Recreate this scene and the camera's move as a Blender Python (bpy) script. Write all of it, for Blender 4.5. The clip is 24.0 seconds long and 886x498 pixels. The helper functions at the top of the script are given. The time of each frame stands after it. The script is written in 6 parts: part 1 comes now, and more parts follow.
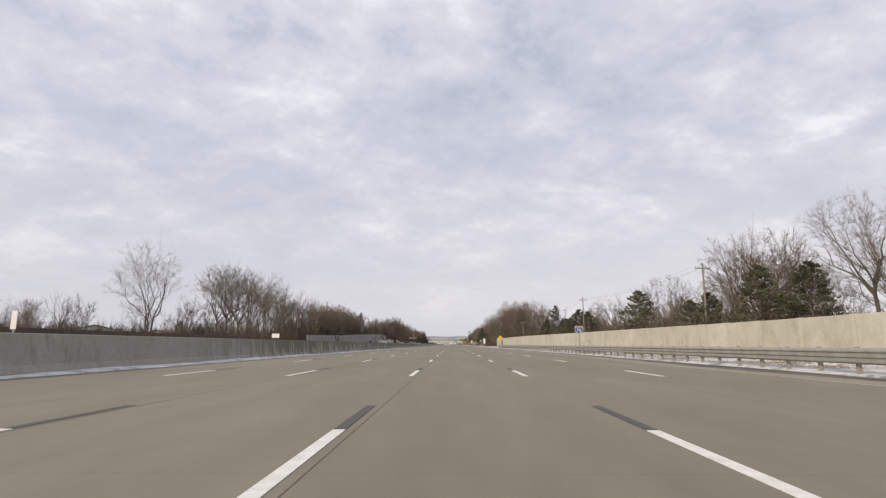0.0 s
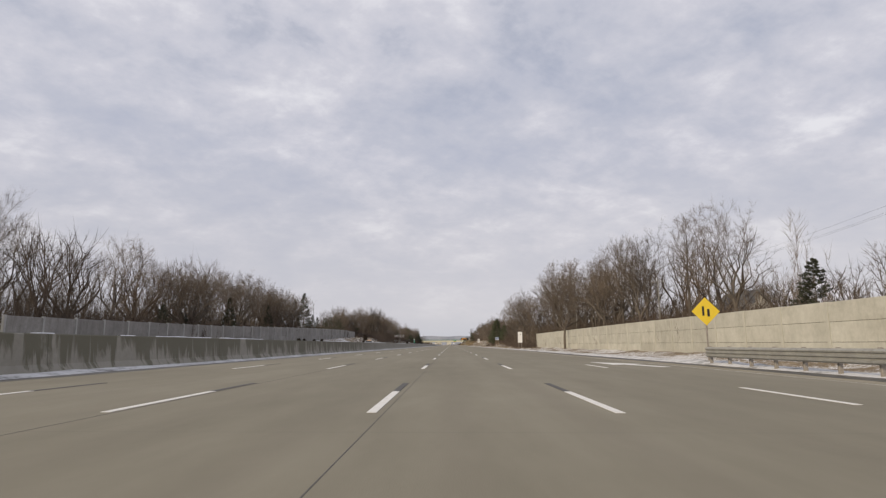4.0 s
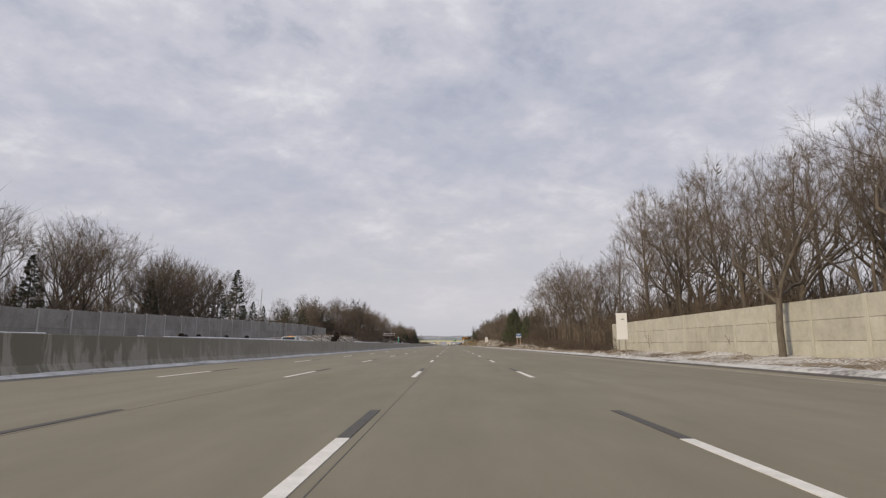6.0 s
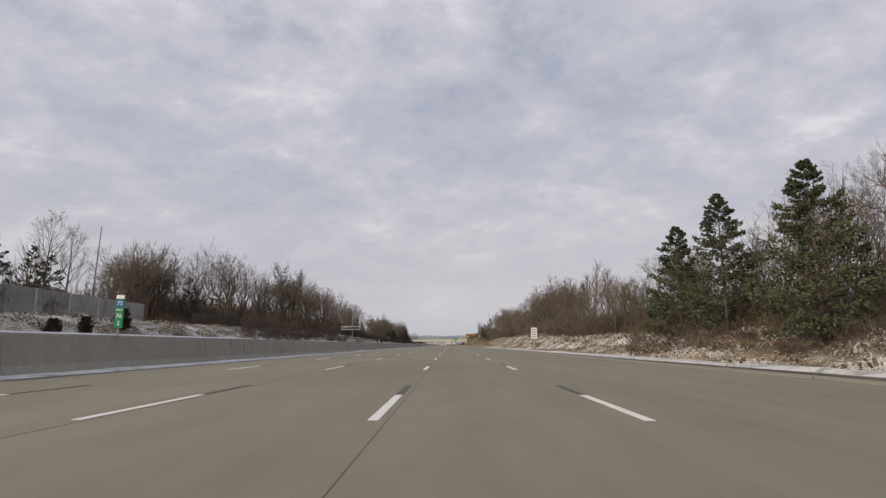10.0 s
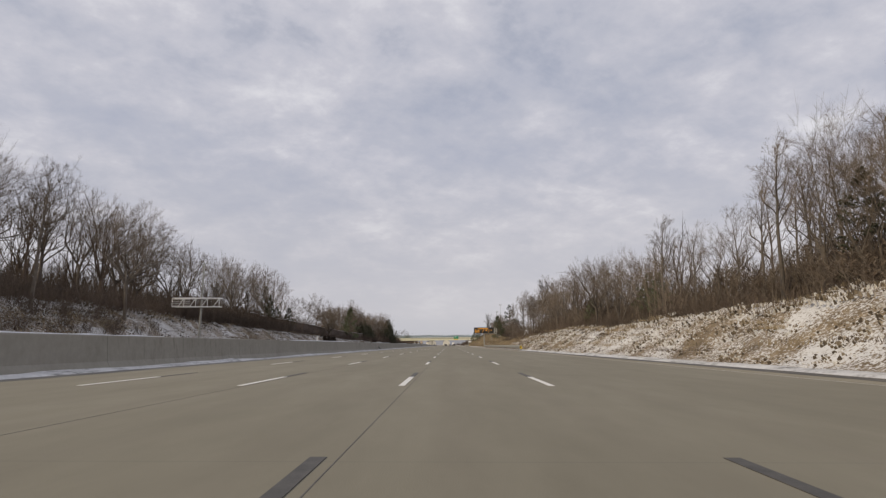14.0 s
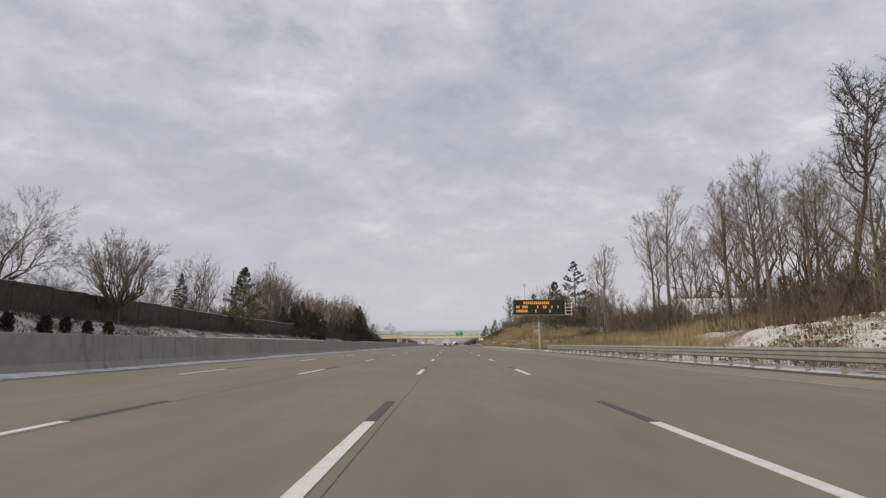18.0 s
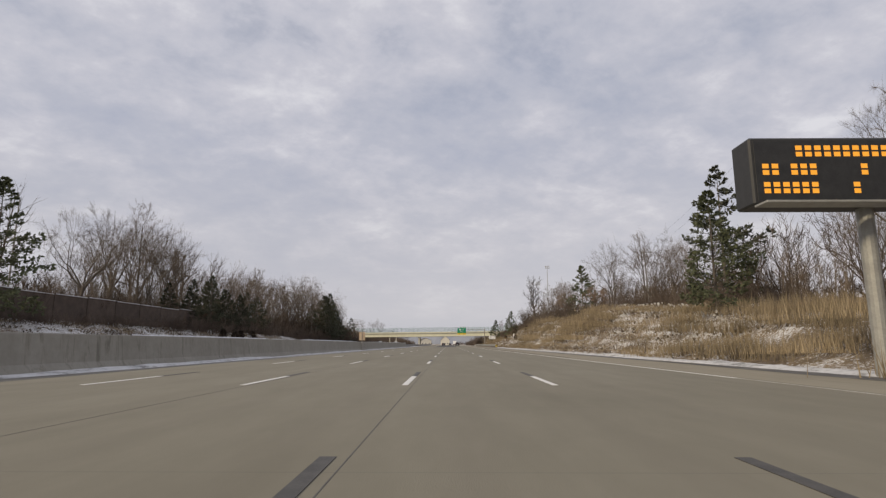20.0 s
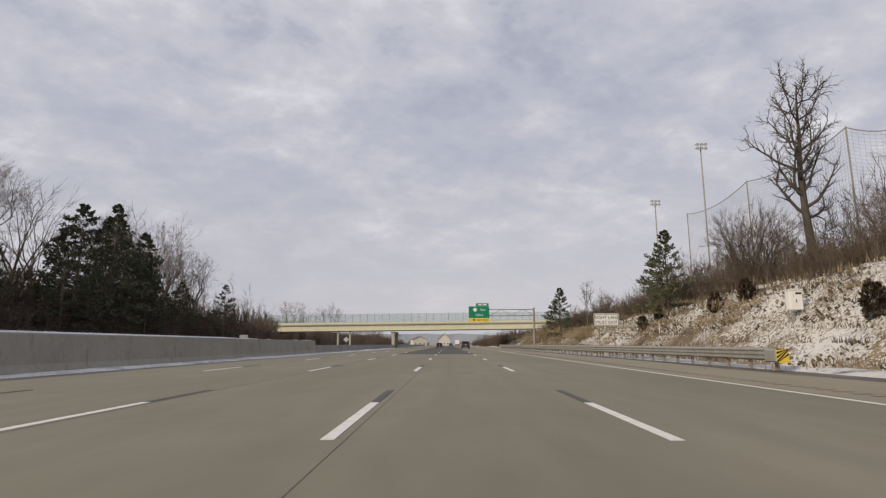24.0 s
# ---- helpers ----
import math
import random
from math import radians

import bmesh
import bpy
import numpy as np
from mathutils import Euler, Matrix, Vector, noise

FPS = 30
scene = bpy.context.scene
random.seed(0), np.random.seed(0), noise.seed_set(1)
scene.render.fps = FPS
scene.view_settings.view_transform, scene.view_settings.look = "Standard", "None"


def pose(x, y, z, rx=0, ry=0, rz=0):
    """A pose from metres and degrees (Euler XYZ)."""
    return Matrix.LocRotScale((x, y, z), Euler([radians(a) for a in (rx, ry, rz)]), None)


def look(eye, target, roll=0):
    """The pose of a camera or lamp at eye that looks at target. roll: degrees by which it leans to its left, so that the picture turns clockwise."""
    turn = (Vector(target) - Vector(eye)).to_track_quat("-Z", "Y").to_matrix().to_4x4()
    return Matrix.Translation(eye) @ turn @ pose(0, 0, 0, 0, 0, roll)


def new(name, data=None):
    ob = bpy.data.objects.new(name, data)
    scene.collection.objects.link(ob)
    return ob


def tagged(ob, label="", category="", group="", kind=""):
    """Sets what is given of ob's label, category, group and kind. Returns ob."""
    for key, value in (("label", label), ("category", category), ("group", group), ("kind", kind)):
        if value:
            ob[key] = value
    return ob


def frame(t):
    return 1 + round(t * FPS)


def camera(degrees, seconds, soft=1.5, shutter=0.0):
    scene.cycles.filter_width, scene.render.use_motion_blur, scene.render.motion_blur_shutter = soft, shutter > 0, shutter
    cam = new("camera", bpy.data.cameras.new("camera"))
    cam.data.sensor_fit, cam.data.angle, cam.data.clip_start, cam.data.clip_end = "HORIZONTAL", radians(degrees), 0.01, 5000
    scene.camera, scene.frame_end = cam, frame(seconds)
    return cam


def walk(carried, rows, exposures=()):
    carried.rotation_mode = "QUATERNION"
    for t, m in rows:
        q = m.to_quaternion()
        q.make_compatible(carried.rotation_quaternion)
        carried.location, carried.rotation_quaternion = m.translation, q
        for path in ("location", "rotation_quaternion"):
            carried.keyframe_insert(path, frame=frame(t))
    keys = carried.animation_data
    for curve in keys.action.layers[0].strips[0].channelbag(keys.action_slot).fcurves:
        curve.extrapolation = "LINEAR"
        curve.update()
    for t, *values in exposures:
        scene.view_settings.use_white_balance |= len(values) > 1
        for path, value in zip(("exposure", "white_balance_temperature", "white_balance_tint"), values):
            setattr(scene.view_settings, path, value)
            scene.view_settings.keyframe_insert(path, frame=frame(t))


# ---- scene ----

# ---- camera: a car's dash camera, one straight run down the carriageway ----
cam = camera(77.3, 24.0, soft=1.3)
# seconds, metres right of the lane's middle line and down the road, the road's far point as slopes right of and below the view's axis
RUN = [
    (0.0, 0.05, 0.0, 0.0172, 0.1724), (1.0, 0.03, 32.62, 0.0164, 0.1724), (2.0, 0, 65.38, 0.0160, 0.1728), (3.5, -0.08, 114.25, 0.0148, 0.1728),
    (5.0, -0.14, 163.44, 0.0140, 0.1728), (6.0, -0.13, 197.5, 0.0140, 0.1728), (7.0, -0.12, 230.12, 0.0140, 0.1728), (8.0, -0.16, 263.5, 0.0140, 0.1728),
    (9.0, -0.22, 296.88, 0.0136, 0.1728), (10.0, -0.26, 330.31, 0.0132, 0.1728), (11.5, -0.22, 379.5, 0.0124, 0.1728), (13.0, -0.16, 428.25, 0.0116, 0.1728),
    (14.0, -0.12, 461.12, 0.0112, 0.1728), (15.0, -0.16, 494.0, 0.0112, 0.1724), (16.0, -0.24, 526.88, 0.0112, 0.1720), (17.0, -0.28, 559.62, 0.0112, 0.1716),
    (18.0, -0.26, 592.2, 0.0112, 0.1716), (19.5, -0.22, 641.5, 0.0104, 0.1716), (21.0, -0.2, 690.75, 0.0104, 0.1716), (22.0, -0.15, 722.62, 0.0104, 0.1720),
    (23.0, -0.06, 755.38, 0.0112, 0.1720), (24.0, 0, 787.88, 0.0116, 0.1720),
]
EYE = 1.0
walk(cam, [(t, pose(x, y, EYE, 90 + math.degrees(math.atan(dn)), 0, math.degrees(math.atan(rt)))) for t, x, y, rt, dn in RUN],
     exposures=[(0.0, 0.10), (2.5, -0.02), (5.0, -0.13), (10.0, -0.22), (24.0, -0.22)])

# ---- light: a pale overcast sky with a weak low sun from the left ----
SUN_DIR = Vector((-0.70, -0.55, 0.46)).normalized()
sun_lamp = bpy.data.lights.new("sun", "SUN")
sun_lamp.energy, sun_lamp.angle, sun_lamp.color = 2.9, radians(8), (1.0, 0.84, 0.60)
new("sun", sun_lamp).matrix_world = look(SUN_DIR * 100, (0, 0, 0))


def nd(nt, kind, **kw):
    n = nt.nodes.new(kind)
    for k, v in kw.items():
        if k in n.inputs:
            n.inputs[k].default_value = v
    return n


def ramp(nt, fac, stops):
    n = nt.nodes.new("ShaderNodeValToRGB")
    while len(n.color_ramp.elements) < len(stops):
        n.color_ramp.elements.new(0.5)
    for e, (p, c) in zip(n.color_ramp.elements, stops):
        e.position, e.color = p, (c, c, c, 1) if not isinstance(c, tuple) else (*c, 1)
    nt.links.new(fac, n.inputs[0])
    return n.outputs[0]


def mixc(nt, fac, a, b, mode="MIX"):
    n = nt.nodes.new("ShaderNodeMix")
    n.data_type, n.blend_type = "RGBA", mode
    for sock, v in ((n.inputs[0], fac), (n.inputs[6], a), (n.inputs[7], b)):
        if hasattr(v, "is_linked"):
            nt.links.new(v, sock)
        else:
            sock.default_value = (*v, 1) if isinstance(v, tuple) else v
    return n.outputs[2]


def math2(nt, op, a, b=0.0, clamp=False):
    n = nt.nodes.new("ShaderNodeMath")
    n.operation, n.use_clamp = op, clamp
    for sock, v in zip(n.inputs, (a, b)):
        if hasattr(v, "is_linked"):
            nt.links.new(v, sock)
        else:
            sock.default_value = v
    return n.outputs[0]


def noise_of(nt, vec, scale, detail=4.0, rough=0.55, distort=0.0):
    n = nd(nt, "ShaderNodeTexNoise", Scale=scale, Detail=detail, Roughness=rough, Distortion=distort)
    if vec is not None:
        nt.links.new(vec, n.inputs["Vector"])
    return n.outputs["Fac"]


def make_world():
    w = bpy.data.worlds.new("overcast_sky")
    scene.world = w
    w.use_nodes = True
    nt = w.node_tree
    nt.nodes.clear()
    out, bg = nt.nodes.new("ShaderNodeOutputWorld"), nt.nodes.new("ShaderNodeBackground")
    nt.links.new(bg.outputs[0], out.inputs[0])
    bg.inputs["Strength"].default_value = 0.1
    sky = nt.nodes.new("ShaderNodeTexSky")
    sky.sky_type, sky.sun_disc = "NISHITA", False
    sky.sun_elevation, sky.sun_rotation = radians(26), math.atan2(SUN_DIR.x, SUN_DIR.y)
    sky.air_density, sky.dust_density = 1.0, 1.5
    tc = nt.nodes.new("ShaderNodeTexCoord")
    sep = nt.nodes.new("ShaderNodeSeparateXYZ")
    nt.links.new(tc.outputs["Generated"], sep.inputs[0])
    up = math2(nt, "MAXIMUM", sep.outputs[2], 0.0)
    lift = math2(nt, "ADD", up, 0.30)
    comb = nt.nodes.new("ShaderNodeCombineXYZ")
    nt.links.new(math2(nt, "DIVIDE", sep.outputs[0], lift), comb.inputs[0])
    nt.links.new(math2(nt, "DIVIDE", sep.outputs[1], lift), comb.inputs[1])
    p = comb.outputs[0]
    turned = nt.nodes.new("ShaderNodeMapping")
    turned.inputs["Rotation"].default_value = (0, 0, radians(-32))
    turned.inputs["Scale"].default_value = (1.5, 1.6, 1.0)
    turned.inputs["Location"].default_value = (2.3, 0.4, 0.0)
    nt.links.new(p, turned.inputs[0])
    p = turned.outputs[0]
    big = noise_of(nt, p, 0.8, 3, 0.5, 0.2)
    mid = noise_of(nt, p, 3.2, 5, 0.55, 0.25)
    fine = noise_of(nt, p, 11.0, 5, 0.6, 0.1)
    lum = math2(nt, "ADD", math2(nt, "MULTIPLY", big, 0.40), math2(nt, "ADD", math2(nt, "MULTIPLY", mid, 0.36), math2(nt, "MULTIPLY", fine, 0.16)))
    cloud = ramp(nt, lum, [(0.35, (4.95, 5.22, 6.3)), (0.44, (5.65, 5.8, 6.7)), (0.51, (6.6, 6.6, 7.35)), (0.585, (8.3, 8.25, 8.75))])
    # a slate-grey veil near the horizon
    low = ramp(nt, up, [(0.0, 1.0), (0.06, 0.8), (0.32, 0.0)])
    veil = ramp(nt, math2(nt, "ADD", math2(nt, "MULTIPLY", sep.outputs[0], 0.5), 0.5), [(0.25, (6.35, 6.25, 6.65)), (0.65, (7.3, 7.08, 7.3))])
    cloud = mixc(nt, low, cloud, veil)
    cloud = mixc(nt, ramp(nt, up, [(0.0, 0.85), (0.055, 0.0)]), cloud, (5.7, 5.8, 6.35))
    # thin places high up where the blue shows
    thin = math2(nt, "ADD", math2(nt, "MULTIPLY", mid, 0.55), math2(nt, "ADD", math2(nt, "MULTIPLY", big, 0.30), math2(nt, "MULTIPLY", fine, 0.15)))
    hole = math2(nt, "MULTIPLY", ramp(nt, thin, [(0.36, 0.5), (0.47, 0.0)]), ramp(nt, up, [(0.35, 0.0), (0.6, 0.8)]))
    col = mixc(nt, hole, cloud, sky.outputs[0])
    nt.links.new(col, bg.inputs["Color"])


make_world()


# ---- materials ----
def material(name, stops, scale=3.0, detail=5.0, rough=0.8, metal=0.0, bump=0.15, bump_scale=None, fine=0.35, vary=0.0, coord="Object", stretch=(1, 1, 1), extra=None):
    m = bpy.data.materials.new(name)
    m.use_nodes = True
    nt = m.node_tree
    bs = nt.nodes["Principled BSDF"]
    tc = nt.nodes.new("ShaderNodeTexCoord")
    mp = nt.nodes.new("ShaderNodeMapping")
    mp.inputs["Scale"].default_value = stretch
    where = nt.nodes.new("ShaderNodeNewGeometry").outputs["Position"] if coord == "World" else tc.outputs[coord]
    nt.links.new(where, mp.inputs[0])
    vec = mp.outputs[0]
    n1 = noise_of(nt, vec, scale, detail, 0.6)
    n2 = noise_of(nt, vec, scale * 7.3, 4, 0.6)
    fac = math2(nt, "ADD", math2(nt, "MULTIPLY", n1, 1 - fine), math2(nt, "MULTIPLY", n2, fine))
    col = ramp(nt, fac, stops)
    if vary:
        oi = nt.nodes.new("ShaderNodeObjectInfo")
        col = mixc(nt, 1.0, col, ramp(nt, oi.outputs["Random"], [(0, 1 - vary), (1, 1 + vary)]), "MULTIPLY")
    if extra:
        col = extra(nt, where, col, n1, n2)
    nt.links.new(col, bs.inputs["Base Color"])
    bs.inputs["Roughness"].default_value = rough
    bs.inputs["Metallic"].default_value = metal
    if bump:
        b = nd(nt, "ShaderNodeBump", Strength=bump, Distance=0.05)
        nt.links.new(noise_of(nt, vec, bump_scale or scale * 5, 5, 0.65), b.inputs["Height"])
        nt.links.new(b.outputs[0], bs.inputs["Normal"])
    return m


def road_extra(nt, where, col, n1, n2):
    """Wheel tracks and transverse saw joints of a concrete road."""
    sep = nt.nodes.new("ShaderNodeSeparateXYZ")
    nt.links.new(where, sep.inputs[0])
    wave = math2(nt, "SINE", math2(nt, "MULTIPLY", math2(nt, "ADD", sep.outputs[0], 0.5), 6.2832 / 1.83))
    track = math2(nt, "MULTIPLY", ramp(nt, wave, [(0.3, 0.0), (1.0, 1.0)]), ramp(nt, n1, [(0.35, 0.2), (0.65, 1.0)]))
    col = mixc(nt, math2(nt, "MULTIPLY", track, 0.22), col, (0.15, 0.128, 0.10))
    saw = math2(nt, "FRACT", math2(nt, "DIVIDE", sep.outputs[1], 4.57))
    joint = math2(nt, "LESS_THAN", saw, 0.006)
    return mixc(nt, math2(nt, "MULTIPLY", joint, 0.2), col, (0.07, 0.065, 0.06))


def barrier_extra(nt, where, col, n1, n2):
    """Green-brown grime with pale runs washed through it on one stretch; blotches under the top edge elsewhere."""
    sep = nt.nodes.new("ShaderNodeSeparateXYZ")
    nt.links.new(where, sep.inputs[0])
    mp = nt.nodes.new("ShaderNodeMapping")
    mp.inputs["Scale"].default_value = (1, 1.0, 0.16)
    nt.links.new(where, mp.inputs[0])
    run = noise_of(nt, mp.outputs[0], 1.05, 5, 0.62, 0.9)
    height = math2(nt, "DIVIDE", sep.outputs[2], 1.4)
    wash = math2(nt, "ADD", run, math2(nt, "MULTIPLY", math2(nt, "SUBTRACT", 0.5, height), 0.16))
    mossy = ramp(nt, math2(nt, "DIVIDE", sep.outputs[1], 1000.0), [(0.03, 0.0), (0.05, 1.0), (0.215, 0.9), (0.25, 0.0)])
    col = mixc(nt, math2(nt, "MULTIPLY", mossy, ramp(nt, wash, [(0.50, 0.92), (0.57, 0.03)])), col, (0.125, 0.116, 0.080))
    blot = noise_of(nt, mp.outputs[0], 2.2, 6, 0.7, 1.2)
    where_blot = noise_of(nt, where, 0.05, 3, 0.5)
    amount = math2(nt, "MULTIPLY", ramp(nt, blot, [(0.54, 0.0), (0.66, 0.75)]), ramp(nt, where_blot, [(0.44, 0.1), (0.58, 1.0)]))
    col = mixc(nt, amount, col, (0.15, 0.138, 0.112))
    cloudy = noise_of(nt, where, 0.5, 6, 0.65, 0.3)
    return mixc(nt, ramp(nt, cloudy, [(0.5, 0.0), (0.72, 0.3)]), col, (0.22, 0.205, 0.17))


def stain_extra(strength, lo, hi, drawn=0.10):
    """Dark damp runs down a concrete face, gathered in some stretches, and cloudy soiling."""
    def f(nt, where, col, n1, n2):
        mp = nt.nodes.new("ShaderNodeMapping")
        mp.inputs["Scale"].default_value = (1, 1.1, drawn)
        nt.links.new(where, mp.inputs[0])
        run = noise_of(nt, mp.outputs[0], 1.4, 7, 0.7, 0.6)
        wide = noise_of(nt, where, 0.05, 4, 0.55)
        cloudy = noise_of(nt, where, 0.9, 6, 0.65, 0.3)
        amount = math2(nt, "MULTIPLY", ramp(nt, run, [(lo, 0.0), (hi, 1.0)]), ramp(nt, wide, [(0.42, 0.08), (0.58, strength)]))
        amount = math2(nt, "MAXIMUM", amount, ramp(nt, cloudy, [(0.52, 0.0), (0.75, 0.22)]))
        return mixc(nt, amount, col, (0.13, 0.119, 0.098))
    return f


def snow_extra(amount_lo, amount_hi, scale=0.7):
    def f(nt, where, col, n1, n2):
        a = noise_of(nt, where, scale, 7, 0.72, 0.0)
        b = noise_of(nt, where, scale * 0.035, 3, 0.5)
        s = math2(nt, "ADD", math2(nt, "MULTIPLY", a, 0.62), math2(nt, "MULTIPLY", b, 0.38))
        return mixc(nt, ramp(nt, s, [(amount_lo, 0.0), (amount_hi, 1.0)]), col, (0.62, 0.61, 0.60))
    return f


M = dict(
    concrete=material("road_concrete", [(0.3, (0.168, 0.152, 0.111)), (0.5, (0.207, 0.189, 0.141)), (0.7, (0.25, 0.23, 0.176))], 0.22, 6, 0.85, bump=0.12, bump_scale=60, stretch=(1, 0.25, 1), extra=road_extra),
    shoulder=material("shoulder_concrete", [(0.3, (0.215, 0.19, 0.138)), (0.5, (0.265, 0.236, 0.175)), (0.7, (0.31, 0.28, 0.213))], 0.3, 6, 0.85, bump=0.12, bump_scale=50, stretch=(1, 0.25, 1)),
    asphalt=material("dark_asphalt", [(0.3, (0.055, 0.053, 0.05)), (0.7, (0.095, 0.09, 0.085))], 0.6, 6, 0.85, bump=0.15, bump_scale=60),
    paint=material("white_road_paint", [(0.3, (0.58, 0.57, 0.54)), (0.6, (0.80, 0.79, 0.76))], 4, 5, 0.6, bump=0.1),
    blackpaint=material("black_contrast_paint", [(0.3, (0.045, 0.043, 0.04)), (0.7, (0.10, 0.095, 0.088))], 4, 5, 0.7, bump=0.1),
    seal=material("joint_sealant", [(0.3, (0.065, 0.06, 0.054)), (0.7, (0.15, 0.138, 0.12))], 5, 4, 0.7, bump=0.05),
    barrier=material("barrier_concrete", [(0.3, (0.25, 0.234, 0.197)), (0.5, (0.305, 0.287, 0.245)), (0.7, (0.36, 0.339, 0.293))], 0.5, 6, 0.88, bump=0.15, bump_scale=14, coord="World", extra=barrier_extra),
    wall=material("precast_wall_concrete", [(0.3, (0.36, 0.347, 0.292)), (0.5, (0.45, 0.436, 0.375)), (0.7, (0.53, 0.515, 0.45))], 0.7, 6, 0.9, bump=0.25, bump_scale=9, vary=0.07, extra=stain_extra(0.32, 0.46, 0.75, 0.3)),
    noise=material("grey_noise_wall", [(0.3, (0.19, 0.182, 0.172)), (0.5, (0.255, 0.246, 0.234)), (0.7, (0.32, 0.31, 0.295))], 0.5, 6, 0.9, bump=0.2, bump_scale=9, vary=0.12, extra=stain_extra(0.5, 0.45, 0.7, 0.2)),
    brown=material("brown_timber_wall", [(0.3, (0.055, 0.040, 0.032)), (0.7, (0.11, 0.082, 0.065))], 1.2, 5, 0.9, bump=0.3, bump_scale=9, vary=0.12),
    steel=material("galvanised_steel", [(0.3, (0.26, 0.255, 0.235)), (0.7, (0.40, 0.392, 0.36))], 2.5, 5, 0.6, 0.35, bump=0.06, bump_scale=20),
    post=material("weathered_steel_post", [(0.3, (0.22, 0.19, 0.16)), (0.7, (0.42, 0.39, 0.35))], 4, 5, 0.7, 0.3, bump=0.1),
    wood=material("weathered_timber_pole", [(0.3, (0.16, 0.12, 0.09)), (0.7, (0.30, 0.25, 0.20))], 3, 5, 0.9, bump=0.3, stretch=(1, 1, 0.12)),
    bark=material("grey_brown_bark", [(0.3, (0.062, 0.050, 0.041)), (0.7, (0.18, 0.152, 0.123))], 5, 5, 0.92, bump=0.5, stretch=(1, 1, 0.25), vary=0.28),
    oakbark=material("dark_oak_bark", [(0.3, (0.045, 0.038, 0.032)), (0.7, (0.13, 0.11, 0.09))], 5, 5, 0.92, bump=0.5, stretch=(1, 1, 0.25)),
    olive=material("olive_needles", [(0.3, (0.060, 0.060, 0.038)), (0.5, (0.105, 0.103, 0.064)), (0.75, (0.165, 0.16, 0.10))], 1.6, 4, 0.92, bump=0.0, vary=0.2),
    polewood=material("grey_weathered_pole", [(0.3, (0.15, 0.14, 0.125)), (0.7, (0.31, 0.29, 0.265))], 3, 5, 0.9, bump=0.3, stretch=(1, 1, 0.12)),
    juniper=material("dark_juniper_needles", [(0.3, (0.034, 0.024, 0.016)), (0.75, (0.082, 0.060, 0.040))], 1.6, 4, 0.8, bump=0.0),
    nposts=material("pale_wall_post", [(0.3, (0.30, 0.30, 0.29)), (0.7, (0.44, 0.44, 0.42))], 0.8, 5, 0.9, bump=0.15),
    # brown twigs again, darkened to stand for the shade inside a wood
    shaded_twig=material("shaded_deep_twigs", [(0.3, (0.060, 0.043, 0.032)), (0.7, (0.14, 0.105, 0.077))], 0.5, 3, 0.92, bump=0.0, vary=0.3),
    twig=material("brown_twigs", [(0.3, (0.095, 0.073, 0.055)), (0.7, (0.205, 0.165, 0.127))], 2, 3, 0.9, bump=0.0, vary=0.25),
    brush=material("brown_brush_twigs", [(0.3, (0.068, 0.050, 0.039)), (0.7, (0.150, 0.115, 0.088))], 0.8, 3, 0.92, bump=0.0, vary=0.3),
    leaf=material("rust_oak_leaves", [(0.3, (0.13, 0.085, 0.056)), (0.7, (0.26, 0.178, 0.122))], 2, 4, 0.85, bump=0.1),
    needle=material("spruce_needles", [(0.3, (0.038, 0.042, 0.027)), (0.5, (0.066, 0.071, 0.045)), (0.75, (0.105, 0.108, 0.068))], 1.6, 4, 0.92, bump=0.0, vary=0.25),
    needle2=material("pine_needles", [(0.3, (0.060, 0.070, 0.038)), (0.5, (0.105, 0.118, 0.063)), (0.75, (0.16, 0.172, 0.095))], 1.6, 4, 0.92, bump=0.0, vary=0.2),
    straw=material("dry_tan_grass", [(0.3, (0.16, 0.122, 0.074)), (0.7, (0.34, 0.272, 0.172))], 1.5, 4, 0.9, bump=0.0, vary=0.35),
    snow=material("dirty_snow", [(0.3, (0.55, 0.55, 0.56)), (0.6, (0.80, 0.81, 0.84))], 1.5, 5, 0.75, bump=0.4, bump_scale=5),
    verge=material("roadside_snow", [(0.34, (0.11, 0.105, 0.095)), (0.42, (0.30, 0.295, 0.285)), (0.49, (0.54, 0.535, 0.53)), (0.66, (0.68, 0.675, 0.67))], 0.8, 7, 0.75, bump=0.5, bump_scale=5),
    ground=material("winter_ground", [(0.3, (0.075, 0.055, 0.035)), (0.5, (0.17, 0.125, 0.075)), (0.7, (0.32, 0.245, 0.145))], 0.9, 7, 0.95, bump=1.0, bump_scale=4.0, extra=snow_extra(0.485, 0.535, 6.0)),
    cream=material("cream_bridge_paint", [(0.3, (0.62, 0.60, 0.44)), (0.7, (0.74, 0.72, 0.56))], 0.6, 5, 0.6, bump=0.05),
    deck=material("bridge_deck_concrete", [(0.3, (0.38, 0.36, 0.30)), (0.7, (0.52, 0.50, 0.43))], 0.6, 5, 0.85, bump=0.15),
    fence=material("green_fence_mesh", [(0.3, (0.06, 0.15, 0.10)), (0.7, (0.10, 0.21, 0.15))], 2, 4, 0.6, bump=0.0),
    # blue-grey of the air in between, painted into the ridge's colour
    ridge=material("haze_tinted_ridge", [(0.3, (0.24, 0.26, 0.31)), (0.7, (0.30, 0.32, 0.37))], 0.02, 6, 1.0, bump=0.0),
)


# ---- mesh helpers ----
def mesh_of(name, verts, faces, mat, smooth=False):
    me = bpy.data.meshes.new(name)
    me.from_pydata(verts, [], faces)
    me.materials.append(mat)
    if smooth:
        me.polygons.foreach_set("use_smooth", [True] * len(me.polygons))
    me.update()
    return me


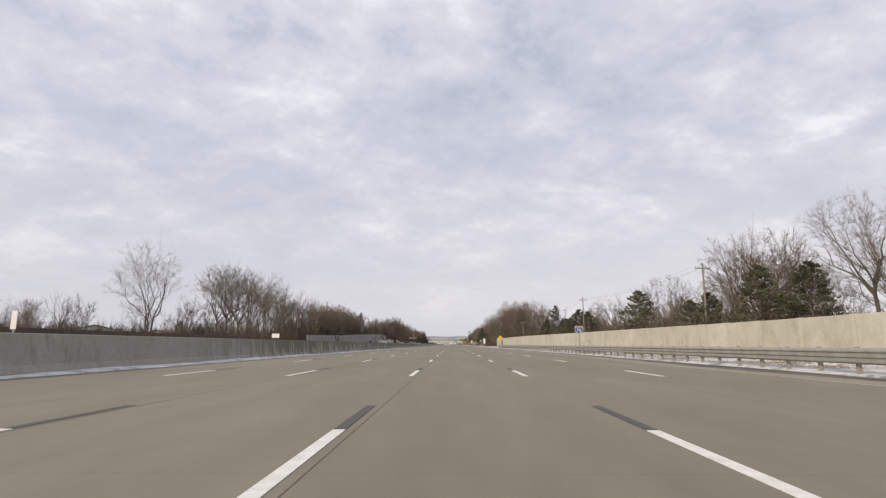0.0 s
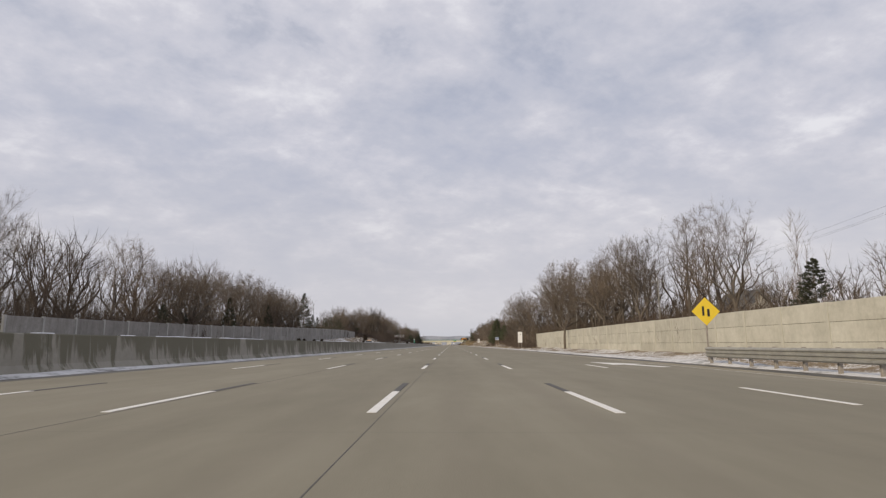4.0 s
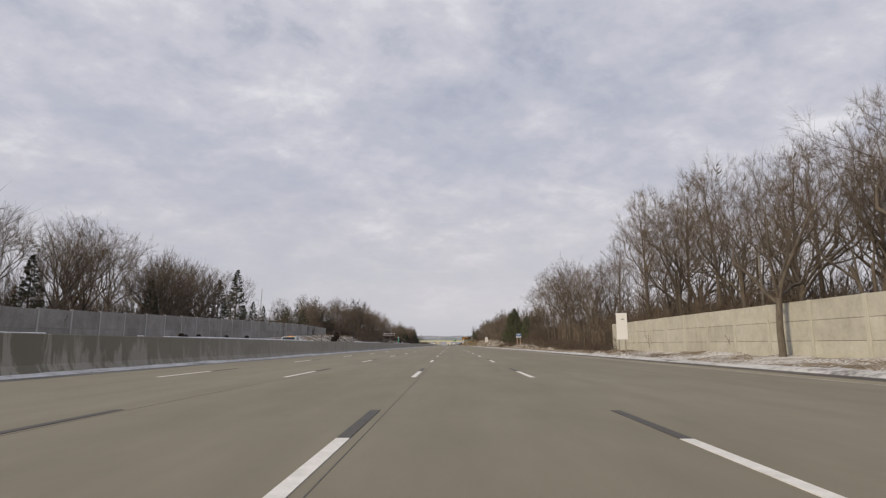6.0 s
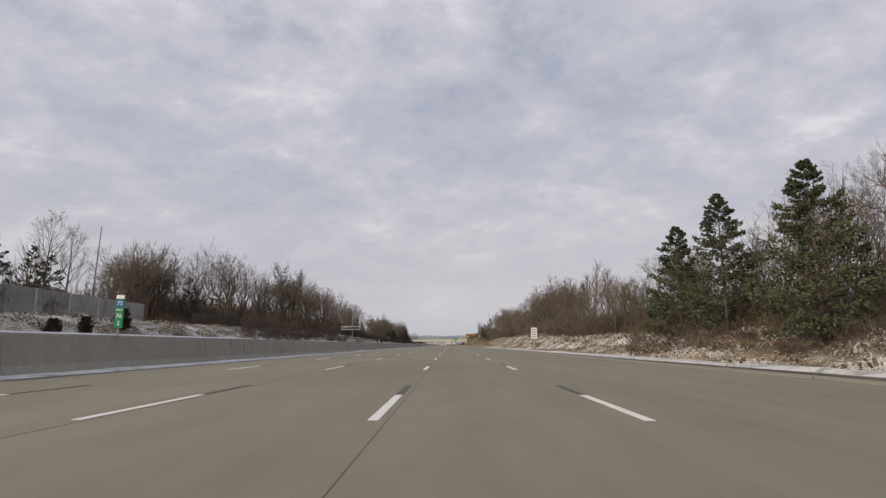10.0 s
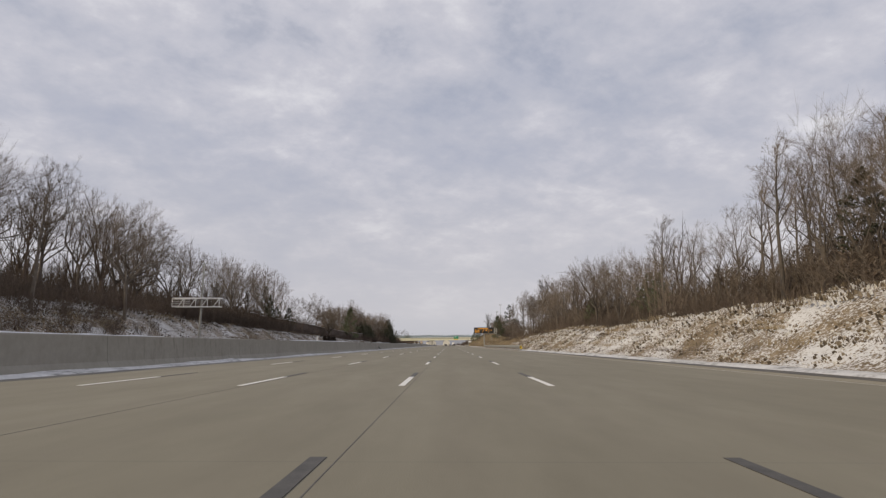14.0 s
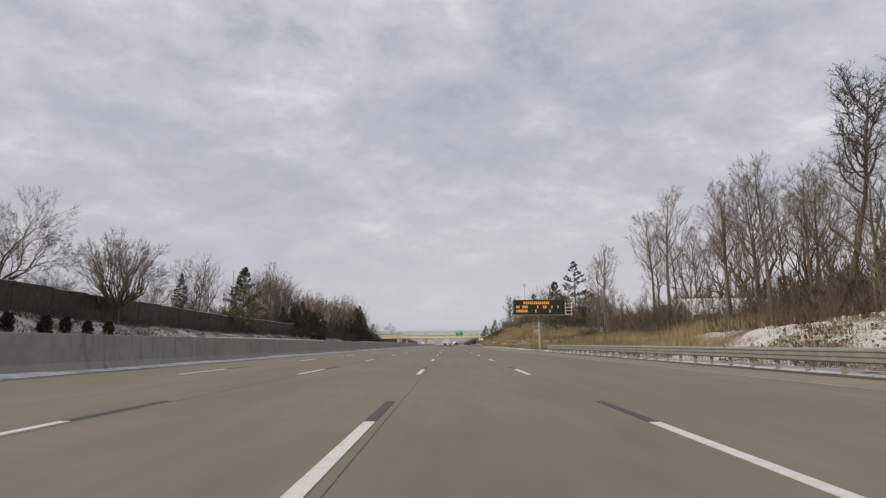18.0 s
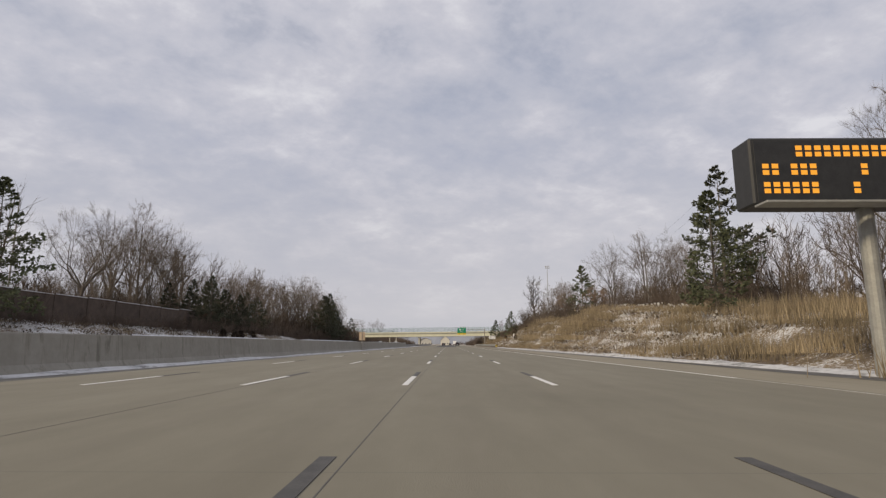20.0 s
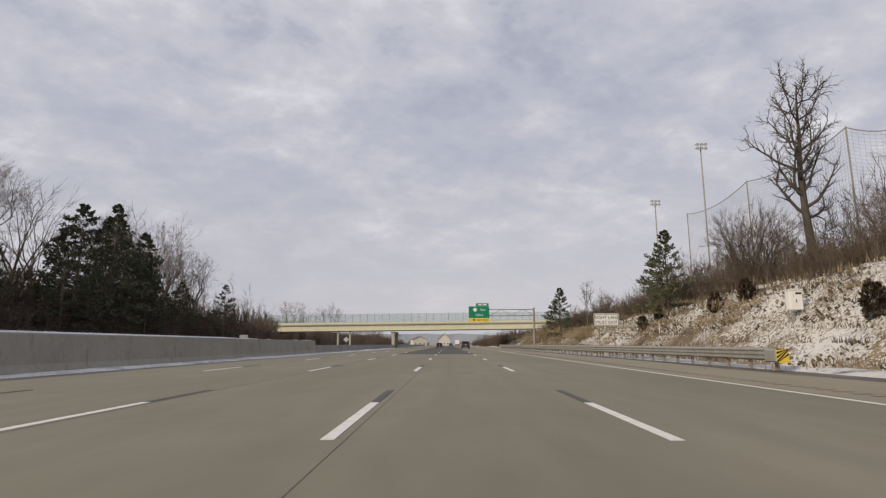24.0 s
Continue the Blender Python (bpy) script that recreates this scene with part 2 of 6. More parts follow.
def thing(name, x, y, z, label, category, group="", kind="", turn=0.0, scale=1.0):
    ob = new(name)
    ob.matrix_basis = pose(x, y, z, 0, 0, turn) @ Matrix.Diagonal((scale, scale, scale, 1))
    return tagged(ob, label, category, group, kind)


def put(name, me, parent, m=None, label=""):
    ob = new(name, me)
    ob.parent = parent
    if m is not None:
        ob.matrix_basis = m
    if label:
        ob["label"] = label
    return ob


def part(name, bm, mat, parent, label="", smooth=False):
    me = bpy.data.meshes.new(name)
    bm.normal_update()
    bm.to_mesh(me)
    bm.free()
    me.materials.append(mat)
    if smooth:
        me.polygons.foreach_set("use_smooth", [True] * len(me.polygons))
    return put(name, me, parent, None, label)


def add_box(bm, lo, hi, bevel=0.0):
    """A box between two corners, with bevelled edges."""
    made = bmesh.ops.create_cube(bm, size=1.0)["verts"]
    for v in made:
        v.co = Vector([lo[i] + (v.co[i] + 0.5) * (hi[i] - lo[i]) for i in range(3)])
    if bevel:
        edges = list({e for v in made for e in v.link_edges})
        bmesh.ops.bevel(bm, geom=edges, offset=bevel, segments=1, affect="EDGES")
    return bm


def box(lo, hi, bevel=0.0):
    return add_box(bmesh.new(), lo, hi, bevel)


def add_tube(bm, a, b, r0, r1=None, n=8):
    a, b = Vector(a), Vector(b)
    m = Matrix.Translation((a + b) / 2) @ (b - a).to_track_quat("Z", "Y").to_matrix().to_4x4()
    bmesh.ops.create_cone(bm, cap_ends=True, segments=n, radius1=r0, radius2=r0 if r1 is None else r1, depth=(b - a).length, matrix=m)
    return bm


def tube(a, b, r0, r1=None, n=8):
    return add_tube(bmesh.new(), a, b, r0, r1, n)


def prism(profile, y0, y1, mat, name):
    """A closed x-z profile drawn out along the road."""
    n = len(profile)
    verts = [(x, y, z) for y in (y0, y1) for x, z in profile]
    faces = [(i, (i + 1) % n, n + (i + 1) % n, n + i) for i in range(n)] + [tuple(range(n))[::-1], tuple(range(n, 2 * n))]
    return mesh_of(name, verts, faces, mat)


def knots(table, y):
    return float(np.interp(y, [k[0] for k in table], [k[1] for k in table]))


# ---- the lie of the land ----
BANK_R = [(-75, 0.3), (268.8, 0.3), (293.8, 0.5), (320, 1.5), (362.5, 2.2), (425, 2.4), (492.5, 3.9), (537.5, 3.3), (562.5, 4.0), (581.2, 3.4), (600, 3.5), (618.8, 2.4),
          (647.5, 1.7), (675, 1.6), (700, 3.5), (731.2, 5.8), (756.2, 4.9), (775, 5.8), (793.8, 5.2), (825, 4.9), (862.5, 3.8), (918.8, 3.4), (1000, 1.5), (1250, 0.6)]
BANK_L = [(-75, 0.6), (187.5, 0.7), (250, 1.0), (325, 2.0), (391.2, 4.3), (425, 4.5), (475, 5.0), (523.8, 6.0), (557.5, 5.6), (590, 5.0), (625, 4.5), (650, 4.1),
          (700, 3.4), (755, 3.4), (825, 3.2), (900, 2.6), (1000, 1.5), (1250, 0.6)]
ROAD_L, ROAD_R = -14.4, 13.1      # our carriageway's edges
OPP_L, OPP_R = -34.0, -16.2       # the opposite carriageway


def smooth01(t):
    t = min(max(t, 0.0), 1.0)
    return t * t * (3 - 2 * t)


def land(x, y):
    """Height of the ground."""
    if x > ROAD_R:
        h = knots(BANK_R, y)
        z = -0.02 + h * smooth01((x - 14.9) / 7.0) + 0.04 * min(max(0.0, x - 22.0), 40.0)
        rough = smooth01((x - 14.4) / 2)
    elif x < OPP_L:
        h = knots(BANK_L, y)
        z = -0.02 + h * smooth01((OPP_L - 1.5 - x) / 10.0) + 0.02 * min(max(0.0, -48.0 - x), 60.0)
        rough = smooth01((OPP_L - x) / 3)
    else:
        return -0.06
    return z + rough * (0.22 * (noise.noise((x * 0.35, y * 0.35, 0.3))) + 0.16 * noise.noise((x * 1.0, y * 1.0, 7.0)) + 0.12 * noise.noise((x * 2.3, y * 2.3, 3.0)))


def build_ground():
    xs = [-2500, -1200, -600, -300, -160, -100, -80, -70, -62, -56, -52, -49] + [-47 + i * 0.9 for i in range(15)] + [-33.5, -24, -16.1, -14.3, 0.0, 13.0]
    xs += [13.6 + 0.42 * i for i in range(21)] + [22.5, 23.5, 25, 27, 30, 34, 40, 50, 65, 90, 150, 300, 600, 1200, 2500]
    ys = [-500, -250, -150, -75] + [-50 + 2.5 * i for i in range(120)] + [250 + 0.75 * i for i in range(900)] + [928, 938, 952, 975, 1000, 1050, 1100, 1175, 1250, 1375, 1625, 2000, 2500, 3200, 4200]
    verts = [(x, y, land(x, y)) for y in ys for x in xs]
    w = len(xs)
    faces = [(j * w + i, j * w + i + 1, (j + 1) * w + i + 1, (j + 1) * w + i) for j in range(len(ys) - 1) for i in range(w - 1)]
    ob = new("ground", mesh_of("ground", verts, faces, M["ground"], True))
    tagged(ob, "winter roadside ground with patchy snow over brown grass", "ground", kind="structure")


build_ground()

# ---- road ----
M["worn"] = material("worn_road_paint", [(0.35, (0.26, 0.24, 0.20)), (0.65, (0.50, 0.48, 0.44))], 2.0, 6, 0.7, bump=0.1)
Y0, Y1 = -75.0, 1437.0
LINES = {"far_left": -9.3, "left": -5.3, "ours_left": -1.3, "ours_right": 2.4}
EDGE = [(-75, 10.4), (170, 10.7), (540, 10.6), (577, 9.9), (609, 9.2), (700, 8.0), (735, 7.6), (800, 7.3), (1437, 7.3)]   # the edge line moves in as the added lane ends


def edged(off0, off1, y0, y1, z0, z1, mat, name, fixed=None):
    """A long slab that follows the edge line; fixed sets its near side ("left") or far side ("right") on a straight line."""
    ys = [y0] + [y for y, _ in EDGE if y0 < y < y1] + [y1]
    verts, faces = [], []
    for y in ys:
        a, b = knots(EDGE, y) + off0, knots(EDGE, y) + off1
        if fixed:
            a, b = (fixed[1], b) if fixed[0] == "left" else (a, fixed[1])
        n = len(verts)
        verts += [(a, y, z0), (b, y, z0), (b, y, z1), (a, y, z1)]
        if n:
            faces += [(n - 4 + k, n - 4 + (k + 1) % 4, n + (k + 1) % 4, n + k) for k in range(4)]
    n = len(verts)
    faces += [(3, 2, 1, 0), (n - 4, n - 3, n - 2, n - 1)]
    return mesh_of(name, verts, faces, mat)


def strip(x0, x1, y0, y1, z, mat, name):
    return prism([(x0, z - 0.3), (x1, z - 0.3), (x1, z), (x0, z)], y0, y1, mat, name)


road = tagged(new("road", edged(0, 0.25, Y0, Y1, -0.3, 0.0, M["concrete"], "road", ("left", ROAD_L + 1.6))), "beige-grey concrete freeway carriageway with four lanes", "road", kind="structure")
sh = tagged(new("road_shoulder", edged(0.25, 0, Y0, Y1, -0.3, -0.004, M["shoulder"], "shoulder", ("right", ROAD_R))), "pale concrete hard shoulder beside the traffic lanes", "road", kind="structure")
tagged(new("road_shoulder", strip(ROAD_L, ROAD_L + 1.6, Y0, Y1, -0.004, M["shoulder"], "shoulder")), "pale concrete inner shoulder along the median barrier", "road", kind="structure")
tagged(new("opposite_road", strip(OPP_L, OPP_R, Y0, Y1, 0.0, M["concrete"], "road")), "concrete carriageway of the oncoming traffic behind the barrier", "road", kind="structure")
dark = tagged(new("asphalt_patch", strip(-5.3, 2.6, 845.0, 1125.0, 0.005, M["asphalt"], "patch")), "darker resurfaced asphalt stretch of the freeway near the bridge", "road", kind="structure")

CYCLE, DASH = 15.24, 3.81
dash_me = prism([(-0.075, 0), (0.075, 0), (0.075, 0.006), (-0.075, 0.006)], 0, DASH, M["paint"], "lane_dash")
tail_me = prism([(-0.075, 0), (0.075, 0), (0.075, 0.006), (-0.075, 0.006)], 0, 2.62, M["blackpaint"], "contrast_mark")
FIRST = 18.25 - 4 * CYCLE
for key, x in LINES.items():
    for i in range(76):
        y = FIRST + i * CYCLE
        y += float(np.interp(y, [60, 130, 220, 320, 480, 560], [0, -1.2, -1.2, -0.3, -0.3, -1.5]))
        top = 0.006 if y > 840 and x > -5.6 else 0.001
        put("lane_dash", dash_me, road, pose(x, y, top))
        if y < 835:
            put("contrast_mark", tail_me, road, pose(x, y + DASH, top))
for i in range(14):
    put("lane_dash", dash_me, road, pose(6.75, FIRST + i * CYCLE, 0.001))
put("edge_line", edged(-0.06, 0.06, 675, 1125, 0.001, 0.007, M["paint"], "edge_line"), road)
put("edge_line", edged(-0.05, 0.05, Y0, 675, 0.001, 0.007, M["worn"], "edge_line"), road, None, "worn faded white edge line")
# the arrow that sends the added lane to the left
bm = bmesh.new()
bm.faces.new([bm.verts.new((x, y, 0.004)) for x, y in ((9.95, 156.4), (9.35, 159.9), (9.95, 160.3), (7.95, 163.6), (8.1, 159.1), (8.75, 159.5), (9.45, 156.2))])
part("lane_arrow", bm, M["paint"], road, "white painted lane arrow")
for x in (LINES["ours_left"] + 0.19, LINES["left"] + 0.16):
    put("joint_seal", prism([(x - 0.006, 0.0005), (x + 0.006, 0.0005), (x + 0.006, 0.003), (x - 0.006, 0.003)], Y0, 875, M["seal"], "joint_seal"), road)
rumble_me = prism([(-0.2, 0), (0.2, 0), (0.2, 0.004), (-0.2, 0.004)], 0, 0.14, M["seal"], "rumble_groove")
for i in range(288):
    put("rumble_groove", rumble_me, sh, pose(8.7 - i * 0.0016, 700 + i * 0.55, -0.003))


def snow_bank(x0, x1, h, name_seed, y0, y1, gap, label, mat="snow"):
    """A low, broken ridge of ploughed snow along the road."""
    random.seed(name_seed)
    verts, faces = [], []
    y = y0
    while y < y1:
        n, base = 7, len(verts)
        here = noise.noise((y * 0.09, name_seed, 0.0)) * 0.5 + 0.5
        amp = max(0.0, here - gap) / (1 - gap)
        for i in range(n):
            u = i / (n - 1)
            wob = 0.28 * noise.noise((y * 0.3, u * 3, name_seed))
            z = 0.005 + h * amp * math.sin(math.pi * u) * (0.75 + 0.6 * noise.noise((y * 0.7, u * 4, name_seed + 3.0))) - 0.03 * (u in (0.0, 1.0))
            verts.append((x0 + (x1 - x0) * (u * 0.9 + 0.05) + wob * (0.3 + amp), y, z - (0.08 if amp < 0.02 else 0)))
        if base:
            faces += [(base - n + i, base - n + i + 1, base + i + 1, base + i) for i in range(n - 1)]
        y += 0.8
    ob = new("ploughed_snow", mesh_of("ploughed_snow", verts, faces, M[mat], True))
    tagged(ob, label, "snow", kind="stuff")


snow_bank(ROAD_L - 0.35, ROAD_L + 1.5, 0.24, 3, -50, 950, 0.2, "thin snow lying along the foot of the median barrier", "verge")
snow_bank(ROAD_R - 0.35, ROAD_R + 1.9, 0.3, 8, -50, 950, 0.02, "white ploughed snow along the edge of the hard shoulder", "verge")



def wet_strip(x, half, seed, label):
    """A ragged dark band of wet grime where the snow melts onto the road."""
    verts, faces, y = [], [], -50.0
    while y < 925:
        w = half * (0.35 + 1.3 * max(0.0, noise.noise((y * 0.06, seed, 1.0)) * 0.5 + 0.5))
        c = x + 0.25 * noise.noise((y * 0.05, seed, 5.0))
        k = len(verts)
        verts += [(c - w + 0.10 * noise.noise((y * 0.8, 1.0, seed)), y, 0.002), (c + w + 0.10 * noise.noise((y * 0.8, 2.0, seed)), y, 0.002)]
        if k:
            faces.append((k - 2, k - 1, k + 1, k))
        y += 0.7
    tagged(new("wet_grime", mesh_of("wet_grime", verts, faces, M["wet"])), label, "grime", kind="stuff")


M["wet"] = material("wet_grime", [(0.35, (0.04, 0.037, 0.032)), (0.5, (0.08, 0.074, 0.062)), (0.66, (0.18, 0.165, 0.135))], 1.2, 6, 0.55, bump=0.05, stretch=(1, 0.2, 1))
wet_strip(ROAD_R - 0.8, 0.55, 4, "dark wet grime along the edge of the hard shoulder")
wet_strip(ROAD_L + 1.65, 0.42, 9, "dark wet grime along the median shoulder")

# ---- median barrier: separate cast lengths with a sloped foot ----
BX = ROAD_L - 0.62
profile = [(0.38, 0.0), (0.38, 0.08), (0.22, 0.36), (0.13, 1.42), (0.10, 1.46), (-0.10, 1.46), (-0.13, 1.42), (-0.22, 0.36), (-0.38, 0.08), (-0.38, 0.0)]
LEN, BARRIER_END = 15.2, 850.0
barrier = thing("median_barrier", BX, 0, -0.06, "long stained concrete median barrier with a sloped foot", "barrier", kind="structure")
length_me = prism(profile[::-1], 0.012, LEN - 0.012, M["barrier"], "barrier_length")
for i in range(60):
    put("barrier_length", length_me, barrier, pose(0, BARRIER_END - (i + 1) * LEN, 0))
low_barrier = thing("low_median_barrier", BX, 0, -0.06, "lower dark weathered median barrier leading under the bridge", "barrier", kind="structure")
low_me = prism([(x, z * 0.66) for x, z in profile][::-1], 0.012, LEN - 0.012, M["noise"], "barrier_length")
for i in range(18):
    put("barrier_length", low_me, low_barrier, pose(0, BARRIER_END + 0.03 + i * LEN, 0))


def snow_cap(x, half, z, y0, y1, seed, gap, label):
    """A broken ridge of snow on a wall's top."""
    verts, faces, y, open_run = [], [], y0, False
    while y < y1:
        here = noise.noise((y * 0.035, seed, 2.0)) + 0.25 * noise.noise((y * 0.6, seed, 8.0))
        if here > gap:
            k, h = len(verts), 0.02 + 0.05 * min(1.0, (here - gap) * 4)
            w = half * (0.8 + 0.3 * noise.noise((y * 0.9, seed, 4.0)))
            verts += [(x - w, y, z + 0.004), (x - w * 0.6, y, z + h), (x + w * 0.6, y, z + h), (x + w, y, z + 0.004)]
            if open_run:
                faces += [(k - 4 + q, k - 3 + q, k + 1 + q, k + q) for q in range(3)]
            open_run = True
        else:
            open_run = False
        y += 0.6
    tagged(new("snow_cap", mesh_of("snow_cap", verts, faces, M["snow"], True)), label, "snow", kind="stuff")


snow_cap(BX, 0.1, 1.40, 150, 850, 5, -0.1, "thin line of snow on top of the median barrier")

# ---- right-hand concrete wall, to its end past the woods' edge ----
WALL_X, WALL_END = 21.6, 272.5
wall = thing("roadside_wall", WALL_X, 0, 0, "pale precast concrete wall of panels between posts", "wall", kind="structure")
BAY = 4.57


def wall_top(y):
    return float(np.interp(y, [-50, 37, 87, 162, 200, 250], [2.5, 2.62, 2.93, 3.42, 3.6, 3.7]))


post_me = mesh_of("wall_post", *(lambda b: ([v.co.to_tuple() for v in b.verts], [[v.index for v in f.verts] for f in b.faces]))(box((-0.13, -0.15, -0.2), (0.13, 0.15, 1.0), 0.02)), M["wall"])
for i in range(int((WALL_END + 56) / BAY) + 1):
    y = WALL_END - i * BAY
    top = wall_top(y - BAY / 2)
    rows = 3 if y > 147 else 1
    zs = [-0.2] + [top * (k + 1) / rows for k in range(rows)]
    for k in range(rows):
        bm = box((-0.10, y - BAY + 0.16, zs[k] + 0.008), (0.10, y - 0.16, zs[k + 1] - 0.008), 0.015)
        part("wall_panel", bm, M["wall"], wall)
    p = put("wall_post", post_me, wall, pose(0, y, 0) @ Matrix.Diagonal((1, 1, top + 0.02, 1)))


# ---- guard rails ----
def ribbed_beam(length):
    """A steel beam with three ridges, as a bent sheet with thickness."""
    prof = [(0.0, 0.0)]
    for k in range(3):
        z = 0.02 + k * 0.165
        prof += [(-0.02, z), (-0.08, z + 0.035), (-0.08, z + 0.085), (-0.02, z + 0.12)]
    prof.append((0.0, 0.506))
    full = prof + [(x + 0.012, z) for x, z in reversed(prof)]
    return prism(full[::-1], 0, length, M["steel"], "rail_beam")


beam_me = ribbed_beam(3.79)
rail_post_me = mesh_of("rail_post", *(lambda b: ([v.co.to_tuple() for v in b.verts], [[v.index for v in f.verts] for f in b.faces]))(box((0.16, -0.05, -0.25), (0.30, 0.05, 0.94), 0.01)), M["post"])
block_me = mesh_of("spacer_block", *(lambda b: ([v.co.to_tuple() for v in b.verts], [[v.index for v in f.verts] for f in b.faces]))(box((0.012, -0.06, 0.44), (0.16, 0.06, 0.88), 0.01)), M["post"])


def stripes(parent, w, h, y, mats, at=(0, 0, 0)):
    """A black and yellow hazard board with slanting bars, facing the traffic."""
    x, _, z = at
    part("board", box((x - w / 2, y, z), (x + w / 2, y + 0.02, z + h), 0.004), mats[0], parent)
    for k in range(-1, 4):
        bm = bmesh.new()
        z0 = z + k * h / 3.2
        pts = [(x - w / 2, z0), (x - w / 2, z0 + h / 6.4), (x + w / 2, z0 + h / 6.4 + w), (x + w / 2, z0 + w)]
        lo, hi = z, z + h
        pts = [(px, min(max(pz, lo), hi)) for px, pz in pts]
        if abs(pts[1][1] - pts[0][1]) + abs(pts[2][1] - pts[3][1]) < 0.02:
            continue
        vs = [bm.verts.new((px, y - 0.006, pz)) for px, pz in pts]
        vb = [bm.verts.new((px, y - 0.001, pz)) for px, pz in pts]
        bm.faces.new(vs)
        for i in range(4):
            bm.faces.new((vs[i], vb[i], vb[(i + 1) % 4], vs[(i + 1) % 4]))
        part("stripe", bm, mats[1], parent, "black slanting stripe")


def guard_rail(x, y0, y1, label, head=False):
    rail = thing("guard_rail", x, y0, -0.02, label, "guard rail", "guard rails beside the road")
    n = int((y1 - y0) / 3.81)
    for i in range(n):
        put("rail_beam", beam_me, rail, pose(0, i * 3.81, 0.40))
    for i in range(2 * n + 1):
        put("rail_post", rail_post_me, rail, pose(0, i * 1.905, 0))
        put("spacer_block", block_me, rail, pose(0, i * 1.905, 0))
    if head:
        part("end_head", box((-0.22, -0.75, 0.34), (0.24, 0.05, 0.84), 0.05), M["steel"], rail, "boxy galvanised impact head")
        stripes(rail, 0.46, 0.52, -0.80, (M["yellow"], M["black"]), (0.01, 0, 0.33))
    return rail


M["yellow"] = material("yellow_sign_sheet", [(0.3, (0.78, 0.55, 0.03)), (0.7, (0.85, 0.62, 0.05))], 3, 3, 0.45, bump=0.0)
M["black"] = material("black_paint", [(0.3, (0.012, 0.012, 0.012)), (0.7, (0.03, 0.03, 0.03))], 3, 3, 0.5, bump=0.0)
RAIL_X = 13.0
guard_rail(RAIL_X, -50, 160, "galvanised corrugated guard rail in front of a concrete wall")
guard_rail(RAIL_X - 0.2, 563.8, 670, "galvanised corrugated guard rail with a striped end head", True)
guard_rail(RAIL_X - 0.5, 810, 931, "galvanised corrugated guard rail leading to the bridge", True)

# ---- noise wall behind the opposite carriageway ----
NX = -50.0
noise_wall = thing("noise_wall", NX, 0, 0, "tall grey concrete noise wall of panels and posts", "wall", kind="structure")
NOISE_TOP = [(190, 4.2), (250, 5.0), (300, 6.2), (358, 7.3), (391, 7.7), (419, 7.5)]
nbay = 6.0
for i in range(38):
    y = 192 + i * nbay
    top, g = knots(NOISE_TOP, y + 3), land(NX, y + 3) - 0.6
    for k in range(2):
        z0, z1 = g + (top - g) * k / 2, g + (top - g) * (k + 1) / 2
        part("wall_panel", box((-0.09, y + 0.15, z0 + 0.006), (0.09, y + nbay - 0.15, z1 - 0.006), 0.015), M["noise"], noise_wall)
    part("wall_post", box((-0.16, y - 0.16, g), (0.17, y + 0.16, top + 0.05), 0.02), M["nposts"], noise_wall, "paler concrete post")

brown_wall = thing("timber_wall", -41, 0, 0, "low dark brown timber wall beyond the far carriageway", "wall", kind="structure")
for i in range(30):
    y = -62 + i * 6.0
    part("wall_panel", box((-0.08, y + 0.12, 0.2), (0.08, y + 5.88, 2.6), 0.02), M["brown"], brown_wall)
    part("wall_post", box((-0.13, y - 0.12, 0.2), (0.13, y + 0.12, 2.75), 0.02), M["brown"], brown_wall)
crest_wall = thing("crest_wall", 0, 0, 0, "long dark brown wall along the top of the bank", "wall", kind="structure")
for i in range(53):
    y = 440 + i * 6.0
    x = float(np.interp(y, [440, 560, 590, 740], [-51.5, -51.0, -46.5, -46.0]))
    g, h = land(x, y + 3) - 0.5, 2.9 if y < 585 else 3.9
    part("wall_panel", box((x - 0.08, y + 0.12, g), (x + 0.08, y + 5.88, g + h), 0.02), M["brown"], crest_wall)
    part("wall_post", box((x - 0.13, y - 0.12, g), (x + 0.13, y + 0.12, g + h + 0.12), 0.02), M["brown"], crest_wall)
    if y > 585:
        part("snow_ridge", box((x - 0.1, y + 0.13, g + h + 0.002), (x + 0.1, y + 5.87, g + h + 0.07), 0.025), M["snow"], crest_wall, "line of snow on the wall's top")

# ---- road bridge across the freeway ----
BY = 935.0
bridge = thing("road_bridge", 0, BY, 0, "cream steel girder road bridge with a fenced concrete deck", "bridge", kind="structure")
LEFT_END, RIGHT_END, LOW = -47.0, 40.0, 4.3


def bz(x):
    """The deck rises a little to the right."""
    return 0.012 * (x + 47)


def beam_span(x0, x1, zlo, zhi, y0, y1, mat, name, n=12):
    verts, faces = [], []
    for i in range(n + 1):
        x = x0 + (x1 - x0) * i / n
        verts += [(x, y, bz(x) + z) for y, z in ((y0, zlo), (y1, zlo), (y1, zhi), (y0, zhi))]
    for i in range(n):
        a = 4 * i
        faces += [(a + k, a + (k + 1) % 4, a + 4 + (k + 1) % 4, a + 4 + k) for k in range(4)]
    faces += [(3, 2, 1, 0), tuple(4 * n + k for k in range(4))]
    return put(name, mesh_of(name, verts, faces, mat), bridge)


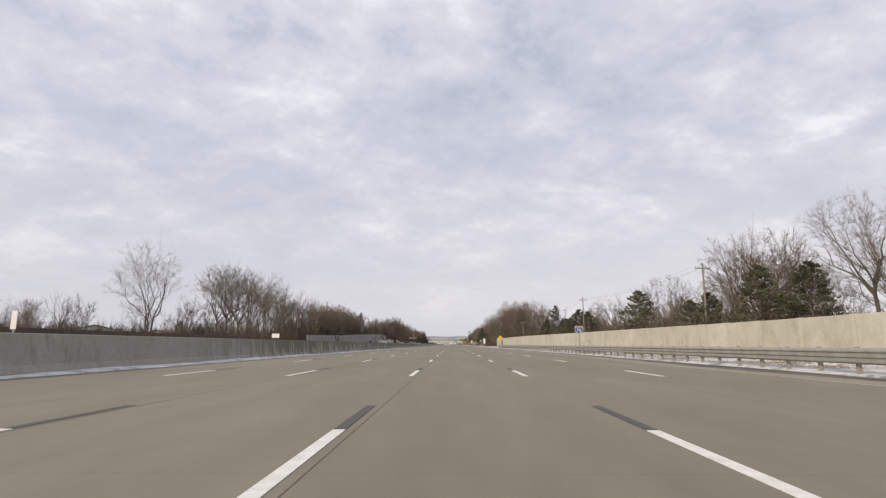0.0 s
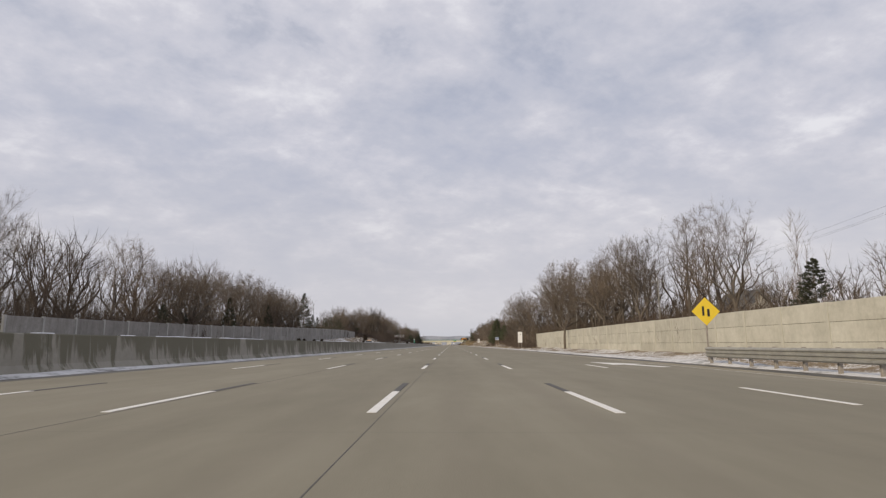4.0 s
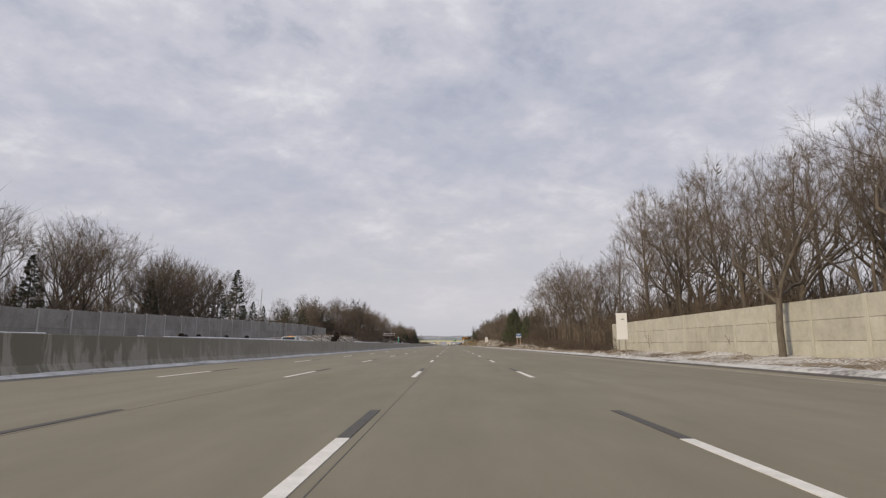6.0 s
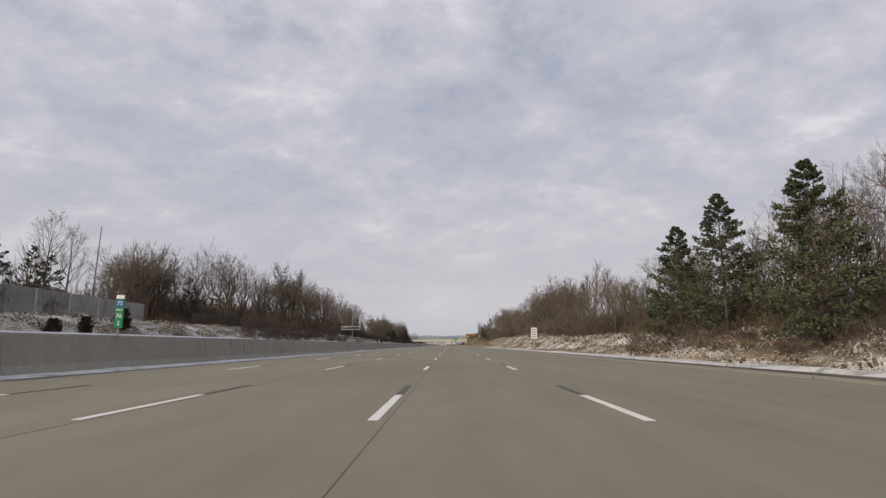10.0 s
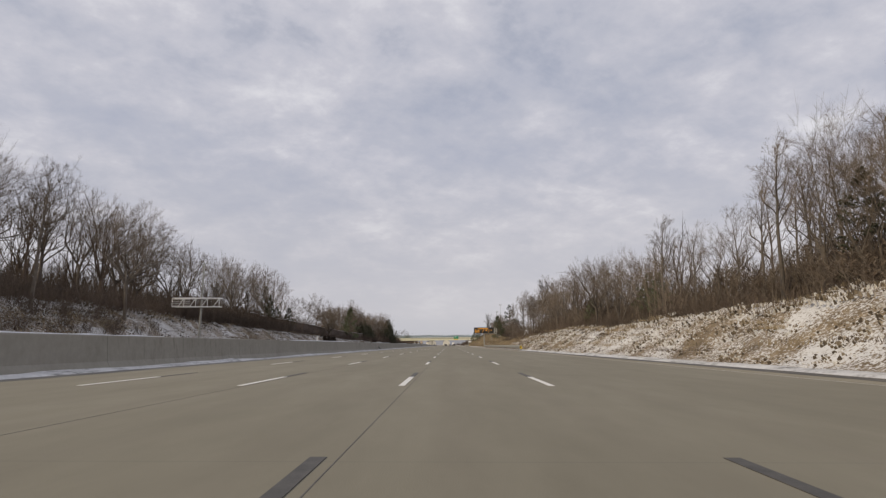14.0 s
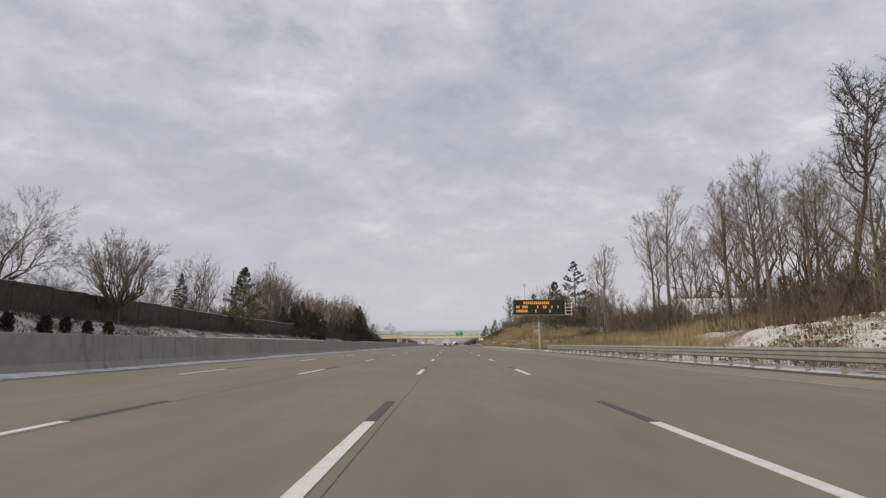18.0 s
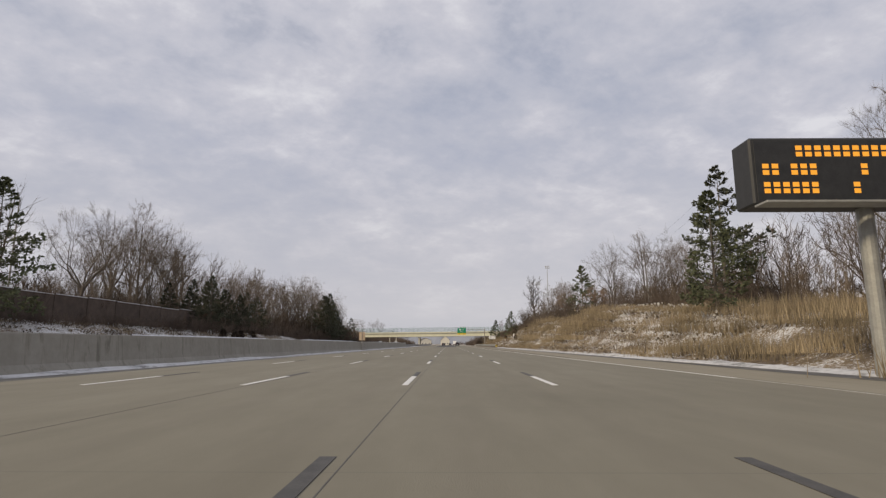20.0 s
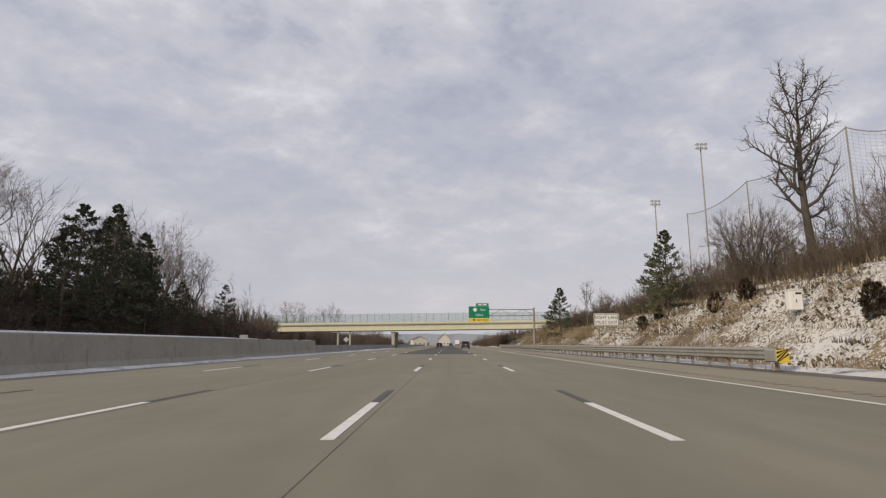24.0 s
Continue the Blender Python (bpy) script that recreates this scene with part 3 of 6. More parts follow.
for k in range(5):
    beam_span(LEFT_END, RIGHT_END, LOW, LOW + 1.45, 0.4 + k * 2.6, 0.48 + k * 2.6, M["cream"], "girder")
    beam_span(LEFT_END, RIGHT_END, LOW - 0.03, LOW, 0.25 + k * 2.6, 0.63 + k * 2.6, M["cream"], "girder_flange")
beam_span(LEFT_END - 3, RIGHT_END, LOW + 1.45, LOW + 1.72, 0.0, 11.6, M["deck"], "deck")
beam_span(LEFT_END - 3, RIGHT_END, LOW + 1.72, LOW + 2.15, 0.0, 0.35, M["cream"], "parapet")
beam_span(LEFT_END - 3, RIGHT_END, LOW + 1.72, LOW + 2.15, 11.25, 11.6, M["deck"], "parapet")
for i in range(46):
    x = LEFT_END - 2 + i * 1.95
    z = bz(x) + LOW + 2.15
    part("fence_post", tube((x, 0.17, z), (x, 0.17, z + 2.2), 0.035, n=6), M["fence"], bridge)
    if i < 45:
        zn = bz(x + 1.95) + LOW + 2.15
        bm = bmesh.new()
        for k in range(9):
            h = 0.05 + k * 0.26
            add_tube(bm, (x, 0.17, z + h), (x + 1.95, 0.17, zn + h), 0.02, n=3)
        for k in range(12):
            u = (k + 0.5) / 12
            add_tube(bm, (x + 1.95 * u, 0.17, z + (zn - z) * u), (x + 1.95 * u, 0.17, z + (zn - z) * u + 2.15), 0.02, n=3)
        part("fence_mesh", bm, M["fence"], bridge)
bm = box((-15.5, 1.0, LOW - 0.5), (-14.3, 10.6, LOW - 0.02), 0.08)
part("pier_cap", bm, M["deck"], bridge)
for y in (1.6, 5.8, 10.0):
    part("pier_column", box((-15.3, y - 0.5, -0.1), (-14.5, y + 0.5, LOW - 0.45), 0.08), M["deck"], bridge)
for x in (-29.5, -26.3):
    part("pier_column", tube((x, 1.2, -0.1), (x, 1.2, LOW + 0.1), 0.28, n=12), M["deck"], bridge)
part("abutment", box((-52, 0.3, -0.1), (-46.6, 11.3, LOW + 1.4), 0.1), M["deck"], bridge)
part("abutment", box((31, 0.3, -0.1), (41, 11.3, LOW + 1.8), 0.1), M["deck"], bridge)

# ---- far wooded ridge, distance haze put into its colour ----
random.seed(5)
verts, faces = [], []
for i in range(161):
    x = -2400 + i * 30
    h = 50 + 14 * noise.noise((x * 0.0016, 1.7, 0)) + 6 * noise.noise((x * 0.012, 4.7, 0))
    verts += [(x, 3750, -5), (x, 3790 + 20 * noise.noise((x * 0.01, 0, 0)), h)]
    if i:
        a = 2 * i
        faces.append((a - 2, a, a + 1, a - 1))
tagged(new("far_ridge", mesh_of("far_ridge", verts, faces, M["ridge"])), "wooded ridge on the horizon, tinted blue-grey for distance haze", "hills", kind="structure")

# ---- trees ----
def frustum(V, F, a, b, r0, r1, n):
    """A tapered length of branch; r1 = 0 gives a pointed twig."""
    d = (b - a).normalized()
    s = d.orthogonal().normalized()
    t = d.cross(s)
    base = len(V)
    for k in range(n):
        c, si = math.cos(2 * math.pi * k / n), math.sin(2 * math.pi * k / n)
        V.append(a + (s * c + t * si) * r0)
    if r1 <= 0:
        V.append(b)
        F.extend((base + k, base + (k + 1) % n, base + n) for k in range(n))
    else:
        for k in range(n):
            c, si = math.cos(2 * math.pi * k / n), math.sin(2 * math.pi * k / n)
            V.append(b + (s * c + t * si) * r1)
        F.extend((base + k, base + (k + 1) % n, base + n + (k + 1) % n, base + n + k) for k in range(n))


def limb(V, F, a, d, length, r0, r1, n, segs, bend, lift, rng):
    """A curved, tapering branch; returns its points, directions and radii."""
    out, p, d = [(a, d.copy(), r0)], a, d.copy()
    for i in range(segs):
        d = (d + Vector((rng.uniform(-bend, bend), rng.uniform(-bend, bend), rng.uniform(-bend, bend) + lift))).normalized()
        q = p + d * (length / segs)
        ra, rb = r0 + (r1 - r0) * i / segs, r0 + (r1 - r0) * (i + 1) / segs
        frustum(V, F, p, q, ra, rb, n)
        p = q
        out.append((p, d.copy(), rb))
    return out


def blade(V, F, a, b, w, rng):
    """The finest twig, a sliver."""
    s = (b - a).cross(Vector((rng.uniform(-1, 1), rng.uniform(-1, 1), rng.uniform(-1, 1)))).normalized() * w * 0.5
    n = len(V)
    V.extend((a - s, a + s, b))
    F.append((n, n + 1, n + 2))


def side_way(d, angle, rng):
    o = d.orthogonal().normalized()
    o.rotate(Matrix.Rotation(rng.uniform(0, 6.283), 3, d))
    return (d * math.cos(angle) + o * math.sin(angle)).normalized()


def rounded(TV, CV, height, mid, wide, deep, lumps, seed):
    """Draws a crown out or in towards a lumpy dome: its middle, half width and half depth as shares of the height."""
    pts = np.array([v[:] for v in CV])
    centre = np.array((pts[:, 0].mean(), pts[:, 1].mean(), mid * height))
    size = np.array((wide, wide, deep)) * height

    def polar(p):
        rel = (p - centre) / size
        rho = np.linalg.norm(rel, axis=1) + 1e-6
        return rho, np.arctan2(rel[:, 1], rel[:, 0]) / (2 * np.pi) * 14 % 14, (np.arcsin(rel[:, 2] / rho) / np.pi + 0.5) * 7

    rho, az, el = polar(pts)
    ai, ei = az.astype(int) % 14, np.clip(el.astype(int), 0, 6)
    reach = np.ones((14, 7))
    for i in range(14):
        for j in range(7):
            inside = rho[(ai == i) & (ei == j)]
            if len(inside) > 12:
                reach[i, j] = np.percentile(inside, 96)
    reach = (reach * 2 + np.roll(reach, 1, 0) + np.roll(reach, -1, 0)) / 4
    target = np.array([[1.0 + lumps * noise.noise((1.7 * math.cos(i * 0.449), 1.7 * math.sin(i * 0.449), j * 0.7 + seed * 3.1)) for j in range(7)] for i in range(14)])
    pull = np.clip(target / reach, 0.55, 1.9)
    pull[:, :2] = 1.0 + (pull[:, :2] - 1.0) * np.array((0.0, 0.4))
    for V in (TV, CV):
        p = np.array([v[:] for v in V])
        rho, az, el = polar(p)
        az, el = (az - 0.5) % 14, np.clip(el - 0.5, 0, 5.999)
        i, j = az.astype(int) % 14, el.astype(int)
        u, w = az - np.floor(az), el - j
        k = (i + 1) % 14
        f = (pull[i, j] * (1 - u) + pull[k, j] * u) * (1 - w) + (pull[i, j + 1] * (1 - u) + pull[k, j + 1] * u) * w
        f = 1.0 + (f - 1.0) * np.clip(rho, 0, 1)
        p = centre + (p - centre) * f[:, None]
        V[:] = [Vector(q) for q in p.tolist()]


def bare_tree(seed, height, stems=1, fork=0.3, limbs=5, spread=0.5, levels=7, lift=0.04, bend=0.1, thick=1.0, lean=0.28, ratio=0.8, lead=0.0, side=0.6, hair=8, sliver=0.012, dome=None):
    """A leafless broad-leaved tree. Each stem forks into limbs that part in two again and again; with a lead the stem runs on to the top and bears limbs all the way up."""
    rng = random.Random(seed)
    TV, TF, CV, CF = [], [], [], []

    def twigs(a, b, d, ln, count):
        for k in range(count):
            g = a.lerp(b, 1.0 if k == 0 else rng.uniform(0.15, 0.95))
            out = (d if k == 0 else side_way(d, rng.uniform(0.4, 1.05), rng)) + Vector((0, 0, 0.08))
            blade(CV, CF, g, g + out * ln * rng.uniform(0.6, 1.1), sliver, rng)

    def grow(a, d, ln, r, level):
        V, F = (TV, TF) if level < 3 else (CV, CF)
        n, segs = ((6, 3) if level < 2 else (4, 3) if level < 4 else (3, 2) if level < 5 else (3, 1))
        pts = limb(V, F, a, d, ln, r, max(r * 0.66, 0.0035), n, segs, bend * (1 + 0.12 * level), lift, rng)
        tip, way = pts[-1][0], pts[-1][1]
        if level >= 3:
            twigs(pts[0][0], tip, way, ln * 0.66 + 0.15, hair)
        if level >= levels:
            return
        plane = rng.uniform(0, 6.283)
        for k in range(2):
            o = way.orthogonal().normalized()
            o.rotate(Matrix.Rotation(plane + 3.1416 * k + rng.uniform(-0.4, 0.4), 3, way))
            ang = rng.uniform(0.16, 0.4) if k == 0 else rng.uniform(0.34, 0.66)
            grow(tip, (way * math.cos(ang) + o * math.sin(ang)).normalized(), ln * ratio * (rng.uniform(0.92, 1.04) if k == 0 else rng.uniform(0.76, 1.0)), max(r * (0.63 if k == 0 else 0.5), 0.004), level + 1)
        if level >= 1 and rng.random() < side:
            m = rng.randrange(1, len(pts))
            grow(pts[m][0], side_way(pts[m][1], rng.uniform(0.5, 0.9), rng), ln * ratio * rng.uniform(0.5, 0.8), max(r * 0.36, 0.004), min(level + 2, levels))

    for st in range(stems):
        r = 0.0135 * height * thick * (1 if stems == 1 else 0.66)
        tilt = 0.05 if stems == 1 else lean
        d = Vector((rng.uniform(-tilt, tilt), rng.uniform(-tilt, tilt), 1)).normalized()
        start = Vector((rng.uniform(-0.45, 0.45), rng.uniform(-0.45, 0.45), -0.4)) if stems > 1 else Vector((0, 0, -0.4))
        frustum(TV, TF, start, start + d * 0.8, r * 1.5, r, 7)
        run = height * (0.84 if lead else fork * rng.uniform(0.85, 1.15))
        pts = limb(TV, TF, start + d * 0.8, d, run, r, r * (0.16 if lead else 0.8), 7, 9, 0.045, 0.03, rng)
        turn = rng.uniform(0, 6.283)
        for q in range(limbs):
            u = fork + (1.0 - fork) * (q + rng.random()) / limbs if lead else rng.uniform(0.72, 1.0)
            k = min(int(u * 9), 8)
            at, da, ra = pts[k][0].lerp(pts[k + 1][0], u * 9 - k), pts[k][1], pts[k][2]
            turn += 2.4 + rng.uniform(-0.5, 0.5)
            o = da.orthogonal().normalized()
            o.rotate(Matrix.Rotation(turn, 3, da))
            ang = spread * (rng.uniform(0.75, 1.25) - (0.45 * u if lead else 0.0)) * (0.35 if q == 0 and not lead else 1.0)
            env = lead * (1.12 - 0.75 * u) if lead else 1.0
            ln = height * 0.2 * env * rng.uniform(0.8, 1.15)
            grow(at, (da * math.cos(ang) + o * math.sin(ang)).normalized(), ln, ra * (0.55 if lead else 0.66), 2 if lead else 1)
    k = height / max(v.z for v in CV)
    for v in TV + CV:
        v *= k
    if dome:
        rounded(TV, CV, height, *dome, 0.08 if limbs > 16 else 0.3, seed)
    return mesh_of("trunk", TV, TF, M["bark"], True), mesh_of("crown", CV, CF, M["twig"])


def fir(seed, height, width, needle, gaps=0.0, droop=0.25, whorls=24, blades=13, puff=1.0, belly=0.16, full=0.85):
    """A conifer: a straight trunk and uneven tiers of branches hung with tufted needle sprays."""
    rng = random.Random(seed)
    TV, TF, CV, CF = [], [], [], []
    frustum(TV, TF, Vector((0, 0, -0.3)), Vector((0, 0, height * 0.55)), 0.014 * height, 0.008 * height, 7)
    frustum(TV, TF, Vector((0, 0, height * 0.55)), Vector((0, 0, height * 0.985)), 0.008 * height, 0.0, 7)
    blades = round(blades * 1.6)
    for i in range(whorls * 6):
        u = 0.05 + 0.94 * (1 - (1 - (i + rng.random()) / (whorls * 6)) ** 1.35)
        ang = rng.uniform(0, 6.283)
        lobe = noise.noise((math.cos(ang) * 1.3, math.sin(ang) * 1.3, u * 6 + seed))
        if rng.random() < gaps + 0.12 * max(0.0, -lobe):
            continue
        prof = min((1 - u) / (1 - belly), 0.72 + 0.28 * u / belly) ** full
        ln = width * 0.5 * prof * (0.97 + 0.36 * lobe) * rng.uniform(0.75, 1.12) + 0.10
        d = Vector((math.cos(ang), math.sin(ang), 0.45 * u + rng.uniform(-droop, 0.15))).normalized()
        a = Vector((0, 0, height * u))
        frustum(TV, TF, a, a + d * ln, 0.015 + 0.006 * ln, 0.0, 3)
        across = Vector((-d.y, d.x, 0))
        for k in range(blades):
            w = 0.22 + 0.78 * math.sqrt((k + rng.random()) / blades)
            c = a + d * (ln * w) + across * (rng.uniform(-0.28, 0.28) * ln * (1.25 - w)) + Vector((0, 0, rng.uniform(-0.10, 0.06) * ln))
            for q in range(3):
                s = (across * rng.uniform(-1, 1) + d * rng.uniform(0.0, 1.0) + Vector((0, 0, rng.uniform(-0.5, 0.7)))).normalized()
                sz = puff * (0.15 + 0.05 * ln) * rng.uniform(0.6, 1.25)
                side = s.cross(Vector((rng.uniform(-1, 1), rng.uniform(-1, 1), rng.uniform(-1, 1)))).normalized() * sz * 0.24
                b = len(CV)
                CV.extend((c, c + s * sz * 0.5 + side, c + s * sz, c + s * sz * 0.5 - side))
                CF.append((b, b + 1, b + 2, b + 3))
    return mesh_of("trunk", TV, TF, M["bark"], True), mesh_of("crown", CV, CF, needle)


def gnarled(seed, height, stout=1.0, reach=1.0, low=0.26):
    """An old oak: a stout trunk with crooked limbs that sweep upward and end in stubby twigs."""
    rng = random.Random(seed)
    TV, TF, CV, CF = [], [], [], []
    d, r = Vector((-0.14, 0, 1)).normalized(), 0.021 * height * stout
    frustum(TV, TF, Vector((0, 0, -0.4)), d * 1.2, r * 1.45, r, 9)
    pts = limb(TV, TF, d * 1.2, d, height * 0.86, r, r * 0.14, 8, 12, 0.09, 0.02, rng)
    n = 24
    for i in range(n):
        u = low + (0.98 - low) * (i + rng.random()) / n
        k = min(int(u * 12), 11)
        a, ra = pts[k][0].lerp(pts[k + 1][0], u * 12 - k), pts[k][2]
        ang = i * 2.4 + rng.uniform(-0.5, 0.5)
        ln = height * (0.37 - 0.22 * u) * reach * rng.uniform(0.7, 1.2)
        out = Vector((math.cos(ang), math.sin(ang), rng.uniform(0.2, 0.8))).normalized()
        br = limb(TV, TF, a, out, ln, min(ra * 0.62, 0.14), 0.026, 6, 8, 0.32, 0.22, rng)
        for j in range(10):
            w = 0.2 + 0.8 * (j + rng.random()) / 10
            m = min(int(w * 8), 7)
            b, db, rb = br[m][0].lerp(br[m + 1][0], w * 8 - m), br[m][1], br[m][2]
            sub = limb(TV, TF, b, side_way(db, rng.uniform(0.5, 1.1), rng), ln * rng.uniform(0.14, 0.36), max(rb * 0.55, 0.026), 0.014, 4, 4, 0.42, 0.10, rng)
            for q in range(5):
                e = sub[rng.randint(1, 4)]
                dt = side_way(e[1], rng.uniform(0.4, 1.0), rng)
                tip = e[0] + (dt + Vector((0, 0, 0.15))) * rng.uniform(0.3, 0.75)
                frustum(CV, CF, e[0], tip, 0.016, 0.0, 3)
                for z in range(2):
                    g = e[0].lerp(tip, rng.uniform(0.3, 1.0))
                    blade(CV, CF, g, g + side_way(dt, rng.uniform(0.4, 1.0), rng) * rng.uniform(0.15, 0.4), 0.024, rng)
    return mesh_of("trunk", TV, TF, M["oakbark"], True), mesh_of("crown", CV, CF, M["oakbark"])


def leafy(seed, height):
    """An oak that keeps its rust-brown leaves."""
    trunk, crown = bare_tree(seed, height, fork=0.2, spread=0.75, limbs=6, levels=5, lift=0.02)
    rng = random.Random(seed)
    CV, CF = [], []
    pts = [v.co.copy() for v in crown.vertices]
    for k in range(4600):
        c = pts[rng.randrange(len(pts))] + Vector([rng.uniform(-0.12, 0.12) for _ in range(3)])
        s = Vector([rng.uniform(-1, 1) for _ in range(3)]).normalized() * rng.uniform(0.07, 0.15)
        t = s.orthogonal().normalized() * s.length * 0.5
        b = len(CV)
        CV.extend((c - s, c + t, c + s, c - t))
        CF.append((b, b + 1, b + 2, b + 3))
    return trunk, crown, mesh_of("leaves", CV, CF, M["leaf"])


KINDS = {
    "broad": [bare_tree(11, 16, fork=0.32, limbs=5, spread=0.55, dome=(0.6, 0.30, 0.40)), bare_tree(12, 16, fork=0.27, limbs=6, spread=0.7, bend=0.13, dome=(0.58, 0.36, 0.41)), bare_tree(13, 16, fork=0.4, limbs=5, spread=0.55, dome=(0.64, 0.27, 0.36)), bare_tree(14, 16, fork=0.22, limbs=5, spread=0.65, bend=0.15, dome=(0.57, 0.33, 0.42))],
    "tall": [bare_tree(21, 18, fork=0.42, limbs=13, spread=0.85, levels=6, lead=0.8, lift=0.07, bend=0.13, dome=(0.67, 0.17, 0.33)), bare_tree(22, 18, fork=0.48, limbs=12, spread=0.8, levels=6, lead=0.75, lift=0.08, bend=0.13, dome=(0.7, 0.15, 0.3)), bare_tree(23, 18, fork=0.36, limbs=13, spread=0.9, levels=6, lead=0.9, lift=0.06, bend=0.13, dome=(0.65, 0.2, 0.35))],
    "multi": [bare_tree(31, 15, stems=3, fork=0.3, limbs=3, spread=0.5, levels=6, bend=0.16, lean=0.25, dome=(0.6, 0.31, 0.40)), bare_tree(32, 15, stems=4, fork=0.34, limbs=2, spread=0.5, levels=6, bend=0.17, lean=0.28, dome=(0.6, 0.33, 0.40))],
    "vase": [bare_tree(41, 14, stems=1, fork=0.13, limbs=26, spread=0.7, levels=6, lift=0.02, bend=0.06, ratio=0.78, side=0.4, thick=1.3, hair=9, sliver=0.02, dome=(0.57, 0.44, 0.43))],
    "wide": [bare_tree(45, 15, fork=0.2, limbs=9, spread=0.85, levels=8, side=0.6, lift=0.05, bend=0.15, thick=1.25, dome=(0.56, 0.52, 0.44))],
    "scrub": [bare_tree(51, 7, stems=5, fork=0.16, limbs=3, spread=0.6, levels=5, lean=0.4, sliver=0.014, dome=(0.55, 0.42, 0.45)), bare_tree(52, 8, stems=4, fork=0.12, limbs=3, spread=0.7, levels=5, lean=0.35, sliver=0.014, dome=(0.55, 0.45, 0.45))],
    "oak": [gnarled(61, 15), gnarled(63, 15, 0.66, 0.9, 0.5)],
    "spruce": [fir(71, 10, 6.4, M["needle"], blades=13, puff=1.0, belly=0.25), fir(72, 10, 5.8, M["needle"], gaps=0.08, droop=0.35, blades=13, puff=1.0, belly=0.2), fir(73, 10, 7.0, M["needle"], gaps=0.05, droop=0.2, blades=13, puff=1.0, belly=0.3)],
    "bushy": [fir(76, 8, 5.6, M["olive"], whorls=30, blades=14, puff=0.92, belly=0.36, full=0.7), fir(77, 8, 6.0, M["olive"], gaps=0.08, whorls=30, blades=14, puff=0.92, belly=0.4, full=0.75)],
    "juniper": [fir(78, 1.6, 0.95, M["juniper"], droop=-0.3, whorls=20, blades=8, puff=0.95, belly=0.5, full=0.5)],
    "narrow_spruce": [fir(75, 12, 5.2, M["needle"], droop=0.35, whorls=28, blades=13, puff=1.0)],
    "pine": [fir(81, 10, 6.6, M["needle2"], droop=0.05, whorls=30, blades=24, puff=0.78, belly=0.2, full=0.75), fir(82, 10, 6.0, M["needle2"], gaps=0.06, droop=0.0, whorls=30, blades=24, puff=0.78, belly=0.25, full=0.8)],
    "sparse_pine": [fir(85, 9, 5.8, M["needle2"], gaps=0.08, droop=-0.05, whorls=22, blades=15, puff=1.0, belly=0.3)],
    "open_pine": [fir(91, 11, 6.0, M["needle"], gaps=0.45, droop=-0.05, whorls=15, blades=12, puff=1.3, belly=0.35)],
    "rust": [leafy(95, 9)],
}
NATIVE = {"broad": 16, "tall": 18, "multi": 15, "vase": 14, "wide": 15, "scrub": 7.5, "oak": 15, "spruce": 10, "narrow_spruce": 12, "bushy": 8, "juniper": 1.6, "pine": 10, "open_pine": 11, "sparse_pine": 9, "rust": 9}


def joined(forms):
    """Trunk and crown in one mesh, in the shade-darkened twig colour, for trees too deep in a wood to tell apart."""
    out = []
    for f in forms:
        V, F = [], []
        for me in f:
            n = len(V)
            V += [v.co.copy() for v in me.vertices]
            F += [tuple(n + i for i in q.vertices) for q in me.polygons]
        out.append(mesh_of("woodland", V, F, M["shaded_twig"]))
    return out


DEEP = dict(levels=4, sliver=0.03, hair=4, dome=(0.6, 0.3, 0.4))
JOINED = {
    "broad": joined([bare_tree(111, 16, fork=0.26, **DEEP), bare_tree(112, 16, fork=0.2, spread=0.6, **DEEP), bare_tree(113, 16, fork=0.34, **DEEP), bare_tree(114, 16, fork=0.18, **DEEP)]),
    "tall": joined([bare_tree(120 + k, 18, fork=0.36 + 0.04 * k, limbs=12, spread=0.7, lead=0.8, **DEEP) for k in range(3)]),
    "multi": joined([bare_tree(131, 15, stems=3, limbs=3, **DEEP), bare_tree(132, 15, stems=4, limbs=2, **DEEP)]),
    "vase": joined([bare_tree(141, 14, fork=0.12, limbs=9, spread=0.6, **DEEP)]),
    "scrub": joined([bare_tree(151, 7, stems=4, fork=0.15, limbs=3, lean=0.4, **DEEP), bare_tree(152, 8, stems=3, fork=0.12, limbs=3, lean=0.35, **DEEP)]),
}
WORDS = {
    "broad": "bare spreading broad-leaved tree with fine brown twigs", "tall": "tall slender leafless tree with upright grey limbs",
    "multi": "leafless tree with several leaning stems from one base", "vase": "round-crowned leafless tree fanning out from its base", "wide": "large leafless tree with long arching limbs",
    "scrub": "low leafless scrubby tree with tangled brown twigs", "oak": "gnarled dark bare oak with thick twisted limbs",
    "spruce": "dark olive bushy spruce with broad uneven branches", "juniper": "small dark oval juniper on the snowy bank", "bushy": "broad bushy olive-green evergreen tree", "narrow_spruce": "slim dark green spruce with drooping branches", "pine": "full green pine with dense upswept branches",
    "sparse_pine": "airy light green pine with visible upper branches", "open_pine": "thin dark pine with gaps between its branches", "rust": "small oak still holding rust-brown leaves",
}
tree_rng = random.Random(77)


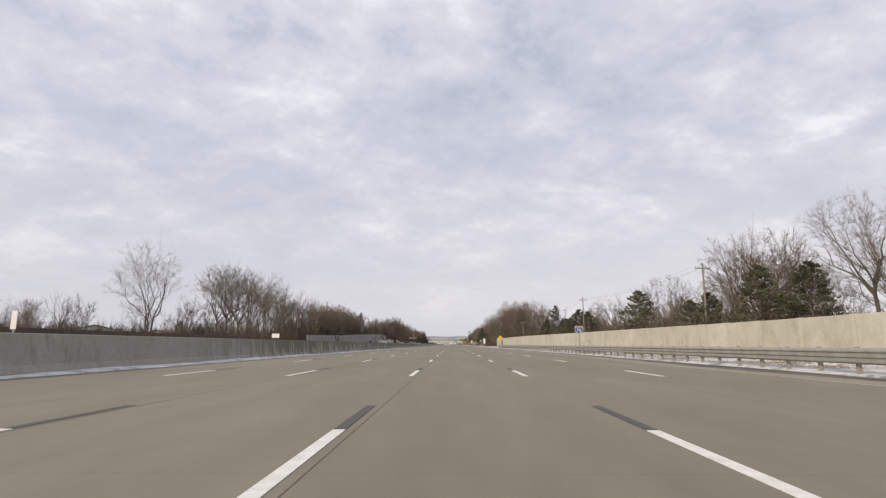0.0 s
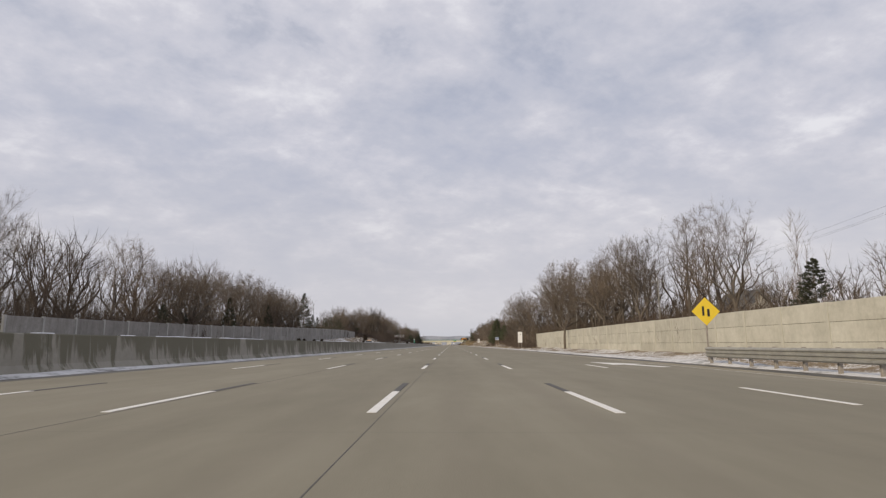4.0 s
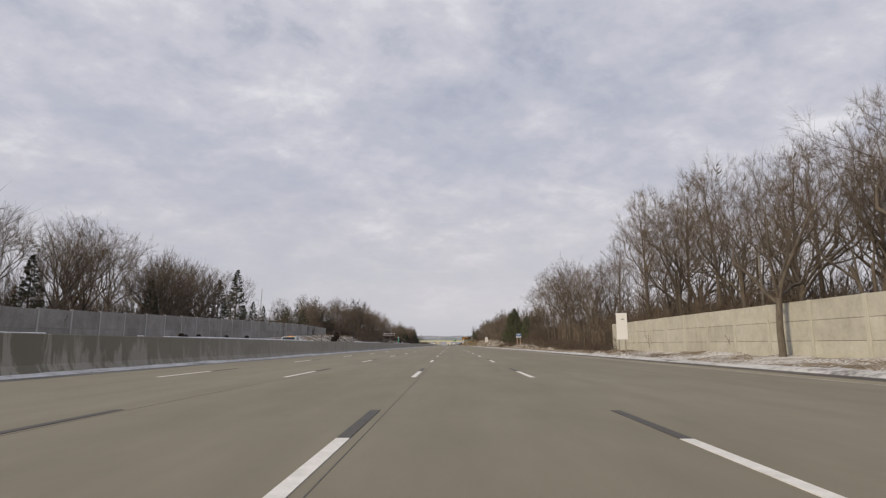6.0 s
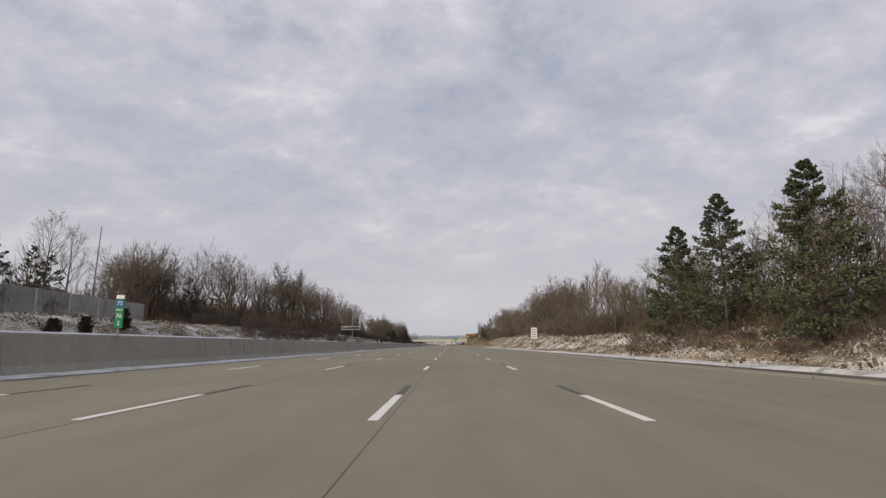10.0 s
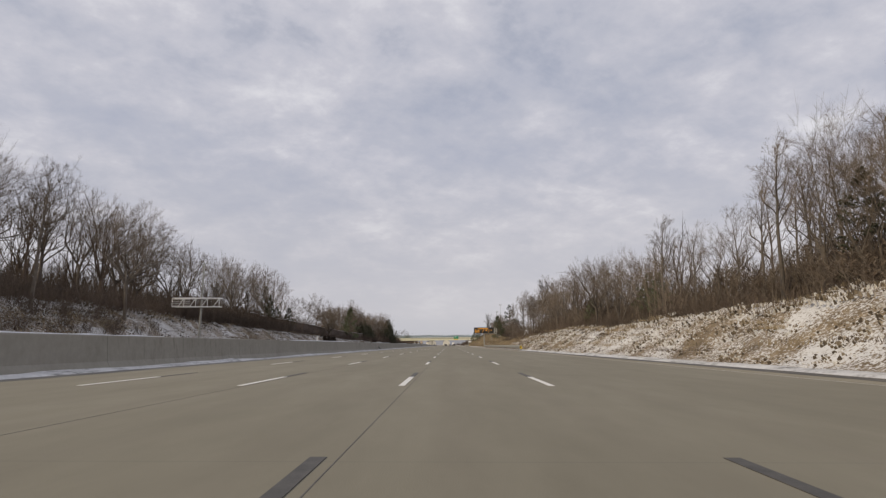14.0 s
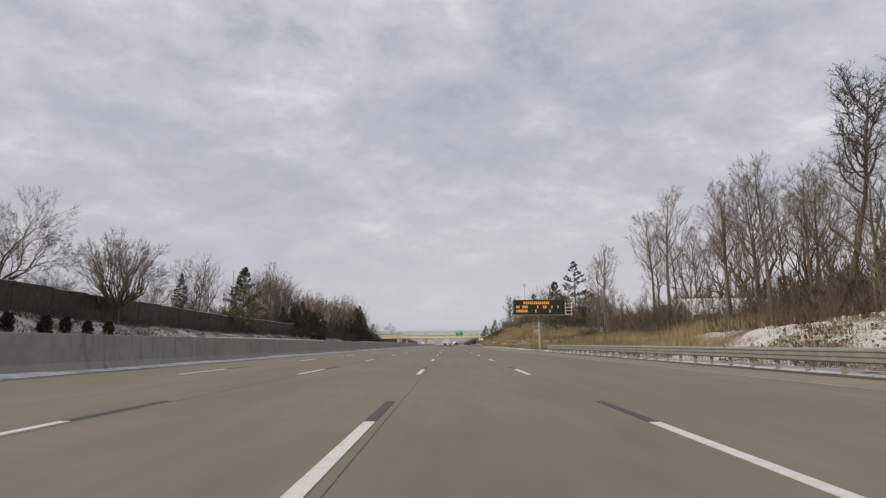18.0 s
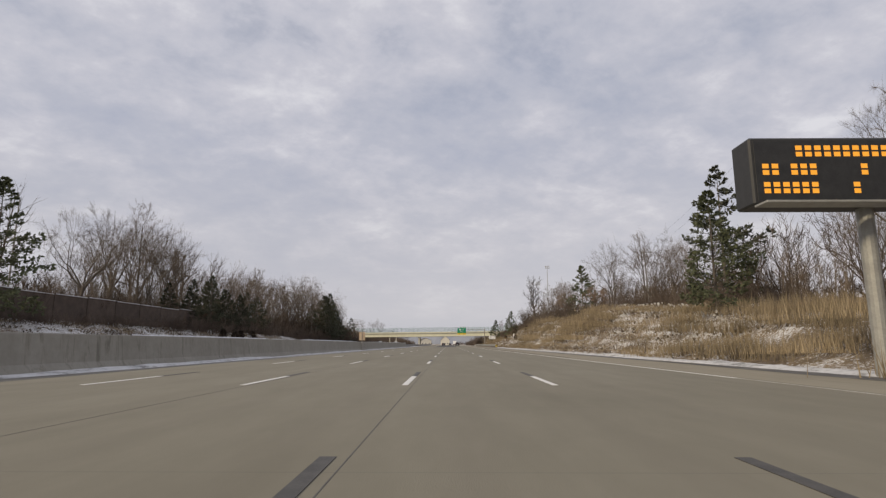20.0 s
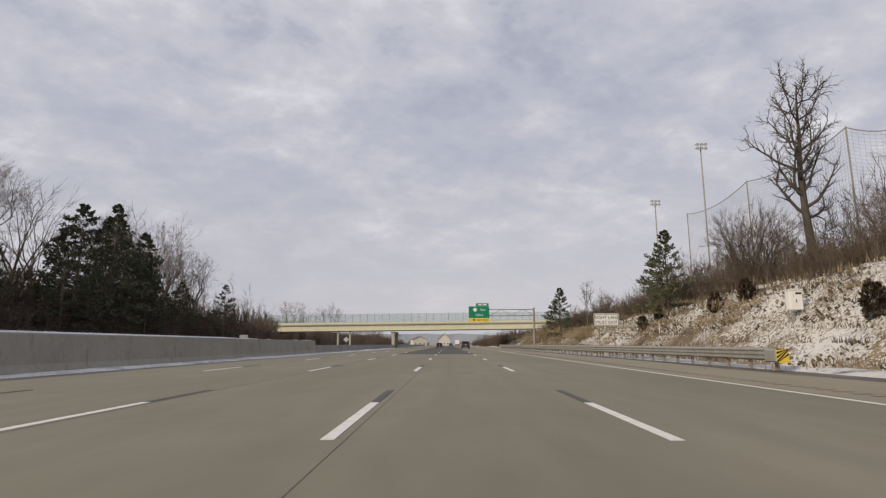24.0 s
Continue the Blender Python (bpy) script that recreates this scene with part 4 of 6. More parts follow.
def tree(kind, x, y, height, which=None, top=None, deep=False):
    """Plants a tree; top gives the height of its tip above the road instead of its own height."""
    g = land(x, y)
    if top is not None:
        height = top - g
    forms = KINDS[kind]
    meshes = forms[tree_rng.randrange(len(forms)) if which is None else which]
    s = height / NATIVE[kind]
    if deep:
        ob = new("woodland", JOINED[kind][forms.index(meshes)])
        ob.matrix_basis = pose(x, y, g - 0.15, 0, 0, tree_rng.uniform(0, 360)) @ Matrix.Scale(s, 4)
        return tagged(ob, "leafless trees crowded deep in the roadside wood", "woods", kind="stuff")
    ob = thing("conifer" if kind in ("spruce", "narrow_spruce", "bushy", "juniper", "pine", "open_pine", "sparse_pine") else "tree", x, y, g - 0.15, WORDS[kind], "tree", "trees beside the freeway", turn=tree_rng.uniform(0, 360), scale=s)
    put("trunk", meshes[0], ob)
    put("crown", meshes[1], ob)
    if len(meshes) > 2:
        put("leaves", meshes[2], ob, None, "clinging rust-brown leaves")
    return ob


def wood(y0, y1, step, xs, tops, kinds, seed, keep=0.28):
    """A belt of woodland along the road."""
    rng = random.Random(seed)
    y = y0
    while y < y1:
        x = rng.uniform(*xs)
        near = abs(x - (xs[0] if xs[0] > 0 else xs[1])) < keep * (xs[1] - xs[0])
        tree(rng.choice(kinds), x, y + rng.uniform(-step, step) * 0.5, rng.uniform(*tops), deep=not near or y > 962)
        y += step


def thicket_mesh(seed, length, depth, height, count, mat, stems=8, twigs=11, wide=0.016, base=0.016, lean=0.5):
    """Shrubs side by side: each a fan of arching stems from one root, hung with fine twigs to a rounded top."""
    rng = random.Random(seed)
    V, F = [], []
    for i in range(count):
        root = Vector((rng.uniform(-depth / 2, depth / 2), length * ((i + rng.random()) / count - 0.5), -0.3))
        tall = height * (0.75 + 0.5 * noise.noise((root.y * 0.25, root.x * 0.25, seed))) * rng.uniform(0.65, 1.1)
        for k in range(stems):
            a = root + Vector((rng.uniform(-0.4, 0.4), rng.uniform(-0.5, 0.5), 0))
            d = Vector((rng.uniform(-lean, lean), rng.uniform(-lean, lean), 1)).normalized()
            ln = tall * rng.uniform(0.55, 1.0) * (1.1 - 0.35 * math.hypot(d.x, d.y) / max(lean, 0.01))
            mid = a + d * ln * 0.55
            d2 = (d + Vector((rng.uniform(-0.3, 0.3), rng.uniform(-0.3, 0.3), 0))).normalized()
            tip = mid + d2 * ln * 0.45
            frustum(V, F, a, mid, base, base * 0.6, 3)
            frustum(V, F, mid, tip, base * 0.6, 0.0, 3)
            for q in range(twigs):
                u = 1 - rng.random() ** 1.4 * 0.85
                g, w = (a.lerp(mid, u / 0.55), d) if u < 0.55 else (mid.lerp(tip, (u - 0.55) / 0.45), d2)
                e = g + (side_way(w, rng.uniform(0.3, 0.9), rng) + Vector((0, 0, 0.15))) * (0.25 + ln * 0.16) * rng.uniform(0.5, 1.2)
                blade(V, F, g, e, wide, rng)
                f = g.lerp(e, rng.uniform(0.3, 0.8))
                blade(V, F, f, f + side_way(w, rng.uniform(0.4, 1.1), rng) * (0.15 + ln * 0.08), wide * 0.8, rng)
    return mesh_of("undergrowth", V, F, mat)


THICKETS = [thicket_mesh(k, 16, 6, 4.4, 24, M["brush"], 8, 12, 0.03) for k in (1, 2, 3)]
HEDGE = [thicket_mesh(k, 10, 3.2, 3.0, 20, M["brush"], 9, 12, 0.024, 0.014, 0.6) for k in (9, 10)]
POLES = [thicket_mesh(k, 17, 9, 11.0, 40, M["twig"], 2, 24, 0.04, 0.04, 0.14) for k in (4, 5, 6)]
# inner tangle, with the wood's shade put into its twig colour
FILL = [thicket_mesh(k, 17, 4, 9.5, 30, M["shaded_twig"], 3, 18, 0.09, 0.04, 0.25) for k in (7, 8)]


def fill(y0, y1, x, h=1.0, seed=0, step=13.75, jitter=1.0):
    """The tangle deep inside a wood that closes the view between its trees; its dark colour stands for the shade there.
    """
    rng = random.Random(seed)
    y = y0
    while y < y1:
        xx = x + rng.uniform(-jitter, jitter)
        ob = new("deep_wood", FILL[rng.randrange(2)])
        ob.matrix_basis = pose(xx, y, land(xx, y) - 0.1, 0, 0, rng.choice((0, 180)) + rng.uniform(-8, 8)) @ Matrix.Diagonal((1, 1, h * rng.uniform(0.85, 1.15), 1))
        tagged(ob, "leafless tangle deep inside the wood, coloured dark for its shade", "woods", kind="stuff")
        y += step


def undergrowth(y0, y1, x, h=1.0, seed=0, step=12.5, jitter=1.5):
    rng = random.Random(seed)
    y = y0
    while y < y1:
        xx = x + rng.uniform(-jitter, jitter)
        ob = new("undergrowth", THICKETS[rng.randrange(3)])
        ob.matrix_basis = pose(xx, y, land(xx, y) - 0.1, 0, 0, rng.choice((0, 180)) + rng.uniform(-8, 8)) @ Matrix.Diagonal((1, 1, h * rng.uniform(0.8, 1.2), 1))
        tagged(ob, "tangled leafless brown undergrowth at the edge of the wood", "bushes", kind="stuff")
        y += step


def hedge(y0, y1, x, h=1.0, seed=0, step=7.5):
    """Dense fine brush along a crest."""
    rng = random.Random(seed)
    y = y0
    while y < y1:
        xx = x + rng.uniform(-0.6, 0.6)
        ob = new("undergrowth", HEDGE[rng.randrange(2)])
        ob.matrix_basis = pose(xx, y, land(xx, y) - 0.1, 0, 0, rng.choice((0, 180)) + rng.uniform(-8, 8)) @ Matrix.Diagonal((1, 1, h * rng.uniform(0.8, 1.2), 1))
        tagged(ob, "dense low brown brush along the crest of the bank", "bushes", kind="stuff")
        y += step


def saplings(y0, y1, x, h=1.0, seed=0, step=12.5, jitter=2.0):
    """The crowded young growth that fills a wood behind its front trees."""
    rng = random.Random(seed)
    y = y0
    while y < y1:
        xx = x + rng.uniform(-jitter, jitter)
        ob = new("saplings", POLES[rng.randrange(3)])
        ob.matrix_basis = pose(xx, y, land(xx, y) - 0.1, 0, 0, rng.choice((0, 180)) + rng.uniform(-8, 8)) @ Matrix.Diagonal((1, 1, h * rng.uniform(0.8, 1.2), 1))
        tagged(ob, "crowded grey-brown leafless saplings deep in the wood", "woods", kind="stuff")
        y += step


# first stretch, left: two tall clumps, then a dense stand
tree("multi", -62, 113, 0, 0, top=23)
tree("scrub", -61, 128, 0, top=12)
for dx, dy, h in ((-62, 146, 23), (-61, 150, 23.5), (-60, 156, 23), (-63, 161.2, 25), (-60, 167.5, 24), (-64, 173.8, 25), (-61, 181.2, 25), (-66, 187.5, 24), (-60, 193.8, 23), (-63, 201.2, 22), (-66, 208.8, 21)):
    tree("multi" if int(dy) % 2 else "broad", dx, dy, 0, top=h)
wood(25, 137.5, 11.2, (-95, -75), (8, 12), ["broad", "scrub"], 1)
wood(75, 225, 11.2, (-58, -54), (4, 7), ["scrub"], 2)
for x, y, h in ((-60, 122.5, 5.5), (-58, 127.5, 5), (-56, 237.5, 8), (-55, 245, 6)):
    tree("spruce", x, y, h)
# left, behind the noise wall
wood(356.2, 431.2, 7.5, (-66, -56), (9, 14), ["broad", "scrub", "multi"], 31)
wood(206.2, 327.5, 4, (-68, -55), (16, 20), ["broad", "multi", "broad", "vase"], 3)
for x, y, top in ((-56, 270, 13), (-56, 300, 13), (-56, 341.2, 20.5), (-57, 332.5, 17), (-55, 351.2, 13), (-56, 362.5, 12.5), (-57, 253.8, 12)):
    tree("narrow_spruce", x, y, 0, top=top)
for x, y, top in ((-55, 395, 14.5), (-54, 400, 13.8), (-56, 406.2, 13.6), (-55, 372.5, 12.5), (-54, 378.8, 13.5), (-57, 385, 13)):
    tree("open_pine", x, y, 0, top=top)
for x, y, top in ((-57, 406.2, 20), (-56, 410, 19), (-60, 432.5, 21), (-61, 440, 21), (-58, 436.2, 19)):
    tree("tall" if y < 425 else "vase", x, y, 0, top=top)
tree("open_pine", -54.6, 445, 0, top=15)
for x, y, top in ((-58, 281.2, 22), (-59, 292.5, 22.5), (-61, 268.8, 21), (-63, 335, 22), (-61, 350, 21), (-65, 325, 22), (-60, 245, 20), (-60, 306.2, 21)):
    tree("broad", x, y, 0, 1 if y % 2 else 0, top=top)
# left wood on the bank
for x, y, top in ((-52, 530, 25), (-53, 538.8, 24.5), (-52, 546.2, 23.5), (-54, 553.8, 22.5), (-51, 561.2, 21), (-55, 522.5, 25), (-53, 515, 24), (-54, 506.2, 23.5), (-53, 497.5, 22.5), (-55, 488.8, 22), (-53, 570, 21)):
    tree("broad", x, y, 0, top=top)
wood(440, 587.5, 4, (-66, -51), (16, 20), ["broad", "tall", "multi", "broad"], 4)
wood(487.5, 537.5, 6.2, (-49, -41), (13, 17), ["broad", "tall"], 5)
for x, y, top in ((-52, 582.5, 22), (-52, 595, 22.5), (-51, 615, 23), (-53, 605, 20), (-52, 631.2, 20), (-50, 700, 19), (-51, 708, 18.5)):
    tree("broad", x, y, 0, top=top)
fill(585, 632, -53, 0.85, 441, 7)
fill(632, 750, -53, 0.5, 450, 7)
fill(585, 632, -58.5, 1.0, 444, 8)
fill(632, 750, -58.5, 0.6, 453, 8)
wood(590, 632, 5, (-60, -50), (9, 14), ["broad", "scrub", "tall", "multi"], 445, 0.6)
wood(632, 745, 5.5, (-60, -50), (5.5, 8), ["broad", "scrub", "multi"], 454, 0.6)
tree("wide", -49, 651, 0, top=19)
fill(550, 612, -47, 0.62, 446, 5, 0.8)
undergrowth(548, 615, -46.2, 1.3, 447, 5, 0.6)
hedge(552, 612, -44.8, 1.5, 448, 5)
undergrowth(612, 660, -44.8, 0.55, 443, 11, 0.5)
tree("narrow_spruce", -46, 603, 0, top=13.8)
tree("spruce", -46, 620, 0, top=11.6)
for x, y, top in ((-47, 580, 20.9), (-47.5, 590.5, 20.9), (-47, 607, 21.5)):
    tree("broad", x, y, 0, top=top)
tree("vase", -43.8, 665, 0, top=16.8)
tree("sparse_pine", -44.5, 711, 0, top=17.5)
tree("narrow_spruce", -48.5, 691, 0, top=13.7)
tree("spruce", -50, 621.2, 0, top=12)

for x, y, top in ((-50, 685, 13), (-53, 650, 12), (-50, 700, 12)):
    tree("scrub", x, y, 0, top=top)
tree("narrow_spruce", -52, 617.5, 0, top=17.5)
wood(732.5, 900, 4, (-66, -46), (16, 21), ["broad", "multi", "tall"], 6)
for x, y, top in ((-48, 752, 11.5), (-46.5, 756.5, 11), (-47.5, 760, 13), (-46, 764.5, 14.2), (-48.5, 768, 13.5), (-45.5, 770.5, 12), (-47.5, 774, 12.5), (-45.5, 778, 11.7), (-47, 786, 13), (-47, 793, 12.5), (-44, 852.5, 17.8), (-43, 857.5, 19), (-45, 861.2, 18.5), (-44, 866.2, 17), (-42, 847.5, 14), (-46, 871.2, 15), (-41, 862.5, 12), (-43, 876.2, 11), (-45, 840, 14)):
    tree("spruce", x, y, 0, top=top)
for x, y, top in ((-44, 836.2, 21), (-47, 830, 23), (-49, 842.5, 22)):
    tree("broad", x, y, 0, top=top)
for x, y, top in ((-48, 753, 22), (-49, 747, 21), (-47.5, 784, 19), (-51, 795, 20), (-47, 806, 19.5), (-52, 815, 20), (-47, 824, 19), (-54, 775, 17)):
    tree("broad", x, y, 0, top=top)
tree("broad", -45, 875, 0, 2, top=22.5)
tree("broad", -44, 883.5, 0, 0, top=18)
tree("open_pine", -40.5, 887.5, 0, top=11.8)
fill(812.5, 918.8, -43.5, 0.55, 431, 10)
fill(812.5, 922.5, -47, 1.1, 432, 9)
undergrowth(895, 932.5, -42, 1.1, 433, 7.5, 2)
undergrowth(900, 935, -38.5, 0.8, 434, 7.5, 1)
tree("scrub", -41, 902.5, 0, top=7.5)
tree("rust", -42, 912.5, 0, top=7.5)
tree("rust", -44, 922.5, 0, top=8)
tree("scrub", -45, 930, 0, top=8.5)
tree("broad", -52, 968.8, 0, top=16)

# right, behind the concrete wall
for kind, x, y, top in (("bushy", 26.8, 48.8, 8.0), ("bushy", 29.5, 46, 7.9), ("scrub", 30.5, 51.2, 7.2), ("vase", 32, 57.5, 14.0), ("broad", 37, 48.8, 15.6), ("bushy", 25.5, 60, 5.8), ("bushy", 25.5, 55.6, 6.2),
                        ("scrub", 29, 72.5, 7.5), ("bushy", 26.3, 78.8, 8.6), ("broad", 31, 81.2, 11.7), ("multi", 32, 92.5, 8.0), ("bushy", 27, 111.9, 7.6), ("bushy", 27.5, 121.2, 8.6), ("bushy", 26.5, 126.2, 7.0), ("broad", 33, 113.8, 12.0), ("broad", 36, 107.5, 12.5),
                        ("spruce", 27, 146.2, 11.2), ("bushy", 25.6, 151.2, 7.6), ("bushy", 28.5, 141.2, 7.6), ("narrow_spruce", 26.5, 160, 9.0), ("open_pine", 30, 135, 9), ("multi", 36, 140, 12), ("spruce", 29, 175, 8)):
    tree(kind, x, y, 0, top=top)
wood(25, 212.5, 7.5, (34, 52), (7.5, 11), ["scrub", "broad", "scrub"], 7)
wood(187.5, 268, 3.6, (25, 40), (13, 17), ["broad", "tall", "multi", "broad"], 8)
for kind, x, y, top in (("broad", 25, 245, 18.5), ("broad", 25.5, 238.5, 17), ("multi", 26, 232, 18), ("broad", 26, 226, 19), ("broad", 25, 258, 18.5), ("tall", 26, 216, 18), ("broad", 27, 208, 18)):
    tree(kind, x, y, 0, top=top)
tree("broad", 20.6, 233, 0, 3, top=14.2)
for x, y, top in ((26, 300, 16.5), (24, 295, 15), (28, 306.2, 18), (29, 297.5, 17), (26, 470, 15.8), (27, 465, 17), (25, 476.2, 15), (28, 460, 17), (24.5, 485, 14), (26, 492.5, 15),
                  (26, 520, 13), (26, 533.8, 12.5), (27, 542.5, 14), (25.5, 551.2, 13), (25, 569, 16.5), (25, 583, 16.3)):
    tree("tall" if int(y) % 3 else "broad", x, y, 0, top=top)
# woods past the wall's end
wood(275, 315, 4, (21.5, 34), (8, 15), ["tall", "broad", "multi", "scrub"], 9)
for x, y, top in ((24.5, 261.2, 16), (30, 231.2, 16), (28.3, 263.8, 22), (26, 271.2, 22), (28, 277.5, 19), (31, 267.5, 21), (27, 287.5, 19), (25, 258.8, 19), (29, 241.2, 18), (31, 247.5, 20), (27, 253.8, 20), (33, 237.5, 18), (28, 233.8, 16)):
    tree("tall" if int(y) % 3 else "broad", x, y, 0, top=top)
for x, y, top in ((25, 311, 19.5), (22, 302, 17), (22.5, 307.5, 17.5), (21.5, 314, 16.5), (21.5, 321, 15.5), (24, 318, 17)):
    tree("broad", x, y, 0, top=top)
wood(325, 355, 4, (21, 34), (5.5, 8), ["broad", "scrub", "multi"], 10)
wood(355, 392.5, 3.2, (23, 31), (8, 11.5), ["broad", "multi", "scrub"], 110)
for x, y, top, w in ((18.6, 358.8, 10.8, 0), (19.6, 370.6, 12.2, 1), (19.2, 377.5, 11.2, 0), (21, 353.8, 9, 1)):
    tree("pine", x, y, 0, w, top=top)
for x, y, top in ((27, 362.5, 13.5), (25, 370, 13), (29, 375, 13.5), (26, 355, 12), (30, 357.5, 13)):
    tree("broad", x, y, 0, top=top)
wood(382.5, 440, 4.2, (22, 36), (7, 11), ["scrub", "scrub", "broad", "multi"], 11)
wood(437.5, 500, 3.8, (23, 36), (11, 15), ["tall", "tall", "broad", "tall"], 41)
wood(452, 500, 2.6, (24, 33), (11, 13.5), ["tall", "tall", "multi"], 141, 0.7)
wood(493.8, 587.5, 4.5, (22, 38), (9, 13.5), ["tall", "broad", "tall", "scrub", "multi"], 12)
for x, y, top in ((26, 497.5, 15.5), (28, 503.8, 16), (25.5, 506.2, 14.5), (29, 496.2, 16.5), (27, 512.5, 14.5), (30, 508.8, 16), (24.5, 455, 15.5), (25.5, 470, 16)):
    tree("tall", x, y, 0, top=top)
tree("open_pine", 25, 493.8, 0, top=11.8)
for x, y, top in ((26, 530, 10), (27.5, 537.5, 11), (26, 563.8, 9.5)):
    tree("sparse_pine", x, y, 0, top=top)
for x, y, top in ((26, 658.8, 20.5), (27, 666.2, 19.5)):
    tree("tall", x, y, 0, top=top)
wood(587.5, 642, 3.0, (24, 40), (12, 16), ["tall", "tall", "tall", "broad"], 13, 0.5)
wood(642, 684, 3.4, (33, 42), (13, 17), ["tall", "tall", "broad"], 113, 0.5)
for x, y, top in ((26, 597.5, 16), (28, 605, 17.5), (27, 612.5, 17), (29.5, 593.8, 18), (26.5, 621.2, 17), (29, 617.5, 18), (28, 628.8, 17)):
    tree("tall" if int(y) % 2 else "broad", x, y, 0, top=top)
tree("wide", 26, 557.5, 0, top=17)
tree("open_pine", 28, 567, 0, top=11)
tree("open_pine", 28.5, 573, 0, top=10.5)
for x, y, top in ((25.5, 637, 17.5), (27, 641, 17), (26, 645, 17), (28, 648.5, 17.5), (25, 683, 17.5), (25.8, 690, 16.5)):
    tree("tall", x, y, 0, top=top)
tree("sparse_pine", 20.5, 701.2, 0, top=13.2)
wood(690, 765, 5.6, (25, 36), (6, 9.5), ["scrub", "scrub", "multi"], 14)
tree("open_pine", 27, 712.5, 0, top=19)
tree("sparse_pine", 27, 771.2, 0, top=17)
tree("rust", 26, 755, 0, top=12)
tree("rust", 27.5, 786, 0, top=13.5)
for x, y, top in ((27, 746.2, 12), (28.5, 752.5, 12), (26.5, 723.5, 13), (27, 716.2, 13.5), (29, 761.2, 12), (25, 594, 15)):
    tree("broad", x, y, 0, top=top)
tree("oak", 27, 630.5, 0, 1, top=20)
tree("broad", 27, 792, 0, 3, top=17)
tree("broad", 27.5, 787, 0, 1, top=16)
tree("broad", 26.5, 782, 0, 2, top=15.5)
tree("broad", 28.5, 801.2, 0, 1, top=10.5)
undergrowth(707.5, 800, 27, 1.3, 511, 8.8)
tree("multi", 24.3, 742, 0, 0, top=17.2)
tree("tall", 25.2, 730, 0, top=15.8)
tree("multi", 25.5, 780, 0, top=13)
tree("tall", 24, 801.2, 0, top=12)
tree("oak", 26.5, 827.5, 0, 0, top=20.8).rotation_euler = (0, 0, 0.25)
tree("vase", 24.6, 832.5, 0, top=13)
tree("multi", 27, 820, 0, top=11)
tree("multi", 28, 813.8, 0, top=12)
tree("scrub", 25, 816.2, 0, top=10)
tree("scrub", 25.5, 838.8, 0, top=10)
saplings(802.5, 918.8, 27.5, 0.55, 85, 7.5, 1.5)
saplings(802.5, 918.8, 31, 0.6, 86, 8.8, 1.5)

wood(762.5, 900, 6.2, (24, 34), (3.5, 6.5), ["scrub"], 15)
wood(806.2, 875, 6.2, (26, 33), (7, 10), ["scrub", "multi"], 25)
tree("sparse_pine", 20, 838.8, 0, 0, top=11.6)
tree("rust", 21.5, 841.2, 0, top=8)
tree("sparse_pine", 18.5, 881.2, 0, 0, top=10.5)
tree("tall", 19, 865, 0, top=10)
# beyond the bridge
undergrowth(952, 1180, -38, 1.5, 601, 9, 2)
undergrowth(952, 1180, -42, 2.0, 602, 10, 2)
fill(960, 1250, -45, 0.7, 603, 10, 3)
undergrowth(952, 1180, 19, 1.1, 604, 9, 2)
undergrowth(952, 1180, 24, 1.5, 605, 10, 2)
fill(975, 1300, 28, 0.5, 606, 12, 3)
wood(968.8, 1375, 20, (-90, -46), (9, 16), ["broad", "multi"], 16)
wood(968.8, 1375, 18.8, (24, 70), (5, 10), ["broad", "multi", "scrub"], 17)
tree("broad", -42, 987.5, 0, top=17)

# undergrowth along the woods' edges
undergrowth(437.5, 600, -49, 0.9, 1)
undergrowth(750, 918.8, -47, 1.0, 2)
undergrowth(600, 745, -49.5, 1.3, 2)
hedge(655, 745, -44.5, 0.7, 505)
undergrowth(737.5, 918.8, -50, 1.6, 21)
undergrowth(752, 850, -45.2, 0.9, 22, 6, 0.8)
fill(750, 850, -48.5, 0.6, 449, 8)
undergrowth(600, 737.5, -52, 1.2, 24)
undergrowth(25, 195, -50, 0.8, 3)
undergrowth(118, 195, -54, 1.1, 4, 8)
undergrowth(75, 200, -63, 1.1, 35)
undergrowth(50, 75, 33, 1.6, 36, 7.5)
undergrowth(55, 187.5, 26.5, 1.2, 37, 8.8, 0.8)
undergrowth(55, 187.5, 31, 1.6, 137, 8.8)
undergrowth(265, 312.5, 25, 1.1, 5)
undergrowth(187.5, 268, 28.5, 1.7, 20, 8.8)
undergrowth(187.5, 268, 26.2, 1.6, 38, 8.8, 0.6)
fill(206.2, 258.8, 27, 0.75, 39, 10)
fill(250, 292, 28, 0.95, 40, 7)
undergrowth(250, 274, 26.3, 2.0, 41, 5, 0.6)
saplings(244, 286, 27.5, 0.9, 161, 8, 1.0)
undergrowth(381.2, 500, 27, 1.5, 22)
undergrowth(500, 681.2, 28, 1.3, 9)
undergrowth(800, 918.8, 28, 1.4, 26)
undergrowth(750, 918.8, 25.5, 1.0, 27)
undergrowth(975, 1250, -48, 1.4, 13, 17.5)
undergrowth(975, 1250, 34, 1.1, 14, 17.5)

